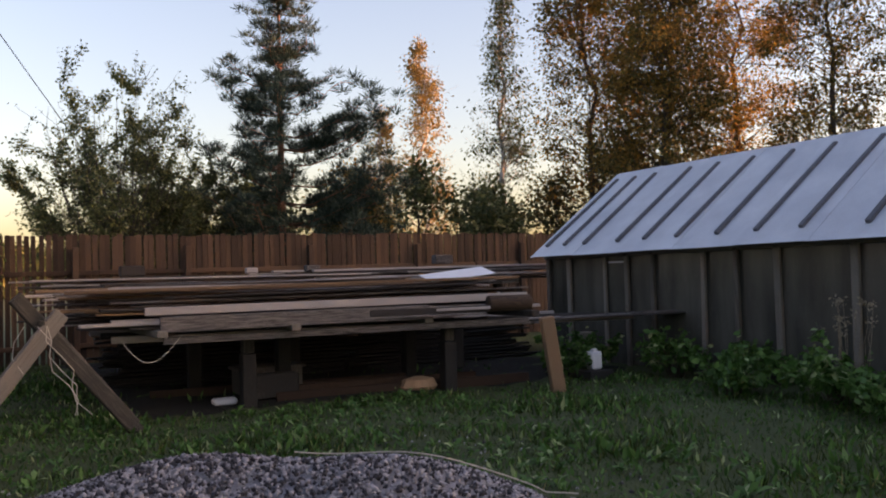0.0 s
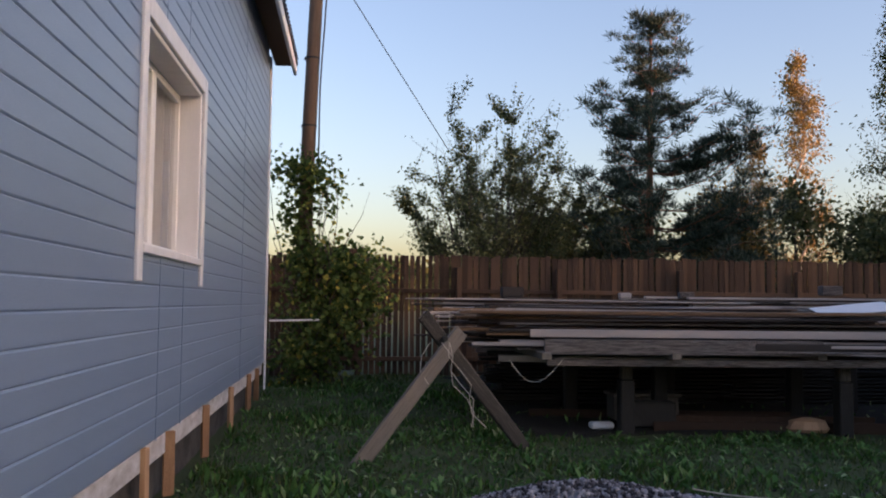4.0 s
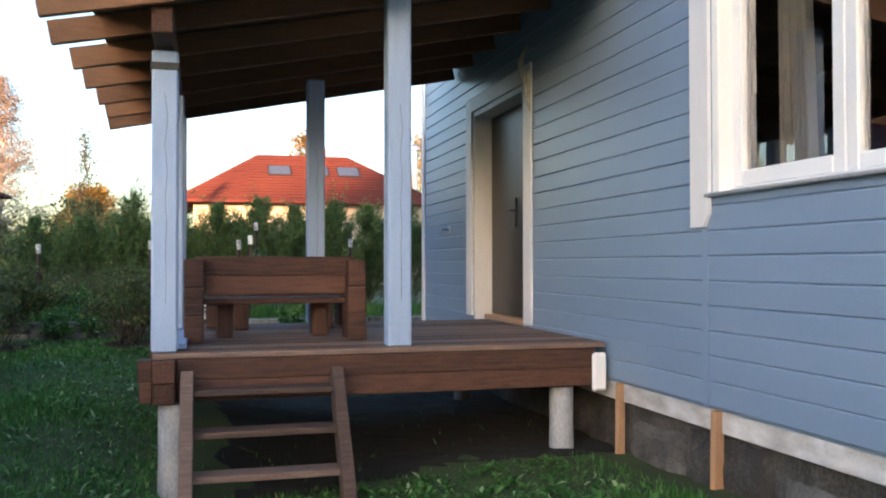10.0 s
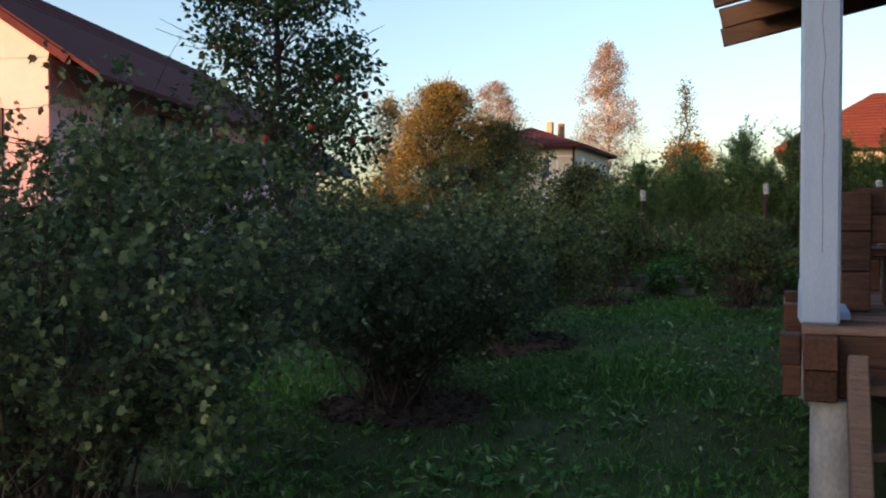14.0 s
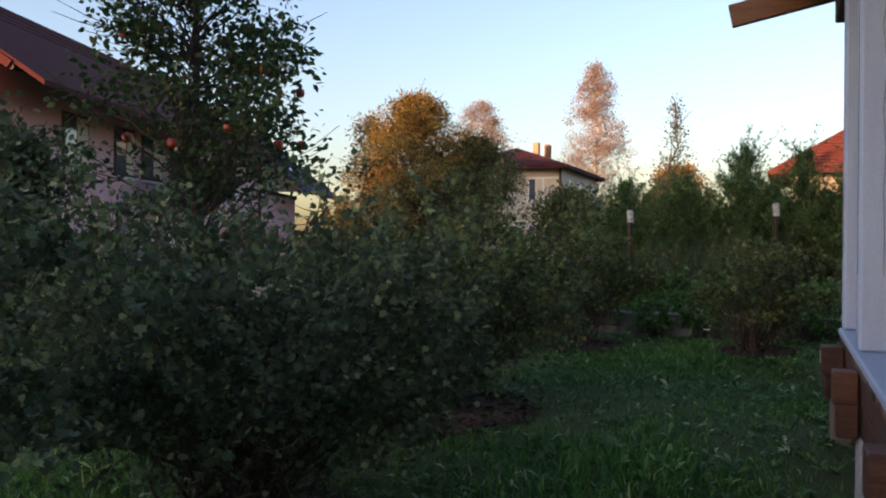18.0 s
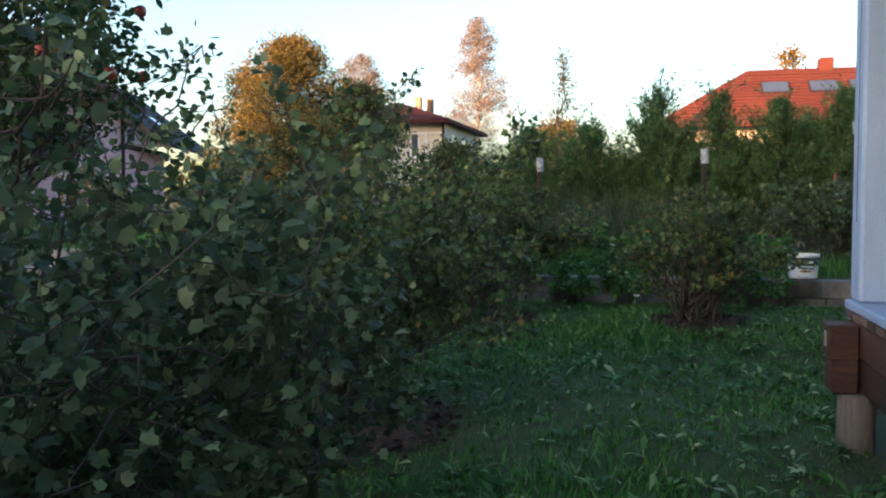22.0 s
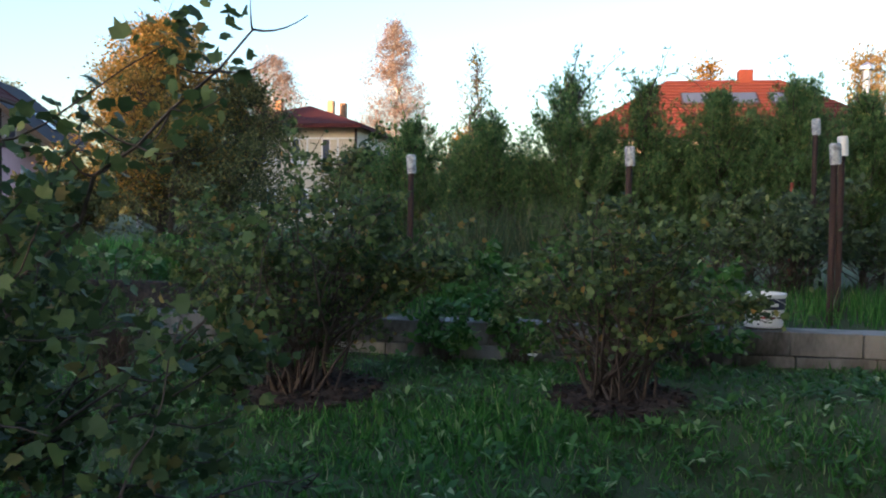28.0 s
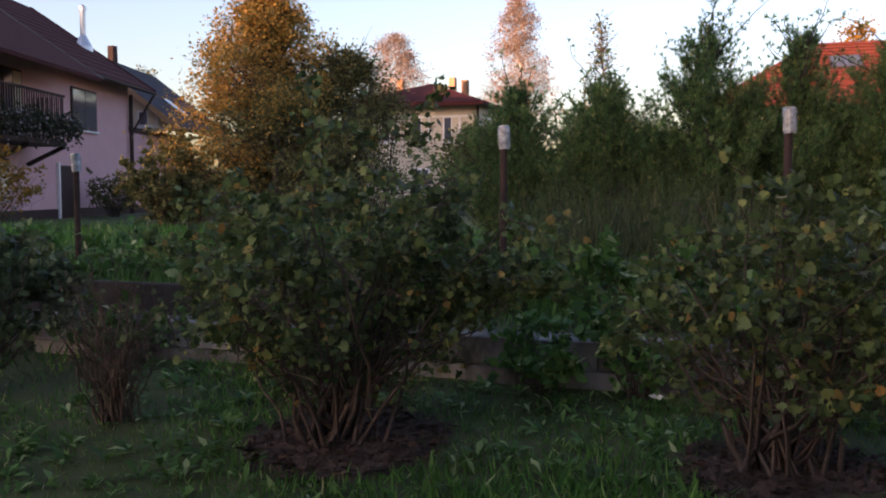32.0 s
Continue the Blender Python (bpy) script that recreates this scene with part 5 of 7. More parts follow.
for y, q in zip(POST_Y, POST_Y[1:]):
    lean = RNG.normal() * 0.015
    Shape().box(GH_X + RNG.uniform(0, 0.01), GH_X + 0.016, q + 0.01, y, 0.02, GH_E - 0.10, 0.003).part("film_panel", GH_FILM, gh)
    Shape().beam((GH_X - 0.03, y + lean, -0.05), (GH_X - 0.03, y, GH_E - 0.07), 0.045, RNG.uniform(0.05, 0.09), 0.006).part("wall_post", OLD_Z, gh)
Shape().box(GH_X - 0.006, GH_X - 0.001, 6.5, 6.84, GH_E - 0.19, GH_E - 0.165, 0.001).part("torn_strip", GH_ROOF, gh)
for x0, x1, y0, y1, z0, z1, n, mt in ((GH_X - 0.05, GH_X + 0.03, GH_Y0, GH_Y1, GH_E - 0.10, GH_E - 0.045, "plate", OLD_Z), (GH_X + 0.02, 2 * RIDGE_X - GH_X, GH_Y1 - 0.02, GH_Y1, 0.02, GH_E - 0.1, "end_wall", GH_FILM), (GH_X + 0.02, 2 * RIDGE_X - GH_X, GH_Y0, GH_Y0 + 0.02, 0.02, GH_E - 0.1, "end_wall", GH_FILM), (2 * RIDGE_X - GH_X, 2 * RIDGE_X - GH_X + 0.02, GH_Y0, GH_Y1, 0.02, GH_E - 0.1, "rear_wall", GH_FILM)):
    Shape().box(x0, x1, y0, y1, z0, z1, 0.003).part(n, mt, gh)
Shape().add([(GH_X, GH_Y1 - 0.01, GH_E - 0.1), (2 * RIDGE_X - GH_X, GH_Y1 - 0.01, GH_E - 0.1), (RIDGE_X, GH_Y1 - 0.01, RIDGE_Z - 0.08), (GH_X, GH_Y1 - 0.03, GH_E - 0.1), (2 * RIDGE_X - GH_X, GH_Y1 - 0.03, GH_E - 0.1), (RIDGE_X, GH_Y1 - 0.03, RIDGE_Z - 0.08)], [(0, 2, 1), (3, 4, 5), (0, 1, 4, 3), (1, 2, 5, 4), (2, 0, 3, 5)]).part("gable", GH_FILM, gh)

# gravel heap
def heap(x, y):
    u, w = (x - 2.75) * 0.94 + (y - 1.9) * -0.34, (x - 2.75) * 0.34 + (y - 1.9) * 0.94
    r = (u / 1.65) ** 2 + (w / 1.05) ** 2
    return 0.30 * np.maximum(0, 1 - r) ** 0.75 * (1 + 0.25 * np.sin(3.1 * x) * np.sin(2.7 * y + 1))


def gravel():
    root = thing("gravel_heap", "low heap of crushed grey stone on the grass", "gravel", (3.0, 1.9, 0), kind="stuff")
    g = np.linspace(-2.3, 2.3, 70)
    X, Y = np.meshgrid(3.0 + g, 1.9 + g, indexing="ij")
    Z = ground_z(X, Y) + heap(X, Y) - 0.03
    i, j = np.meshgrid(np.arange(69), np.arange(69), indexing="ij")
    k = i * 70 + j
    P = np.stack([X - 3.0, Y - 1.9, Z], -1).reshape(-1, 3)
    link("heap_body", mesh_of("heap_body", P, np.stack([k, k + 70, k + 71, k + 1], -1).reshape(-1, 4)), GRAVEL, root)
    n = 11000
    x, y = RNG.uniform(0.8, 5.2, n * 2), RNG.uniform(0.3, 3.6, n * 2)
    h = heap(x, y)
    keep = (h > 0.02) | (RNG.random(n * 2) < 0.025)
    x, y, h = x[keep][:n], y[keep][:n], h[keep][:n]
    n = len(x)
    octa = np.array([(1, 0, 0), (-1, 0, 0), (0, 1, 0), (0, -1, 0), (0, 0, 1), (0, 0, -1)], float)
    tri = np.array([(0, 2, 4), (2, 1, 4), (1, 3, 4), (3, 0, 4), (2, 0, 5), (1, 2, 5), (3, 1, 5), (0, 3, 5)])
    q = unit(RNG.normal(size=(n, 4)))
    a, b, c, d = q.T
    R = np.stack([np.stack([1 - 2 * (c * c + d * d), 2 * (b * c - a * d), 2 * (b * d + a * c)], -1), np.stack([2 * (b * c + a * d), 1 - 2 * (b * b + d * d), 2 * (c * d - a * b)], -1), np.stack([2 * (b * d - a * c), 2 * (c * d + a * b), 1 - 2 * (b * b + c * c)], -1)], 1)
    size = 0.0165 * RNG.uniform(0.5, 1.4, (n, 1, 1)) * RNG.uniform(0.55, 1.2, (n, 6, 1))
    v = (octa[None] * size) @ R + np.stack([x - 3.0, y - 1.9, ground_z(x, y) + h - 0.005 + 0.01 * RNG.random(n)], -1)[:, None]
    link("stone_layer", mesh_of("stones", v.reshape(-1, 3), (tri[None] + 6 * np.arange(n)[:, None, None]).reshape(-1, 3)), GRAVEL, root)


gravel()
cord = [(3.15 + 1.3 * t, 2.25 - 1.0 * t + 0.06 * math.sin(9 * t), float(heap(3.15 + 1.3 * t, 2.25 - 1.0 * t + 0.06 * math.sin(9 * t))) + 0.045) for t in np.linspace(0, 1, 22)]
tagged(Shape().tube(cord, 0.0045, 5).part("ground_cord", ROPE), "pale cord lying across the gravel heap", "cord")

# weeds along the greenhouse
for x, y, h, s, n in ((8.5, 6.6, 0.55, 0.5, 900), (8.9, 5.2, 0.6, 0.45, 800), (8.4, 2.6, 0.55, 0.6, 1400), (8.2, 3.6, 0.45, 0.5, 1000), (8.0, 1.6, 0.5, 0.6, 1200), (8.9, 4.2, 0.6, 0.4, 700), (8.4, 0.4, 0.5, 0.5, 900), (7.9, 5.9, 0.4, 0.35, 500)):
    bush("weed_clump", "dark green leafy weeds growing along the greenhouse", (x, y), h, s, 22, n, 0.085, WEED, template=OVATE, low=0.05, category="weeds", group="weeds by the greenhouse")
stalks = thing("dry_stalks", "dry pale flower stalks standing by the greenhouse", "dry plant", (8.75, 2.75, 0))
for _ in range(16):
    x, y, top = RNG.normal() * 0.12, RNG.normal() * 0.12, RNG.uniform(0.6, 0.95)
    v, f = stems([(curve((x * 0.6, y * 0.6, 0), (x, y, top), n=6, wob=0.012), 0.006, 0.003)], 4)
    stalk = link("stalk", mesh_of("stalk", v, f), PALE_TWIG, stalks)
    v, f = strewn(np.array([(x, y, top)]) + RNG.normal(scale=0.02, size=(12, 3)), RNG.normal(size=(12, 3)), 0.035, SIMPLE)
    link("seed_head", mesh_of("seed_head", v, f), PALE_STRAW, stalk)

# ---- garden: currant bushes, low wall, jars on stakes ----
def mulch(x, y, r):
    """A bare patch of mulch chips on the soil round a bush."""
    n = 1500
    a, d = RNG.uniform(0, 2 * np.pi, n), r * np.sqrt(RNG.random(n))
    px, py = x + d * np.cos(a) * 1.15, y + d * np.sin(a)
    pos = np.stack([px, py, ground_z(px, py) + RNG.uniform(0.004, 0.018, n)], -1)
    v, f = strewn(pos, RNG.normal(size=(n, 3)) * [1, 1, 0.15], RNG.uniform(0.015, 0.05, n), SIMPLE, 1.2)
    g = np.linspace(-1, 1, 25)
    X, Y = np.meshgrid(x + g * r * 1.25, y + g * r * 1.1, indexing="ij")
    A = np.arctan2(Y - y, X - x)
    rr = (((X - x) / (1.2 * r)) ** 2 + ((Y - y) / (1.05 * r)) ** 2) * (1.25 + 0.3 * np.sin(3 * A + x) + 0.2 * np.sin(7 * A + y))
    Z = ground_z(X, Y) + 0.012 - 0.05 * smooth_step(0.6, 1.1, rr) + RNG.normal(scale=0.004, size=X.shape)
    i, j = np.meshgrid(np.arange(24), np.arange(24), indexing="ij")
    k = i * 25 + j + len(v)
    me = mesh_of("mulch_patch", np.concatenate([v, np.stack([X, Y, Z], -1).reshape(-1, 3)]), [f, np.stack([k, k + 25, k + 26, k + 1], -1).reshape(-1, 4)])
    tagged(link("mulch_patch", me, SOIL), "bare patch of dark brown mulch round a bush", "mulch", kind="stuff")


MULCHED = ((-3.42, -5.12, 0.46), (-5.32, -4.84, 0.44), (-7.3, -4.88, 0.42), (-10.0, -4.85, 0.34), (-10.0, -3.47, 0.30))
for x, y, r in MULCHED:
    mulch(x, y, r)
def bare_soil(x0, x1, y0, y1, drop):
    """Trodden bare earth with a ragged rim, in the dry under a roof; shade is in its colour."""
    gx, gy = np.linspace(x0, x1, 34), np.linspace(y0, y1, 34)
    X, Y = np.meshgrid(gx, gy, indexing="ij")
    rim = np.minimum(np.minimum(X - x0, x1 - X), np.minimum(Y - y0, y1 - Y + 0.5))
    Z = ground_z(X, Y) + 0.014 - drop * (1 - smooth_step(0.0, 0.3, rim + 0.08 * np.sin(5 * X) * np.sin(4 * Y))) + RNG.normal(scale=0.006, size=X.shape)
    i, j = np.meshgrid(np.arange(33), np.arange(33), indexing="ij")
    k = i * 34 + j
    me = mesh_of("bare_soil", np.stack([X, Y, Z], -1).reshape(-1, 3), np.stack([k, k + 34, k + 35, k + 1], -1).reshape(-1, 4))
    tagged(link("bare_soil", me, SHADE_EARTH), "bare earth, darkened in colour for shade", "soil", kind="stuff")


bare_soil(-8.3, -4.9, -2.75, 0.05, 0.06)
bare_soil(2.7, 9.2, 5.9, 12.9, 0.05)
CURRANT = "currant bush with lobed green leaves turning yellow in places"
bush("currant_bush", "tall dense dark green currant bush with bare lower stems", (-3.45, -5.28), 1.52, 1.0, 90, 34000, 0.027, LEAF_GREY, template=LOBE, twigs=14, group="currant bushes", low=0.04, edge=-4.25)
bush("currant_bush", "dense dark green currant bush with bare lower stems", (-5.35, -4.92), 1.2, 0.86, 90, 25000, 0.027, LEAF_GREY, template=LOBE, twigs=13, group="currant bushes", low=0.10, edge=-4.2, shoots=((-5.6, -4.3, 1.15), (-5.0, -4.4, 1.3), (-5.9, -4.7, 1.45)))
bush("currant_bush", "dense dark green currant bush with long arching shoots", (-7.35, -5.0), 1.10, 0.82, 60, 17500, 0.027, LEAF_CURRANT, template=LOBE, twigs=12, group="currant bushes", low=0.2, edge=-4.2, thick=0.008, shoots=((-7.48, -4.16, 1.40), (-8.05, -4.22, 0.55), (-7.7, -4.75, 1.62)))
bush("currant_bush", "dense " + CURRANT, (-10.0, -4.90), 1.08, 0.68, 50, 9600, 0.032, LEAF_CURRANT, template=LOBE, twigs=10, group="currant bushes", low=0.16, thick=0.009)
bush("currant_bush", "smaller " + CURRANT, (-10.0, -3.5), 0.90, 0.56, 38, 5400, 0.034, LEAF_CURRANT, template=LOBE, twigs=9, group="currant bushes", low=0.16, thick=0.009)
bush("currant_bush", "tall sparse shoots of a currant bush with small yellowing leaves", (-7.5, -5.30), 1.42, 0.7, 16, 1100, 0.034, LEAF_CURRANT, twigs=7, group="currant bushes", low=0.3)
bush("bare_bush", "small bare brown-twigged bush by the low wall", (-9.95, -5.75), 0.78, 0.30, 64, 40, 0.03, LEAF_GREY, twigs=5, thick=0.004)
bush("low_bush", "low dark bush with grey-green leaves by the low wall", (-10.05, -6.55), 0.8, 0.5, 40, 5000, 0.038, LEAF_GREY, twigs=6)
bush("low_bush", "low grey-green bush on the raised bed", (-11.6, -5.6), 0.5, 0.5, 26, 2400, 0.038, LEAF_GREY, twigs=5)
for y, s in ((-6.35, 0.28), (-5.35, 0.25), (-4.35, 0.30), (-3.95, 0.28), (-3.1, 0.30), (-7.2, 0.3), (-8.2, 0.35), (-1.6, 0.25)):
    bush("trailing_weeds", "dark leafy weeds growing up against the low wall", (WALL_X + 0.14, y), 0.42, s, 18, 700, 0.05, WEED, template=OVATE, low=0.02, twigs=4, thick=0.004, category="weeds", group="weeds at the low wall")

# dry pale stalks through the near bushes
for x, y, h in ((-3.1, -4.75, 1.0), (-3.75, -4.65, 0.9), (-5.1, -4.6, 0.8), (-5.6, -4.55, 0.75), (-7.1, -4.6, 0.8)):
    z = float(ground_z(x, y))
    root = thing("dry_shoots", "dry pale bent shoots among the bush stems", "dry shoots", (x, y, z), "dry shoots in the bushes")
    for _ in range(11):
        foot = np.array([RNG.normal() * 0.22, -0.12 + RNG.normal() * 0.08, RNG.uniform(0.02, 0.55) * h])
        tip = foot + [RNG.normal() * 0.2, 0.03 + RNG.normal() * 0.1, RNG.uniform(0.05, 0.45) * h]
        v, f = stems([(curve(foot, tip, n=7, wob=0.012, rise=0.12, sag=0.02), 0.0022, 0.0008)], 4)
        link("shoot", mesh_of("shoot", v, f), PALE_TWIG, root)

apple = tree("apple_tree", "small dark-leaved apple tree with a few red apples", (-9.65, -8.35), 4.35, 1.35, 150, 105, 0.07, LEAF_APPLE, BARK, 0.07, 0.28, 0.9, 0.27, OVATE, bare=0.08)
for _ in range(15):
    a, h = RNG.uniform(0, 2 * np.pi), RNG.uniform(1.7, 3.6)
    r = RNG.uniform(0.5, 0.9) * (1.15 - 0.42 * max(0.0, h - 2.2))
    s = Shape().lathe([(0.001, 0.035), (0.02, 0.045), (0.04, 0.03), (0.045, 0.0), (0.038, -0.028), (0.018, -0.042), (0.001, -0.036)], 9, Matrix.Translation((r * math.cos(a), r * math.sin(a), h)))
    s.part("apple", APPLE, apple, "red apple", smooth=True)

tree("fruit_tree", "rounded grey-green fruit tree behind the currant bushes", (-8.3, -9.2), 1.8, 1.0, 80, 150, 0.05, LEAF_GREY, BARK, 0.06, 0.12, 0.8, 0.32, ROUND)
# low retaining wall
WALL_BLOCK = surface("mossy_pale_concrete", (0.050, 0.050, 0.040), (0.30, 0.29, 0.275), 0.95, 6, (1, 1, 0.45), 0.6, blotch=0.8, fine=60, each=0.25)
low_wall = thing("low_block_wall", "low two-course wall of mossy pale concrete blocks", "wall", (0, 0, 0), kind="structure")
for c in range(3):
    y, z0 = 1.0 - 0.15 * (c % 2), 0.165 + 0.126 * c
    while y > -9.2:
        ln = RNG.uniform(0.24, 0.40)
        m = Matrix.Translation((WALL_X - 0.10 + RNG.uniform(-0.006, 0.006), y - ln / 2, z0)) @ Euler((RNG.normal() * 0.003, RNG.normal() * 0.005, RNG.normal() * 0.006)).to_matrix().to_4x4()
        Shape().box(-0.10, 0.10, -ln / 2 + 0.002, ln / 2 - 0.002, 0, 0.1235 + RNG.uniform(-0.002, 0.001), 0.004, m).part("block", WALL_BLOCK, low_wall)
        y -= ln
for y0, y1 in ((-7.4, -5.2), (-9.2, -7.45)):
    tagged(Shape().box(WALL_X - 0.21, WALL_X - 0.17, y0, y1, 0.50, 0.70, 0.006).part("edging_board", OLD_X), "grey weathered edging board behind the low wall", "board", "edging boards")

# paint bucket
bucket = thing("paint_bucket", "white plastic paint bucket with dark blue band on the wall", "bucket", (-11.04, -2.68, 0.552))
k = 0.84
Shape().lathe([(0.001, 0), (0.112 * k, 0), (0.118 * k, 0.01), (0.128 * k, 0.19 * k), (0.136 * k, 0.192 * k), (0.136 * k, 0.212 * k), (0.124 * k, 0.212 * k), (0.121 * k, 0.19 * k), (0.108 * k, 0.012), (0.001, 0.012)], 32).part("tub", PVC, bucket, smooth=False)
Shape().lathe([(0.1275 * k, 0.115 * k), (0.1315 * k, 0.185 * k)], 32).part("blue_band", NAVY, bucket)
Shape().lathe([(0.118 * k, 0.175 * k), (0.001, 0.176 * k)], 32).part("contents", surface("cream_paint", (0.62, 0.6, 0.45), (0.7, 0.68, 0.52), 0.5, 3), bucket)
for a0, a1, z0, z1, mt in ((-28, 4, 0.088, 0.100, NAVY), (-24, 18, 0.060, 0.072, RED), (-10, 26, 0.136, 0.156, PVC), (10, 32, 0.083, 0.093, NAVY), (-32, -26, 0.02, 0.03, NAVY)):
    s = Shape()
    n = 8
    r = lambda z: (0.119 + 0.0098 * z / 0.19) * k + (0.0045 if mt == PVC else 0.001)  # noqa: E731
    v = [(r(z) * math.cos(radians(a0 + (a1 - a0) * i / n)), r(z) * math.sin(radians(a0 + (a1 - a0) * i / n)), z * k) for z in (z0, z1) for i in range(n + 1)]
    s.add(v, [(i, i + 1, i + n + 2, i + n + 1) for i in range(n)]).part("print_bar", mt, bucket)
bucket.rotation_euler = (0, 0, radians(4))
Shape().tube([(0.13 * k * math.cos(t), 0.13 * k * math.sin(t), 0.2 * k - 0.05 * math.sin(t)) for t in np.linspace(0.1, 3.04, 14)], 0.003, 5).part("wire_handle", METAL, bucket)

# stakes with upturned jars
def stake(x, y, top, jar, r=0.019, tilt=0.0, lean=3.0):
    z = float(ground_z(x, y)) - 0.05
    root = thing("garden_stake", "thin dark brown stake capped with an upturned jar", "stake", (x, y, z), "capped stakes")
    root.rotation_euler = (0, radians(tilt), 0)
    h = top - z
    Shape().tube([(0, 0, 0), (0, 0, h - 0.02)], r, 8).part("rod", BROWN, root)
    m = Matrix.Translation((0.004, 0, h)) @ Matrix.Rotation(radians(lean), 4, "X")
    cut = Shape().lathe([(0.027, -0.115), (0.029, -0.115), (0.030, -0.09), (0.031, -0.02), (0.029, 0.0), (0.024, 0.004), (0.001, -0.004)], 14, m)
    for k in range(5):
        cut.lathe([(0.0312, -0.1 + 0.02 * k), (0.0322, -0.096 + 0.02 * k), (0.0312, -0.092 + 0.02 * k)], 14, m)
    cut.part("jar", jar, root, "upturned cut pale plastic bottle")


stake(-11.70, -4.71, 1.49, JAR_MILK)
stake(-11.62, -3.36, 1.54, JAR_MILK)
stake(-12.07, -7.62, 1.40, JAR_MILK)
stake(-11.36, -2.26, 1.54, JAR_MILK)
stake(-11.83, -2.09, 1.62, PVC)
stake(-13.0, -1.95, 1.85, JAR_MILK)
stake(-12.6, -0.6, 1.6, JAR_MILK)
tagged(Shape().tube([(-12.8, -2.15, 0.4), (-12.8, -2.15, 1.38)], 0.013, 8).part("red_stake", surface("rusty_red_paint", (0.22, 0.05, 0.03), (0.32, 0.08, 0.045), 0.7, 8), None), "short rusty red stake behind the bushes", "stake")

# raised bed: roses, tall grass, low growth
bush("rose_bush", "loose grey-leaved rose bush with pale leaves", (-12.4, -2.3), 1.0, 0.6, 40, 4200, 0.05, LEAF_GREY, template=OVATE, twigs=5)
bush("rose_bush", "loose grey-leaved rose bush with pale leaves", (-12.6, -1.35), 0.8, 0.5, 30, 1700, 0.06, LEAF_GREY, template=OVATE, twigs=5)
for x, y, h, s, n in ((-11.7, -3.0, 0.35, 0.35, 600), (-11.8, -4.2, 0.4, 0.5, 900), (-12.4, -5.2, 0.4, 0.6, 1100), (-11.9, -6.4, 0.35, 0.5, 900), (-12.6, -7.2, 0.35, 0.6, 1000), (-12.3, -3.6, 0.45, 0.5, 900), (-13.2, -6.2, 0.5, 0.6, 900), (-11.6, -7.4, 0.3, 0.45, 800), (-11.25, -3.15, 0.3, 0.22, 320), (-12.9, -8.6, 0.4, 0.7, 900)):
    bush("bed_plants", "low green leafy growth on the raised bed", (x, y), h, s, 20, n, 0.075, WEED, template=OVATE, low=0.02, category="bed plants", group="bed plants")
bush("bare_bush", "thin-leaved brown shrub with a few red leaves", (-16.0, -12.3), 1.25, 0.8, 50, 1600, 0.05, LEAF_AUTUMN, twigs=6)


def tall_grass(name, label, x0, x1, y0, y1, n, h, w, mat):
    x, y = RNG.uniform(x0, x1, n), RNG.uniform(y0, y1, n)
    pos = np.stack([x, y, ground_z(x, y) - 0.02], -1)
    way = RNG.normal(scale=0.16, size=(n, 3)) + [0, 0, 1]
    v, f = strewn(pos, way, h * RNG.uniform(0.6, 1.1, n), BLADE, 0.0, w / h)
    tagged(link(name, mesh_of(name, v, f), mat), label, "tall grass", kind="stuff")


tall_grass("tall_grass", "tall thin grey-green grass stalks on the raised bed", -13.1, -12.2, -4.7, -3.3, 1300, 0.75, 0.010, REED)
tall_grass("tall_grass", "unmown green grass on the raised bed", -12.8, -11.2, -9.0, 0.5, 9000, 0.22, 0.008, GRASS)
tall_grass("tall_grass", "unmown bright grass by the neighbours", -20, -12.6, -14, -5.5, 7000, 0.3, 0.014, GRASS)

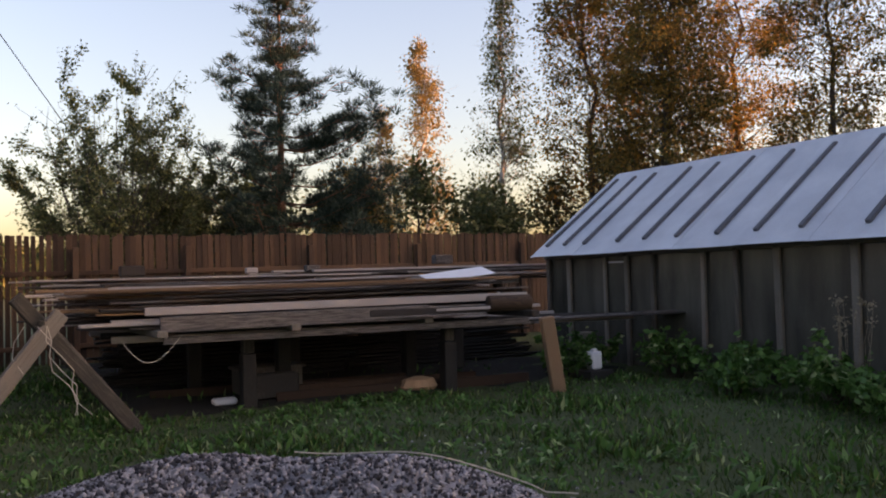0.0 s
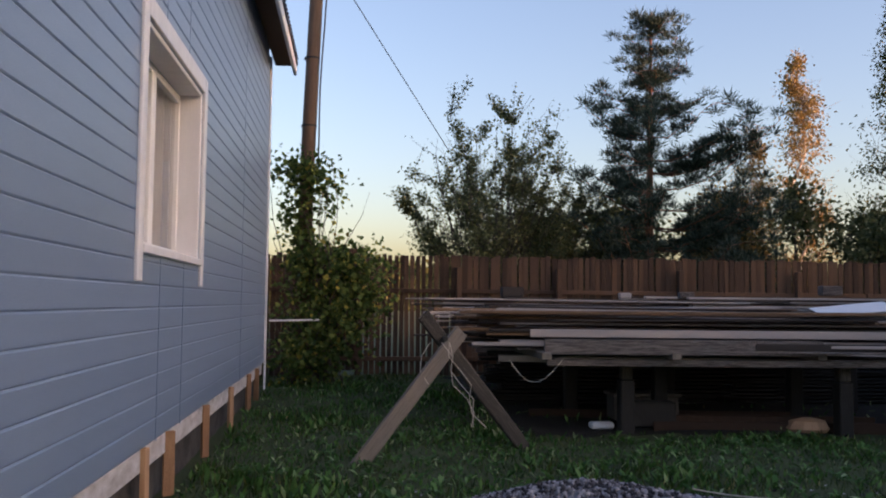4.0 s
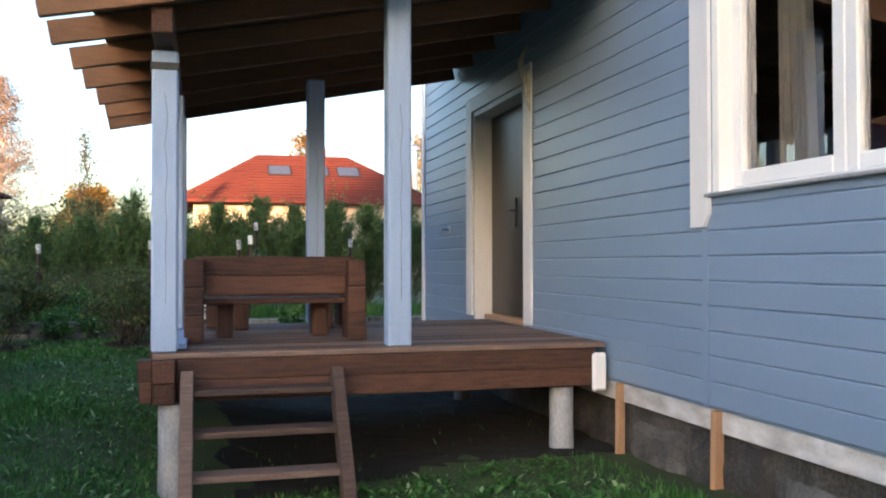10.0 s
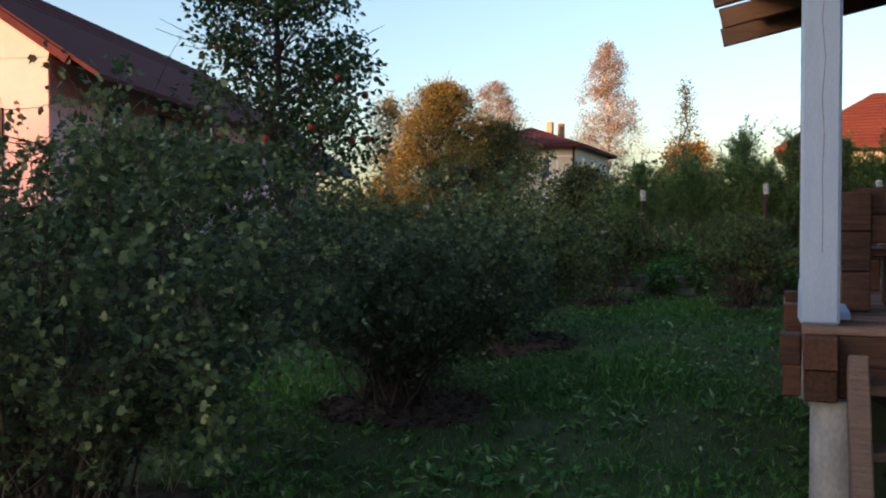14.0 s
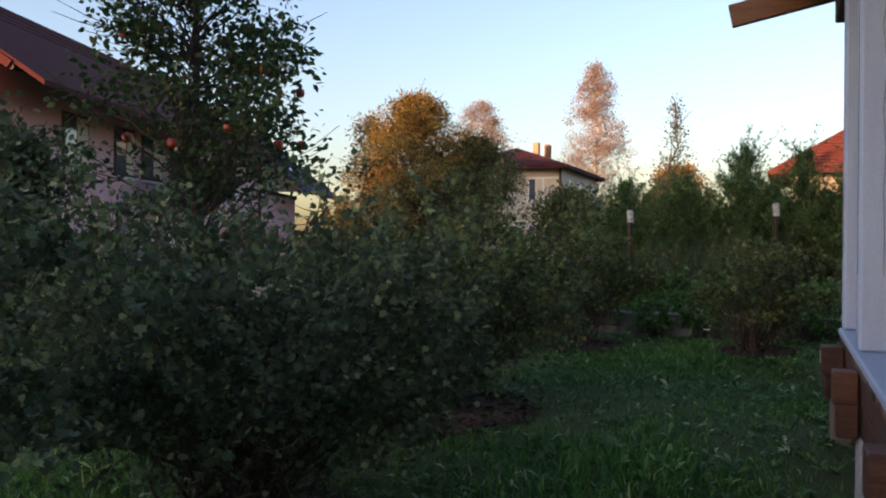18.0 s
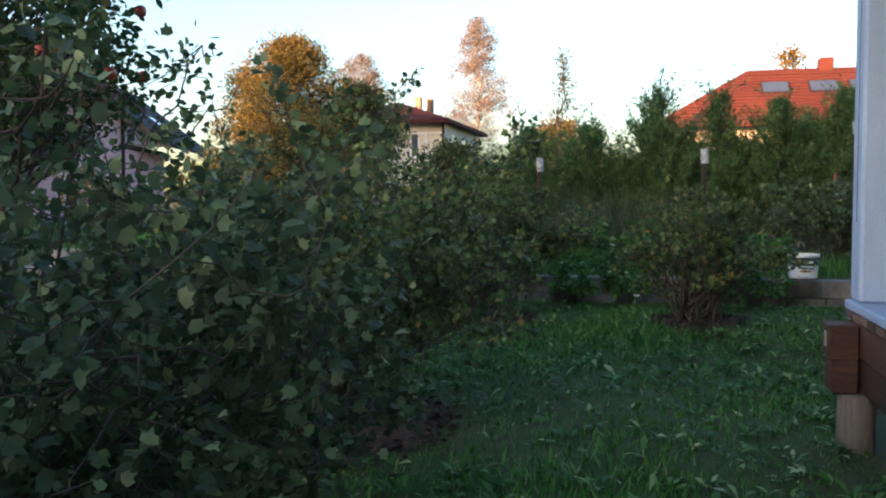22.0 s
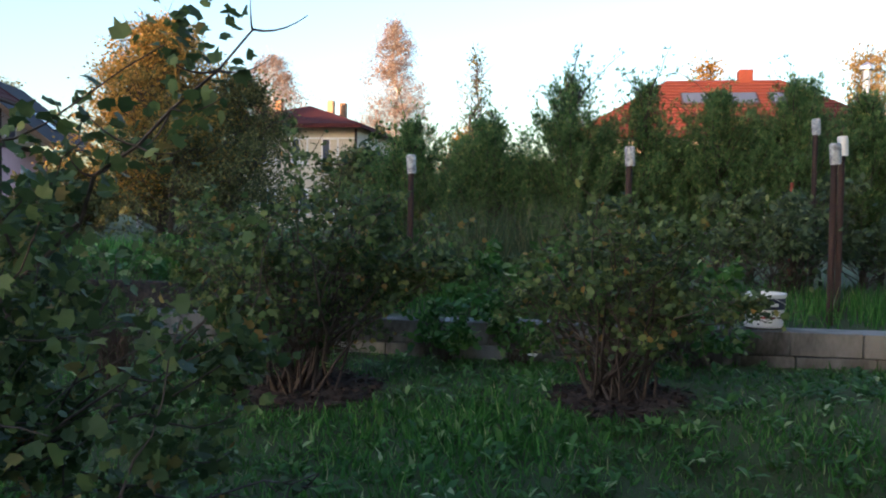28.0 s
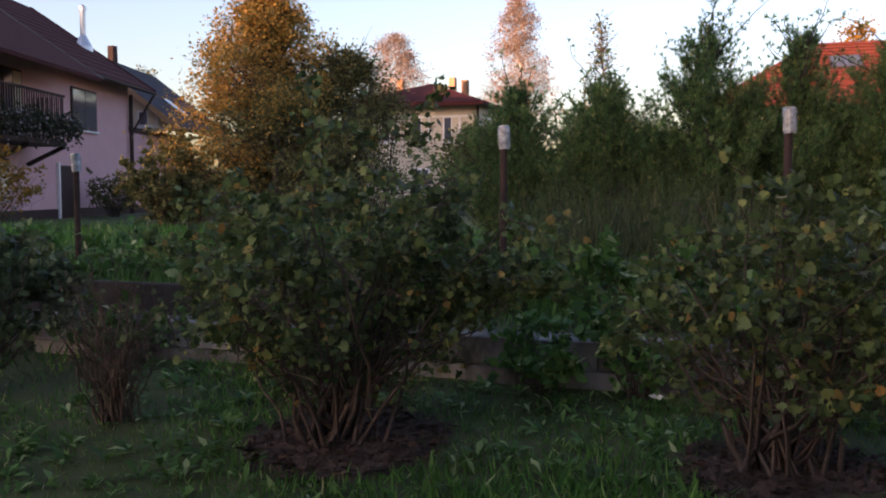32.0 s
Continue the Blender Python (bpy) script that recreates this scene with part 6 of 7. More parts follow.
# thuja hedge
def thuja(x, y, top, r, thin=0.0, n=26):
    """Ascending branches of uneven reach, each carrying flat sprays; the leader ends in bare wisps."""
    z = float(ground_z(x, y))
    h = top - z
    root = thing("thuja_tree", "feathery olive-green thuja tree in the hedge" + (" with a thin bare top" if thin else ""), "thuja", (x, y, z - 0.03), "thuja hedge")
    lines = [(np.array([(0, 0, 0), (0.01, 0, h * 0.5), (0, 0.01, h)]), 0.035, 0.003)]
    pos, way = [], []
    for _ in range(int(125 * h)):
        s = RNG.random() ** 1.05
        a = RNG.uniform(0, 2 * np.pi)
        reach = r * 1.7 * (1 - s) ** 0.9 * RNG.uniform(0.4, 1.1) * (1 + 0.16 * math.sin(3 * a + 5 * s + x))
        reach += 0.05 * RNG.random()
        foot = np.array([0, 0, h * s * 0.9])
        tip = foot + [reach * np.cos(a), reach * np.sin(a), 0.14 + 0.8 * reach + 0.10 * RNG.random()]
        tip[2] = min(tip[2], h * 1.0)
        pts = curve(foot, tip, n=5, wob=0.012, sag=0.12 * reach)
        lines.append((pts, 0.005, 0.0015))
        k = int((26 + 44 * reach / 0.4) * (0.35 if s > 1 - thin and RNG.random() < 0.7 else 1.0))
        t = RNG.uniform(0.3, 1.05, k)[:, None]
        d = (tip - foot)
        pos.append(foot + d * t + RNG.normal(scale=0.026, size=(k, 3)))
        way.append(unit(d) + RNG.normal(scale=0.34, size=(k, 3)) + [0, 0, 0.3])
    for _ in range(9 + int(40 * thin)):
        foot = np.array([RNG.normal() * 0.05, RNG.normal() * 0.05, h * RNG.uniform(0.72, 0.95)])
        tip = foot + [RNG.normal() * 0.15, RNG.normal() * 0.15, RNG.uniform(0.2, 0.42)]
        pts = curve(foot, tip, n=5, wob=0.014, sag=-0.03)
        lines.append((pts, 0.005, 0.002))
        pos.append(np.repeat(pts[2:], 4, 0) + RNG.normal(scale=0.018, size=(12, 3)))
        way.append(RNG.normal(size=(12, 3)) * 0.6 + [0, 0, 0.6])
    pos, way = np.concatenate(pos), np.concatenate(way)
    v, f = strewn(pos, way, RNG.uniform(0.04, 0.078, len(pos)), SPRAY, 0.0)
    link("foliage", mesh_of("foliage", v, f), THUJA, root)
    v, f = stems(lines, 4)
    link("branchwork", mesh_of("branches", v, f), TWIG, root)


for x, y, top, r, thin in ((-14.0, -4.45, 1.95, 0.46, 0.1), (-14.0, -3.74, 2.36, 0.48, 0.3), (-14.1, -3.08, 2.28, 0.42, 0.4), (-14.0, -2.48, 2.18, 0.5, 0.0), (-14.0, -1.83, 2.28, 0.5, 0.0), (-14.1, -1.25, 2.15, 0.5, 0.0), (-14.0, -0.65, 2.3, 0.45, 0.1), (-14.1, -0.05, 2.2, 0.45, 0.0), (-14.0, 0.6, 2.25, 0.45, 0.1), (-14.0, 1.3, 2.3, 0.5, 0.0), (-14.0, -5.15, 1.92, 0.42, 0.0), (-14.4, -4.1, 1.6, 0.45, 0.0), (-14.3, -3.4, 1.5, 0.45, 0), (-14.5, -2.1, 1.9, 0.5, 0), (-14.6, -0.95, 1.9, 0.5, 0), (-14.3, -2.85, 1.75, 0.45, 0), (-14.0, 2.1, 2.2, 0.5, 0), (-14.0, 2.9, 2.3, 0.5, 0)):
    thuja(x, y, top, r, thin)

tree("larch_tree", "slender half-bare pale green tree beyond the hedge", (-31.2, -6.6), 5.6, 1.15, 130, 34, 0.08, LEAF_ALDER, BARK, 0.05, 0.1, 2.0, 0.3, SIMPLE, hang=0.2, bare=0.35)

# flowers and small things in the grass
for x, y in ((-11.0, -4.62), (-10.7, -4.4), (-10.3, -3.86), (-10.6, -4.9)):
    z = float(ground_z(x, y))
    root = thing("white_flower", "small white flower on a thin stalk in the grass", "flower", (x, y, z), "white flowers")
    v, f = strewn(np.zeros((7, 3)) + [0, 0, 0.13], np.stack([np.cos(np.arange(7) * 0.9), np.sin(np.arange(7) * 0.9), 0.3 + 0 * np.arange(7)], -1), 0.028, SIMPLE)
    link("bloom", mesh_of("petals", v, f), PETAL, root)
    v, f = stems([(curve((0, 0, -0.01), (0.0, 0.0, 0.13), n=4), 0.002, 0.0015)], 4)
    link("stalk", mesh_of("stalk", v, f), GRASS, root)

# ---- trees behind the fence ----
bush("willow_tree", "airy olive-leaved many-stemmed willow behind the fence", (4.3, 16.2), 5.5, 2.1, 110, 44000, 0.07, LEAF_ALDER, BARK, SIMPLE, low=0.1, twigs=9, thick=0.022, category="tree")
bush("shrub_tree", "dense dark shrub behind the fence", (6.2, 17.0), 3.9, 1.5, 60, 13000, 0.085, LEAF_ALDER, BARK, SIMPLE, low=0.1, twigs=8, thick=0.02, category="tree")


def pine(at, h, r):
    z = float(ground_z(*at))
    root = thing("pine_tree", "dark green pine tree with tiered branches behind the fence", "pine", (*at, z - 0.05))
    v, f = stems([(np.array([(0, 0, 0), (0.05, 0, h * 0.5), (0.1, 0.02, h)]), 0.14, 0.02)], 9)
    link("trunk", mesh_of("trunk", v, f), PINE_BARK, root, smooth=True)
    limbs, pos, way = [], [], []
    for tier in np.linspace(0.10, 0.97, 19) + RNG.normal(scale=0.006, size=19):
        for b in range(5):
            a = RNG.uniform(0, 6.28)
            reach = r * float(np.interp(tier, [0, 0.3, 0.56, 0.66, 0.85, 1], [0.9, 1, 0.95, 0.52, 0.36, 0.04])) * RNG.uniform(0.45, 1.1) * (1 + 0.25 * math.cos(a) * (tier < 0.62)) + 0.06
            foot = np.array([0.1 * tier, 0, h * tier])
            tip = foot + [reach * np.cos(a), reach * np.sin(a), 0.30 * reach + RNG.uniform(-0.1, 0.2)]
            pts = curve(foot, tip, n=7, wob=0.03, sag=0.14 * reach)
            limbs.append((pts, 0.03 * (1 - tier) + 0.008, 0.005))
            for t in np.linspace(0.3, 1.0, max(3, int(reach * 7))):
                mid = np.array([np.interp(t, np.linspace(0, 1, 7), pts[:, k]) for k in range(3)])
                c = mid + RNG.normal(scale=0.20 * (0.3 + t), size=3) * [1, 1, 0.25] + [0, 0, 0.06]
                n = 80
                d = RNG.normal(size=(n, 3)) * [1, 1, 0.6]
                pos.append(c + d * 0.075)
                way.append(d + [0, 0, 1.1])
                limbs.append((np.array([mid, (mid + c) / 2, c]), 0.008, 0.003))
    pos, way = np.concatenate(pos), np.concatenate(way)
    v, f = strewn(pos, way, RNG.uniform(0.09, 0.17, len(pos)), NEEDLE, 0.0, 2.4)
    link("crown", mesh_of("crown", v, f), NEEDLES, root)
    v, f = stems(limbs, 4)
    link("branchwork", mesh_of("limbs", v, f), PINE_BARK, root)


pine((7.75, 16.3), 7.95, 2.3)
tree("birch_tree", "yellowing birch tree catching the evening sun", (16.0, 25.0), 10.0, 1.35, 150, 60, 0.11, LEAF_BIRCH, BIRCH_BARK, 0.09, 0.25, 2.0, 0.36, SIMPLE, hang=0.9)
tree("birch_tree", "tall slim green birch tree", (16.1, 20.0), 11.0, 1.5, 170, 60, 0.10, LEAF_ALDER, BIRCH_BARK, 0.1, 0.12, 2.0, 0.36, SIMPLE, hang=0.8)
tree("birch_tree", "small yellow birch behind the pine", (13.6, 23.5), 7.0, 1.1, 90, 55, 0.11, LEAF_BIRCH, BIRCH_BARK, 0.08, 0.3, 1.6, 0.36, SIMPLE, hang=0.7)
for x, y, h, r, mt, lab in ((17.4, 14.2, 10.5, 2.0, LEAF_TURNING, "tall olive tree turning orange at the top"), (17.2, 17.2, 11.8, 2.2, LEAF_TURNING, "tall olive tree turning orange at the top"), (18.2, 15.0, 11.8, 2.7, LEAF_AUTUMN, "tall orange-leaved tree in the evening sun"), (21.0, 12.0, 10.5, 2.6, LEAF_TURNING, "tall olive tree turning orange at the top"), (24.0, 10.0, 9.5, 2.4, LEAF_AUTUMN, "tall orange-leaved tree in the evening sun"), (22.5, 16.5, 12.0, 2.6, LEAF_AUTUMN, "tall orange-leaved tree in the evening sun"), (27.0, 7.5, 9.5, 2.5, LEAF_AUTUMN, "tall orange-leaved tree in the evening sun")):
    tree("dense_tree", lab, (x, y), h, r, 210, 150, 0.10, mt, BARK, 0.12, 0.10, 0.9, 0.46, SIMPLE, hang=0.45, group="trees behind the greenhouse", bare=0.1)
for x, y, h, r, mt in ((10.6, 18.5, 3.6, 1.5, LEAF_ALDER), (12.6, 19.0, 4.4, 1.6, LEAF_ALDER), (14.2, 18.2, 3.8, 1.4, LEAF_ALDER), (11.6, 21.5, 4.6, 1.6, LEAF_AUTUMN), (8.6, 20.0, 3.8, 1.5, LEAF_ALDER), (16.6, 18.0, 4.0, 1.5, LEAF_WOOD), (0.6, 19.0, 2.6, 1.0, LEAF_AUTUMN), (7.4, 18.0, 3.4, 1.5, LEAF_ALDER), (9.8, 17.2, 3.6, 1.3, LEAF_WOOD), (5.6, 17.8, 3.4, 1.4, LEAF_ALDER), (18.5, 17.0, 4.6, 1.8, LEAF_WOOD), (13.4, 16.6, 3.2, 1.3, LEAF_ALDER)):
    tree("shrub_tree", "rounded olive shrub behind the fence", (x, y), h, r, 50, 100, 0.135, mt, BARK, 0.07, 0.05, 0.8, 0.55, SIMPLE, group="shrubs behind the fence")


# ---- neighbouring houses ----
def local(origin, yaw):
    return Matrix.Translation(origin) @ Matrix.Rotation(radians(yaw), 4, "Z")


def sheet_roof(root, corners, ridge, thick, mat, name="roof"):
    """A hipped or gabled roof: four eave corners (counter-clockwise) and two ridge ends."""
    v = [Vector(c) for c in corners] + [Vector(c) for c in ridge]
    low = [p - Vector((0, 0, thick)) for p in v]
    f = [(0, 1, 5, 4), (1, 2, 5), (2, 3, 4, 5), (3, 0, 4)]
    n = len(v)
    faces = f + [tuple(i + n for i in q)[::-1] for q in f] + [(i, (i + 1) % 4, (i + 1) % 4 + n, i + n)[::-1] for i in range(4)]
    return Shape().add(v + low, faces).part(name, mat, root)


def far_window(root, m, u, z, w, h, light=False, frame_mat=WHITE):
    """A window on a far wall whose outer face is the plane y = 0 of m."""
    win = Shape().box(u - w / 2, u + w / 2, -0.05, 0.04, z, z + h, 0.01, m).part("window", frame_mat, root)
    Shape().box(u - w / 2 + 0.08, u - 0.03, -0.07, -0.052, z + 0.08, z + h - 0.08, 0.004, m).part("pane", FAR_PANE, win)
    # The cream right pane stands in for lit curtains and bright reflections.
    Shape().box(u + 0.03, u + w / 2 - 0.08, -0.07, -0.052, z + 0.08, z + h - 0.08, 0.004, m).part("pane", CLOTH if light else FAR_PANE, win)
    Shape().box(u - w / 2 - 0.05, u + w / 2 + 0.05, -0.12, 0.02, z - 0.07, z - 0.005, 0.01, m).part("sill", WHITE, win)


# red-roofed house
red = thing("red_roof_house", "low beige house with a big red tiled hip roof", "house", (-0.72, -0.54, 0.15))
red.scale = (0.86, 0.86, 0.86)
Shape().box(-52.0, -43.9, -3.0, 8.6, 0.2, 4.35, 0.02).part("wall", BEIGE, red)
red_roof = sheet_roof(red, [(-43.0, -4.0, 4.45), (-43.0, 9.6, 4.45), (-53.0, 9.6, 4.45), (-53.0, -4.0, 4.45)], [(-47.4, 0.3, 7.25), (-47.4, 5.2, 7.25)], 0.12, RED_TILES)
up = (Vector((-47.4, 0, 7.25)) - Vector((-43.0, 0, 4.45))).normalized()
for k in range(1, 17):
    s = k / 17
    p = Vector((-43.0, 0, 4.45)).lerp(Vector((-47.4, 0, 7.25)), s)
    y0, y1 = -4.0 + 4.3 * s, 9.6 - 4.4 * s
    Shape().beam((p.x, y0 + 0.05, p.z + 0.02), (p.x, y1 - 0.05, p.z + 0.02), 0.05, 0.04, 0.01).part("tile_course", RED_TILES, red_roof)
for y in (1.35, 3.35, 5.0):
    c = Vector((-43.0, y, 4.45)) + up * 3.2
    m = Matrix.Translation(c) @ Matrix(((0, up.x, -up.z, 0), (1, 0, 0, 0), (0, up.z, up.x * -1, 0), (0, 0, 0, 1)))
    sky_w = Shape().box(-0.62, 0.62, -0.55, 0.55, 0.02, 0.12, 0.02, m).part("skylight", BROWN, red_roof)
    Shape().box(-0.54, 0.54, -0.47, 0.47, 0.122, 0.135, 0.004, m).part("pane", FAR_PANE, sky_w)
Shape().box(-47.9, -47.2, 3.4, 4.0, 6.8, 7.7, 0.03).part("chimney", RED_TILES, red)
for y in (-1.4, 1.2, 4.4, 6.8):
    far_window(red, Matrix.Translation((-43.9, y, 0)) @ Matrix.Rotation(radians(90), 4, "Z"), 0, 2.2, 1.1, 1.3)
vent = thing("roof_vent_mast", "slender pale metal flue mast beyond the red roof", "flue", (-45.4, 8.2, 0))
vent.scale = (0.86, 0.86, 0.86)
Shape().tube([(0, 0, 0), (0, 0, 8.6)], 0.16, 10).part("pipe", METAL, vent)
Shape().lathe([(0.001, 8.95), (0.34, 8.7), (0.34, 8.55), (0.16, 8.5)], 12).part("cap", METAL, vent)

# beige house
beige = thing("beige_house", "two-storey beige rendered house with a wine-red hip roof", "house", (0, 0, 0))
Shape().box(-62.0, -52.6, -22.4, -15.4, 0.2, 5.75, 0.03).part("wall", BEIGE, beige)
sheet_roof(beige, [(-51.6, -23.4, 5.8), (-51.6, -14.9, 5.8), (-63.0, -14.9, 5.8), (-63.0, -23.4, 5.8)], [(-55.4, -18.9, 7.2), (-59.2, -18.9, 7.2)], 0.22, WINE_ROOF)
for c in ((-55.0, -20.6), (-56.4, -17.2), (-55.2, -17.6)):
    Shape().box(c[0] - 0.22, c[0] + 0.22, c[1] - 0.18, c[1] + 0.18, 6.3, 7.45, 0.03).part("chimney", STUD, beige)
Shape().tube([(-52.52, -15.45, 0.2), (-52.52, -15.45, 5.6)], 0.07, 8).part("downpipe", BROWN, beige)
face = Matrix.Translation((-52.6, 0, 0)) @ Matrix.Rotation(radians(90), 4, "Z")
for y in (-16.9, -18.6, -20.4):
    far_window(beige, face, y, 3.75, 0.95, 1.35, True)
    far_window(beige, face, y, 1.0, 0.95, 1.35)
side = Matrix.Translation((0, -15.4, 0)) @ Matrix.Rotation(radians(180), 4, "Z")
for x in (-54.6, -57.4):
    far_window(beige, side, -x, 3.75, 0.9, 1.35)
Shape().box(-52.62, -52.56, -22.4, -15.4, 5.05, 5.15, 0.01).part("string_course", WHITE, beige)

# pink house: its long wall faces the garden
PINK_C = Vector((-37.9, -26.2, 0.0))
yaw = math.degrees(math.atan2(2.7, 9.5))
pm = local(PINK_C, yaw)
pink = thing("pink_house", "two-storey pink rendered house with a wine-red roof and a flower balcony", "house", (0, 0, 0))


def P(x, y, z):
    return pm @ Vector((x, y, z))


LEN, RIDGE_Y, RIDGE_H, EAVE_H = 20.4, -4.1, 8.42, 5.06
RISE = (RIDGE_H - EAVE_H) / (0.9 - RIDGE_Y)
Shape().box(0, LEN, -8.2, 0, 0.1, EAVE_H + 0.3, 0.03, pm).part("wall", PINK, pink)
Shape().box(-0.02, LEN + 0.02, -0.01, 0.03, 0.0, 0.55, 0.01, pm).part("plinth", BROWN, pink)
top = EAVE_H + 0.9 * RISE
for x0 in (0.0, LEN - 0.3):
    v = [P(x0 + dx, y, z) for dx in (0, 0.3) for y, z in ((0, EAVE_H + 0.3), (0, top - 0.05), (RIDGE_Y, RIDGE_H - 0.05), (-8.2, top - 0.05), (-8.2, EAVE_H + 0.3))]
    Shape().add(v, [(0, 1, 2, 3, 4), (9, 8, 7, 6, 5), (0, 5, 6, 1), (1, 6, 7, 2), (2, 7, 8, 3), (3, 8, 9, 4)]).part("gable", PINK, pink)


def slope(x0, x1, y0, z0, y1, z1, thick, name, mat=WINE_ROOF):
    v = [P(x0, y0, z0), P(x1, y0, z0), P(x1, y1, z1), P(x0, y1, z1)]
    v += [p + Vector((0, 0, thick)) for p in v]
    return Shape().add(v, [(0, 3, 2, 1), (4, 5, 6, 7), (0, 1, 5, 4), (1, 2, 6, 5), (2, 3, 7, 6), (3, 0, 4, 7)]).part(name, mat, pink)


near_slope = slope(-0.4, LEN + 0.8, 0.9, EAVE_H, RIDGE_Y, RIDGE_H, 0.16, "roof")
slope(-0.4, LEN + 0.8, -9.1, EAVE_H, RIDGE_Y, RIDGE_H, 0.16, "roof")
low_part = slope(6.9, LEN + 0.8, 1.75, EAVE_H - 0.85 * RISE + 0.17, -1.9, EAVE_H + 2.8 * RISE + 0.17, 0.12, "balcony_roof")
Shape().beam(P(6.88, 1.78, EAVE_H - 0.85 * RISE + 0.28), P(6.88, -1.9, EAVE_H + 2.8 * RISE + 0.30), 0.06, 0.05, 0.008).part("verge_trim", OLD_X, low_part)
Shape().beam(P(LEN + 0.82, 0.95, EAVE_H + 0.06), P(LEN + 0.82, RIDGE_Y, RIDGE_H + 0.1), 0.06, 0.2, 0.008).part("verge_trim", WINE_ROOF, near_slope)
Shape().beam(P(-0.42, 0.95, EAVE_H + 0.06), P(-0.42, RIDGE_Y, RIDGE_H + 0.1), 0.06, 0.2, 0.008).part("verge_trim", WINE_ROOF, near_slope)
Shape().tube([P(-0.4, 0.96, EAVE_H + 0.02), P(LEN + 0.8, 0.96, EAVE_H + 0.02)], 0.07, 8).part("gutter", BROWN, near_slope)
for k in range(1, 12):
    s = k / 12
    y, z = 0.9 + (RIDGE_Y - 0.9) * s, EAVE_H + (RIDGE_H - EAVE_H) * s + 0.168
    Shape().beam(P(-0.4, y, z), P(LEN + 0.8, y, z), 0.03, 0.03, 0.008).part("tile_course", WINE_ROOF, near_slope)
flip = pm @ Matrix.Rotation(radians(180), 4, "Z")
for u, z, w, h in ((4.3, 3.29, 2.1, 1.45), (9.4, 2.9, 1.2, 1.9), (11.6, 3.2, 1.6, 1.5), (13.6, 3.2, 1.4, 1.5), (16.6, 3.2, 1.4, 1.5), (10.4, 0.9, 1.4, 1.2), (13.4, 0.9, 1.4, 1.5)):
    far_window(pink, flip, -u, z, w, h, u > 9, BROWN)
pink_end = pm @ Matrix.Translation((LEN, 0, 0)) @ Matrix.Rotation(radians(90), 4, "Z")
for u, z in ((-1.9, 2.7), (-5.4, 2.7), (-4.1, 5.9), (-1.9, 0.7), (-5.4, 0.7)):
    far_window(pink, pink_end, u, z, 1.3, 1.4, False, BROWN)
pd = Shape().box(5.35, 6.45, -0.02, 0.08, 0.0, 2.0, 0.02, pm).part("door", BROWN, pink)
for u in (5.24, 6.46):
    Shape().box(u, u + 0.1, -0.02, 0.10, 0.0, 2.1, 0.01, pm).part("frame", WHITE, pd)
Shape().tube([P(0.05, 0.12, 0.1), P(0.05, 0.12, 5.0)], 0.08, 8).part("downpipe", BROWN, pink)
Shape().tube([P(0.05, 0.12, 3.4), P(-0.35, 0.6, 4.5), P(-0.4, 0.9, 5.0)], 0.05, 6).part("downpipe", BROWN, pink)
balc = Shape().box(8.5, 13.1, 0.02, 1.25, 2.50, 2.66, 0.02, pm).part("balcony", BROWN, pink)
for k in range(32):
    u = 8.6 + k * 0.14
    Shape().box(u, u + 0.035, 1.18, 1.21, 2.66, 4.0, 0.004, pm).part("baluster", BROWN, balc)
for z in (4.0, 3.2):
    Shape().box(8.5, 13.1, 1.16, 1.23, z, z + 0.07, 0.008, pm).part("rail", BROWN, balc)
for k in range(8):
    Shape().box(8.5, 8.54, 0.1 + 0.14 * k, 0.14 + 0.14 * k, 2.66, 4.0, 0.004, pm).part("baluster", BROWN, balc)
for u in (8.6, 10.8, 13.0):
    Shape().beam(P(u, 1.2, 2.50), P(u, 0.05, 1.95), 0.12, 0.12, 0.01).part("bracket", BROWN, balc)
FL = Vector((0.6, -1.5))
fz = EAVE_H + (0.9 + 1.5) * RISE
flue = Shape().lathe([(0.36, -0.2), (0.34, 0.0), (0.11, 0.45), (0.11, 1.4), (0.15, 1.4), (0.15, 1.55), (0.001, 1.65)], 14, Matrix.Translation(P(FL.x, FL.y, fz + 0.15))).part("steel_flue", METAL, pink)
boxes = thing("flower_boxes", "balcony flower boxes full of pale trailing flowers", "flower box", P(10.4, 1.36, 3.05))
n = 2600
pos = RNG.normal(size=(n, 3)) * [0.13, 0.13, 0.20]
t = RNG.uniform(-2.4, 2.4, n)
d = (pm.to_3x3() @ Vector((1, 0, 0)))
pos = pos + np.outer(t, np.array(d))
v, f = strewn(pos, RNG.normal(size=(n, 3)), 0.12, SIMPLE)
link("bloom", mesh_of("flowers", v, f), FAR_FLOWERS, boxes)

# annexe with a dark roof behind the pink house
annex = thing("dark_roof_annexe", "annexe with a dark sheet roof and a sunlit gable", "house", (0, 0, 0))
Shape().box(-7.0, -0.03, -6.0, -0.1, 0.1, 3.55, 0.03, pm).part("wall", PINK, annex)
Shape().box(-7.1, -0.03, -6.1, -0.02, 3.552, 3.75, 0.02, pm).part("parapet", BROWN, annex)
Shape().box(-7.02, -0.03, -0.105, -0.06, 0.0, 0.5, 0.01, pm).part("plinth", BROWN, annex)
ad = Shape().box(-3.6, -2.5, -0.12, -0.02, 0.05, 2.0, 0.02, pm).part("door", BROWN, annex)
Shape().box(-3.72, -3.61, -0.12, 0.0, 0.05, 2.1, 0.01, pm).part("frame", WHITE, ad)
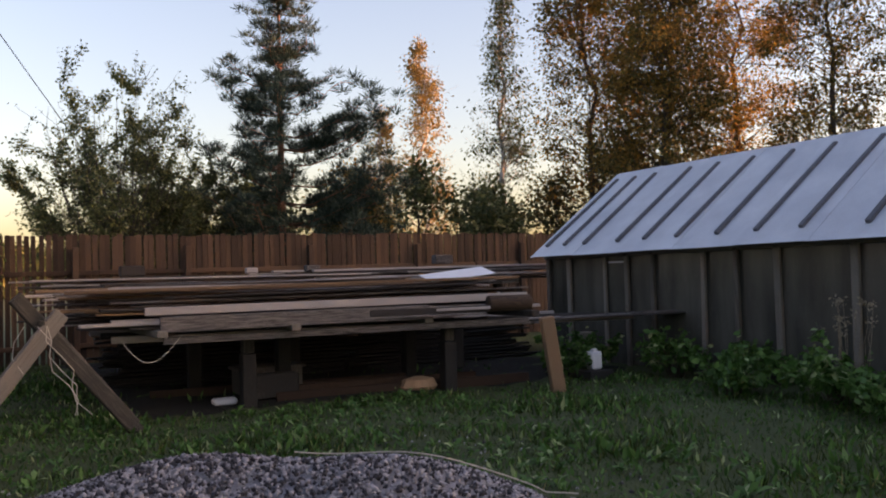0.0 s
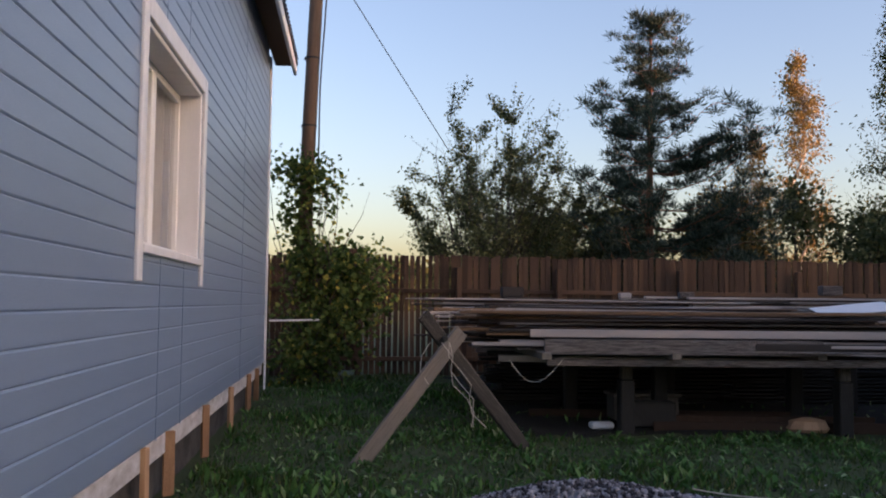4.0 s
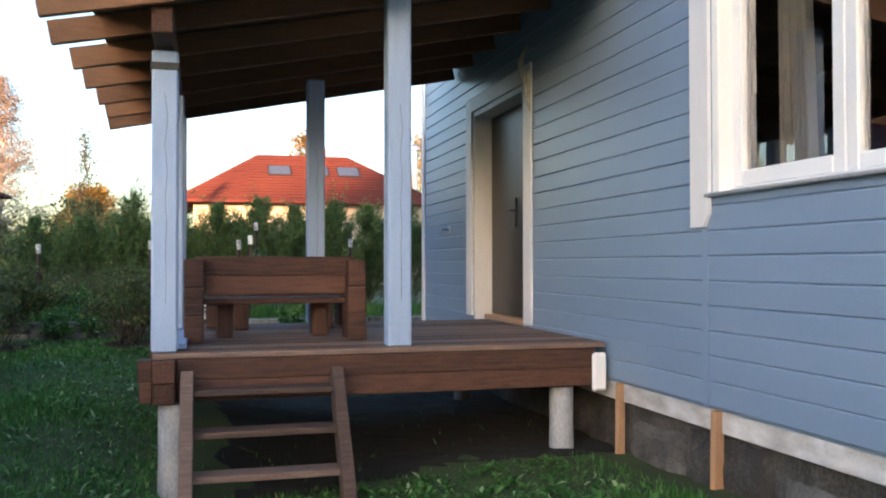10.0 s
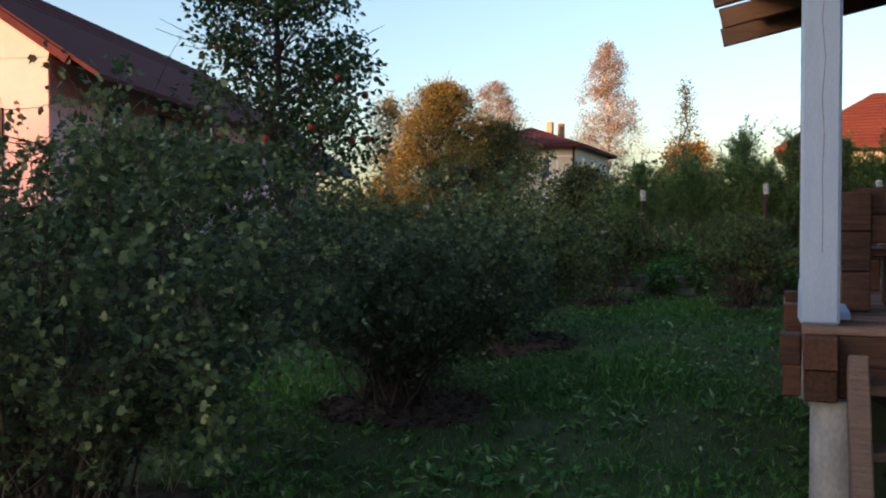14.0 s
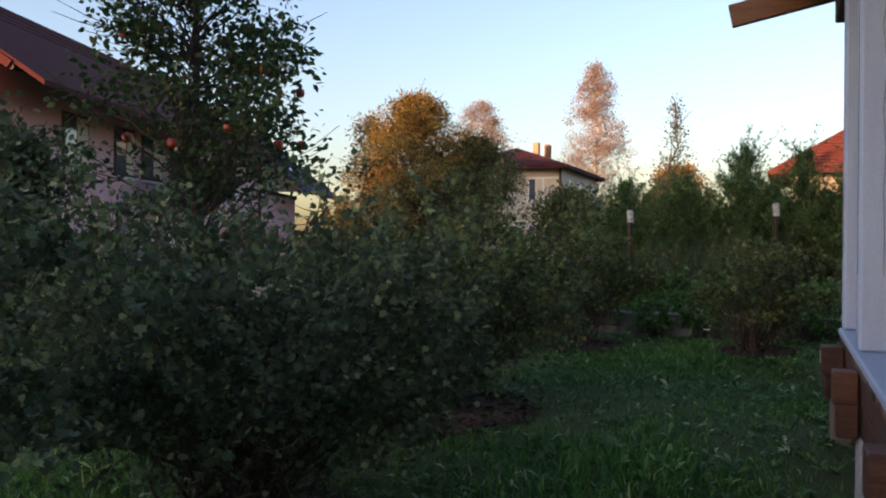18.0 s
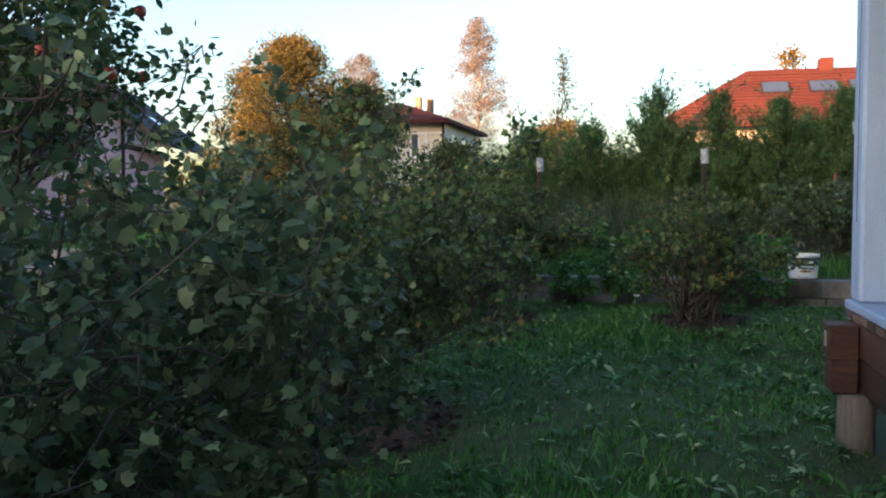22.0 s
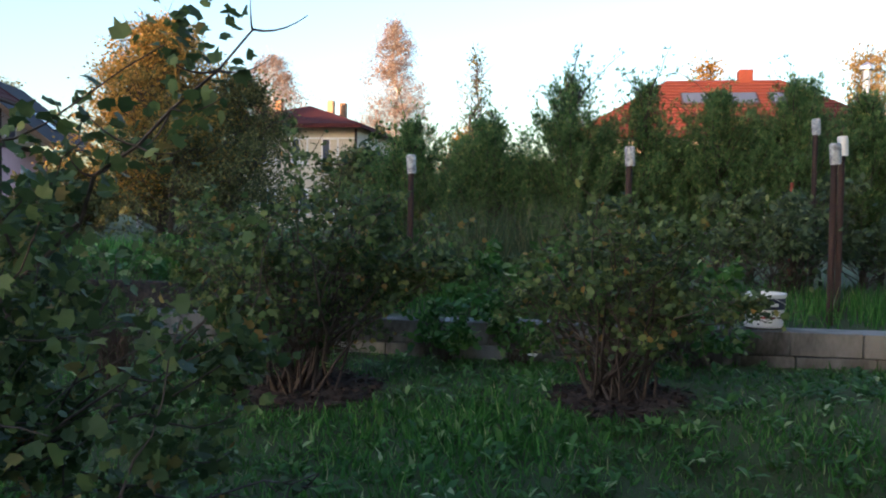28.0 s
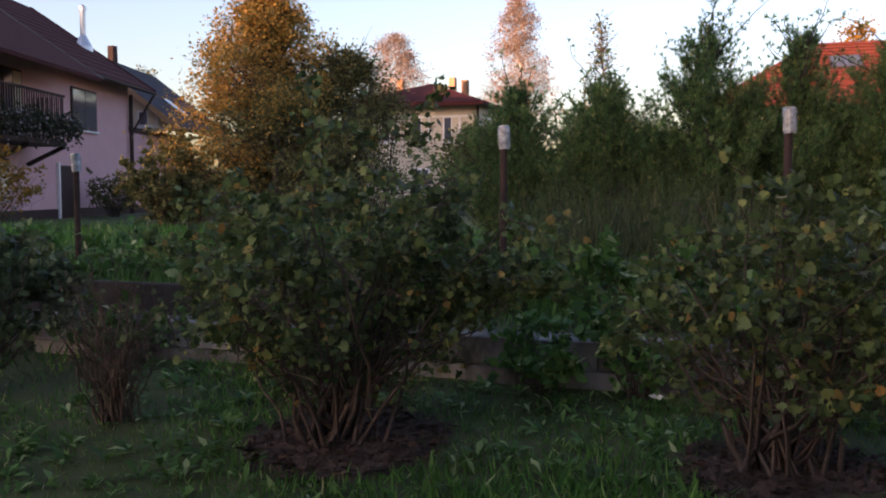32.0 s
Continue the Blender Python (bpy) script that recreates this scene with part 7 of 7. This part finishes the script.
for y0, y1 in ((1.35, -3.0), (-7.3, -3.0)):
    v = [P(-12.0, y0, 3.72), P(-2.6, y0, 3.72), P(-2.6, y1, 7.1), P(-12.0, y1, 7.1)]
    v += [p + Vector((0, 0, 0.15)) for p in v]
    Shape().add(v, [(0, 1, 2, 3), (7, 6, 5, 4), (0, 4, 5, 1), (1, 5, 6, 2), (2, 6, 7, 3), (3, 7, 4, 0)]).part("roof", DARK_ROOF, annex)
Shape().beam(P(-2.58, 1.4, 3.66), P(-2.58, -3.0, 7.08), 0.06, 0.24, 0.01).part("barge_board", STUD, annex)
v = [P(x, y, z) for x in (-3.3, -3.1) for y, z in ((0.9, 3.76), (0.9, 3.95), (-3.0, 6.95), (-7.0, 3.95), (-7.0, 3.76))]
Shape().add(v, [(0, 1, 2, 3, 4), (9, 8, 7, 6, 5), (0, 5, 6, 1), (1, 6, 7, 2), (2, 7, 8, 3), (3, 8, 9, 4)]).part("gable", BEIGE, annex)
far_window(annex, pm @ Matrix.Translation((-3.1, 0, 0)) @ Matrix.Rotation(radians(90), 4, "Z"), -0.3, 3.95, 0.9, 0.7, True)
sk = Matrix.Translation(P(-6.5, -0.2, 5.05)) @ Matrix.Rotation(radians(yaw), 4, "Z") @ Matrix.Rotation(-math.atan(0.777), 4, "X")
Shape().box(-0.45, 0.45, -0.6, 0.6, 0, 0.1, 0.02, sk).part("skylight", FAR_PANE, annex)
Shape().box(-0.17, 0.17, -0.17, 0.17, -0.4, 0.75, 0.03, Matrix.Translation(P(-6.2, -3.0, 7.2))).part("chimney", BROWN, annex)

# trees about the houses
tree("autumn_tree", "broad round tree with orange sunlit crown", (-21.2, -11.05), 4.2, 1.85, 340, 200, 0.058, LEAF_ORANGE, BARK, 0.09, 0.22, 0.95, 0.26, SIMPLE, bare=0.06)
# Second, olive crown stands in for the orange tree's unlit right side.
tree("shrub_tree", "added olive crown painting in the orange tree's unlit side", (-21.6, -9.75), 3.3, 1.15, 150, 200, 0.055, LEAF_ALDER, BARK, 0.06, 0.1, 0.7, 0.3, SIMPLE)
for x, y, hh, r in ((-21.8, -13.0, 2.1, 0.9), (-33.5, -23.6, 1.7, 1.0), (-19.8, -12.2, 1.6, 0.8)):
    bush("garden_shrub", "dark grey-green garden shrub by the neighbours", (x, y), hh, r, 50, 5500, 0.065, LEAF_ALDER, BARK, ROUND, low=0.05, twigs=8, thick=0.012, category="shrub", group="neighbours' shrubs")
tree("shrub_tree", "green shrubs below the orange tree", (-20.2, -10.4), 2.3, 1.5, 80, 170, 0.06, LEAF_ALDER, BARK, 0.06, 0.1, 0.8, 0.36, SIMPLE)
tree("birch_tree", "tall slender pinkish birch in the evening sun", (-68.0, -16.6), 14.9, 3.5, 380, 90, 0.13, LEAF_PINKISH, BIRCH_BARK, 0.2, 0.14, 1.1, 0.6, SIMPLE, hang=0.6, bare=0.08)
tree("birch_tree", "pale yellow birch beyond the beige house", (-62.5, -23.6), 11.2, 3.0, 190, 80, 0.13, LEAF_PINKISH, BIRCH_BARK, 0.14, 0.35, 0.9, 0.62, SIMPLE, hang=0.3, bare=0.1)
tree("birch_tree", "pale yellow birch beyond the beige house", (-46, -24.5), 8.4, 1.3, 60, 130, 0.15, LEAF_BIRCH, BIRCH_BARK, 0.14, 0.3, 1.0, 0.6, SIMPLE, hang=0.3)
for x, y, h, r, mt in ((-60, 4, 10.0, 2.0, LEAF_AUTUMN), (-58, 12, 10.5, 2.2, LEAF_BIRCH), (-62, 16, 11, 2.4, LEAF_AUTUMN), (-66, -10, 6.5, 2.4, LEAF_AUTUMN), (-56, -9.5, 5.5, 2.2, LEAF_AUTUMN), (-48, -8.5, 4.2, 2.0, LEAF_ALDER), (-40, -12, 3.2, 1.8, LEAF_ALDER), (-66, 22, 10, 3, LEAF_AUTUMN), (-58, -40, 8.8, 2.6, LEAF_ALDER)):
    tree("far_tree", "autumn tree among the neighbouring houses", (x, y), h, r, 70, 110, 0.19, mt, BARK, 0.12, 0.2, 0.9, 0.75, SIMPLE, group="far trees")


# distant woods that close the view, and unseen tall trees added to shade the garden from the low sun
def woods(name, label, pts, heights, thick, n, leaf, mat):
    pts = np.array(pts, float)
    seg = np.r_[0, np.cumsum(np.linalg.norm(np.diff(pts, axis=0), axis=1))]
    t = RNG.uniform(0, seg[-1], n)
    x, y = np.interp(t, seg, pts[:, 0]), np.interp(t, seg, pts[:, 1])
    H = np.interp(t, seg, heights) * (0.93 + 0.07 * np.sin(0.9 * t) * np.sin(0.37 * t + 1))
    pos = np.stack([x, y, H * RNG.random(n) ** 0.8], -1) + RNG.normal(scale=thick, size=(n, 3)) * [1, 1, 0.1]
    pos[:, 2] = np.clip(pos[:, 2], 0.1, H + 0.2)
    v, f = strewn(pos, RNG.normal(size=(n, 3)), leaf * RNG.uniform(0.6, 1.3, n), SIMPLE)
    m = 160
    tt = np.linspace(0, seg[-1], m)
    px, py = np.interp(tt, seg, pts[:, 0]), np.interp(tt, seg, pts[:, 1])
    hh = np.interp(tt, seg, heights) * (0.93 + 0.07 * np.sin(0.9 * tt) * np.sin(0.37 * tt + 1)) * (0.94 + 0.06 * RNG.random(m))
    core = np.concatenate([np.stack([px, py, 0 * px - 0.3], -1), np.stack([px, py, hh * 0.97], -1)])
    k = np.arange(m - 1)
    q = np.stack([k, k + 1, k + 1 + m, k + m], -1) + len(v)
    me = mesh_of(name, np.concatenate([v, core]), [f, q])
    tagged(link(name, me, mat), label, "woods", kind="stuff")


along_sun = Vector((TO_SUN.x, TO_SUN.y)).normalized()
across = Vector((-along_sun.y, along_sun.x))
line = [along_sun * 160 + across * s for s in SHADE_S]
woods("tall_woods", "unseen belt of tall trees added to block the low sun", [tuple(p) for p in line], SHADE_H, 2.0, 26000, 1.1, LEAF_WOOD)
woods("distant_woods", "far low belt of autumn trees on the horizon", [(-160, -90), (-150, 0), (-120, 90), (-30, 130), (80, 130), (150, 60)], (7, 7, 7, 8, 8, 9), 2.5, 26000, 0.9, LEAF_ALDER)

# ---- lawn ----
def lawn(name, label, x0, x1, y0, y1, n, h, w, mat, template=BLADE, lie=0.42, avoid=True):
    x, y = RNG.uniform(x0, x1, n), RNG.uniform(y0, y1, n)
    keep = np.ones(n, bool)
    keep &= ~((x > -10.5) & (x < 0.03) & (y > 0.05) & (y < 10.25))
    keep &= x > WALL_X + 0.02
    if avoid:
        for mx, my, r in MULCHED:
            keep &= ((x - mx) / (1.1 * r)) ** 2 + ((y - my) / r) ** 2 > RNG.uniform(0.75, 1.2, n)
        keep &= heap(x, y) < RNG.uniform(0.0, 0.09, n)
        keep &= ~((x > -8.5) & (x < -5.15) & (y > -2.95) & (RNG.random(n) < 0.985))
        keep &= ~((x > -5.4) & (x < -3.9) & (y > -2.2) & (RNG.random(n) < 0.5))
        keep &= ~((x > 2.9) & (x < 9.2) & (y > 5.9) & (RNG.random(n) < 0.93))
    x, y = x[keep], y[keep]
    n = len(x)
    tuft = 0.75 + 0.5 * np.sin(2.1 * x + 1.3 * np.sin(1.7 * y)) * np.sin(1.9 * y + 0.8 * np.sin(2.3 * x)) + 0.25 * RNG.random(n)
    pos = np.stack([x, y, ground_z(x, y) - 0.01], -1)
    way = RNG.normal(scale=lie, size=(n, 3)) + [0, 0, 1]
    size = h * np.clip(tuft, 0.6, 1.4) * RNG.uniform(0.6, 1.2, n)
    v, f = strewn(pos, way, size, template, 0.0 if template is BLADE else 0.9, w / h if template is BLADE else 1.3)
    tagged(link(name, mesh_of(name, v, f), mat), label, "grass", kind="stuff")


def rosettes(name, label, x0, x1, y0, y1, n, long, mat):
    """Low weeds: a few arched leaves spread from each root."""
    cx, cy = RNG.uniform(x0, x1, n), RNG.uniform(y0, y1, n)
    keep = (cx > WALL_X + 0.1) & (heap(cx, cy) < 0.02) & ~((cx > -8.4) & (cx < -5.0) & (cy > -2.9))
    for mx, my, r in MULCHED:
        keep &= ((cx - mx) / (1.1 * r)) ** 2 + ((cy - my) / r) ** 2 > RNG.uniform(0.8, 1.3, n)
    patch = 0.5 + 0.5 * np.sin(1.7 * cx + 2.0 * np.sin(1.1 * cy)) * np.sin(1.5 * cy + 1.1 * cx)
    keep &= RNG.random(n) < 0.35 + 0.65 * patch
    cx, cy = cx[keep], cy[keep]
    k = RNG.integers(4, 10, len(cx))
    x, y, grow = np.repeat(cx, k), np.repeat(cy, k), np.repeat(RNG.uniform(0.6, 1.35, len(cx)), k)
    m = len(x)
    a = RNG.uniform(0, 2 * np.pi, m)
    way = np.stack([np.cos(a), np.sin(a), RNG.uniform(0.15, 1.0, m)], -1)
    pos = np.stack([x, y, ground_z(x, y) + 0.005], -1) + RNG.normal(scale=0.008, size=(m, 3)) * [1, 1, 0.3]
    v, f = strewn(pos, way, long * grow * RNG.uniform(0.6, 1.3, m), STRAP, 2.5)
    tagged(link(name, mesh_of(name, v, f), mat), label, "weeds", kind="stuff")


lawn("lawn_grass", "dark green uneven garden lawn", -10.95, -1.0, -6.2, -0.2, 150000, 0.06, 0.006, GRASS)
lawn("lawn_grass", "dark green uneven lawn beside the house", -1.0, 8.8, -2.0, 13.2, 80000, 0.075, 0.009, GRASS_WARM)
lawn("lawn_grass", "dark green lawn beyond the near bushes", -11.0, -1.0, -12.0, -6.2, 26000, 0.10, 0.010, GRASS)
lawn("lawn_weeds", "broad-leaved weeds scattered in the garden lawn", -10.95, -1.0, -6.0, -0.2, 14000, 0.065, 0.03, WEED, LONG, 1.1)
rosettes("lawn_weeds", "dandelion rosettes crowding the garden lawn", -10.95, -1.0, -6.2, -2.0, 6000, 0.055, WEED)
rosettes("lawn_weeds", "leafy weeds growing at the foot of the front wall", -5.3, -0.6, -2.2, -0.45, 1500, 0.06, WEED)
rosettes("lawn_weeds", "dandelion rosettes in the lawn beside the house", 0.1, 6.0, -2.0, 6.0, 1800, 0.075, WEED)
lawn("lawn_weeds", "broad-leaved weeds scattered in the lawn beside the house", 0.0, 8.5, -2.0, 12.0, 24000, 0.10, 0.03, WEED, LONG, 0.95)
lawn("lawn_grass", "yellowish lawn in front of the house corner", -1.0, 9.0, -7.0, -2.0, 18000, 0.075, 0.009, GRASS_WARM)

# ---- cladding boards of the blue house ----
def cladding(parent, lo, hi, holes, joints, place, top):
    z = COURSE0
    while z < top:
        zt = min(z + PITCH, top)
        for p, q, b, t in free_spans(lo, hi, z, zt, holes):
            cuts = [p] + [c for c in joints if p + 0.05 < c < q - 0.05] + [q]
            for u0, u1 in zip(cuts, cuts[1:]):
                g = 0.0009
                c = 0.008 if t - b > 0.05 else 0.003
                prof = [(0.024, b + g), (0.0065, b + g), (0.0, b + g + c), (0.0, t - g - c), (0.0065, t - g), (0.024, t - g)]
                v = [place(u, d, zz) for u in (u0 + 0.001, u1 - 0.001) for d, zz in prof]
                n = len(prof)
                Shape().add(v, [(i, i + 1, i + 1 + n, i + n) for i in range(n - 1)] + [tuple(range(n))[::-1], tuple(range(n, 2 * n))]).part("board", BLUE, parent)
        z += PITCH


cladding(wall_front, -FRONT_L + 0.08, -0.087, [WIN, DOOR], STRIPS_X, lambda u, d, z: (u, d, z), 4.84)
cladding(wall_side, 0.151, SIDE_L - 0.101, [SIDE_WIN], STRIPS_Y, lambda u, d, z: (-d, u, z), 4.84)
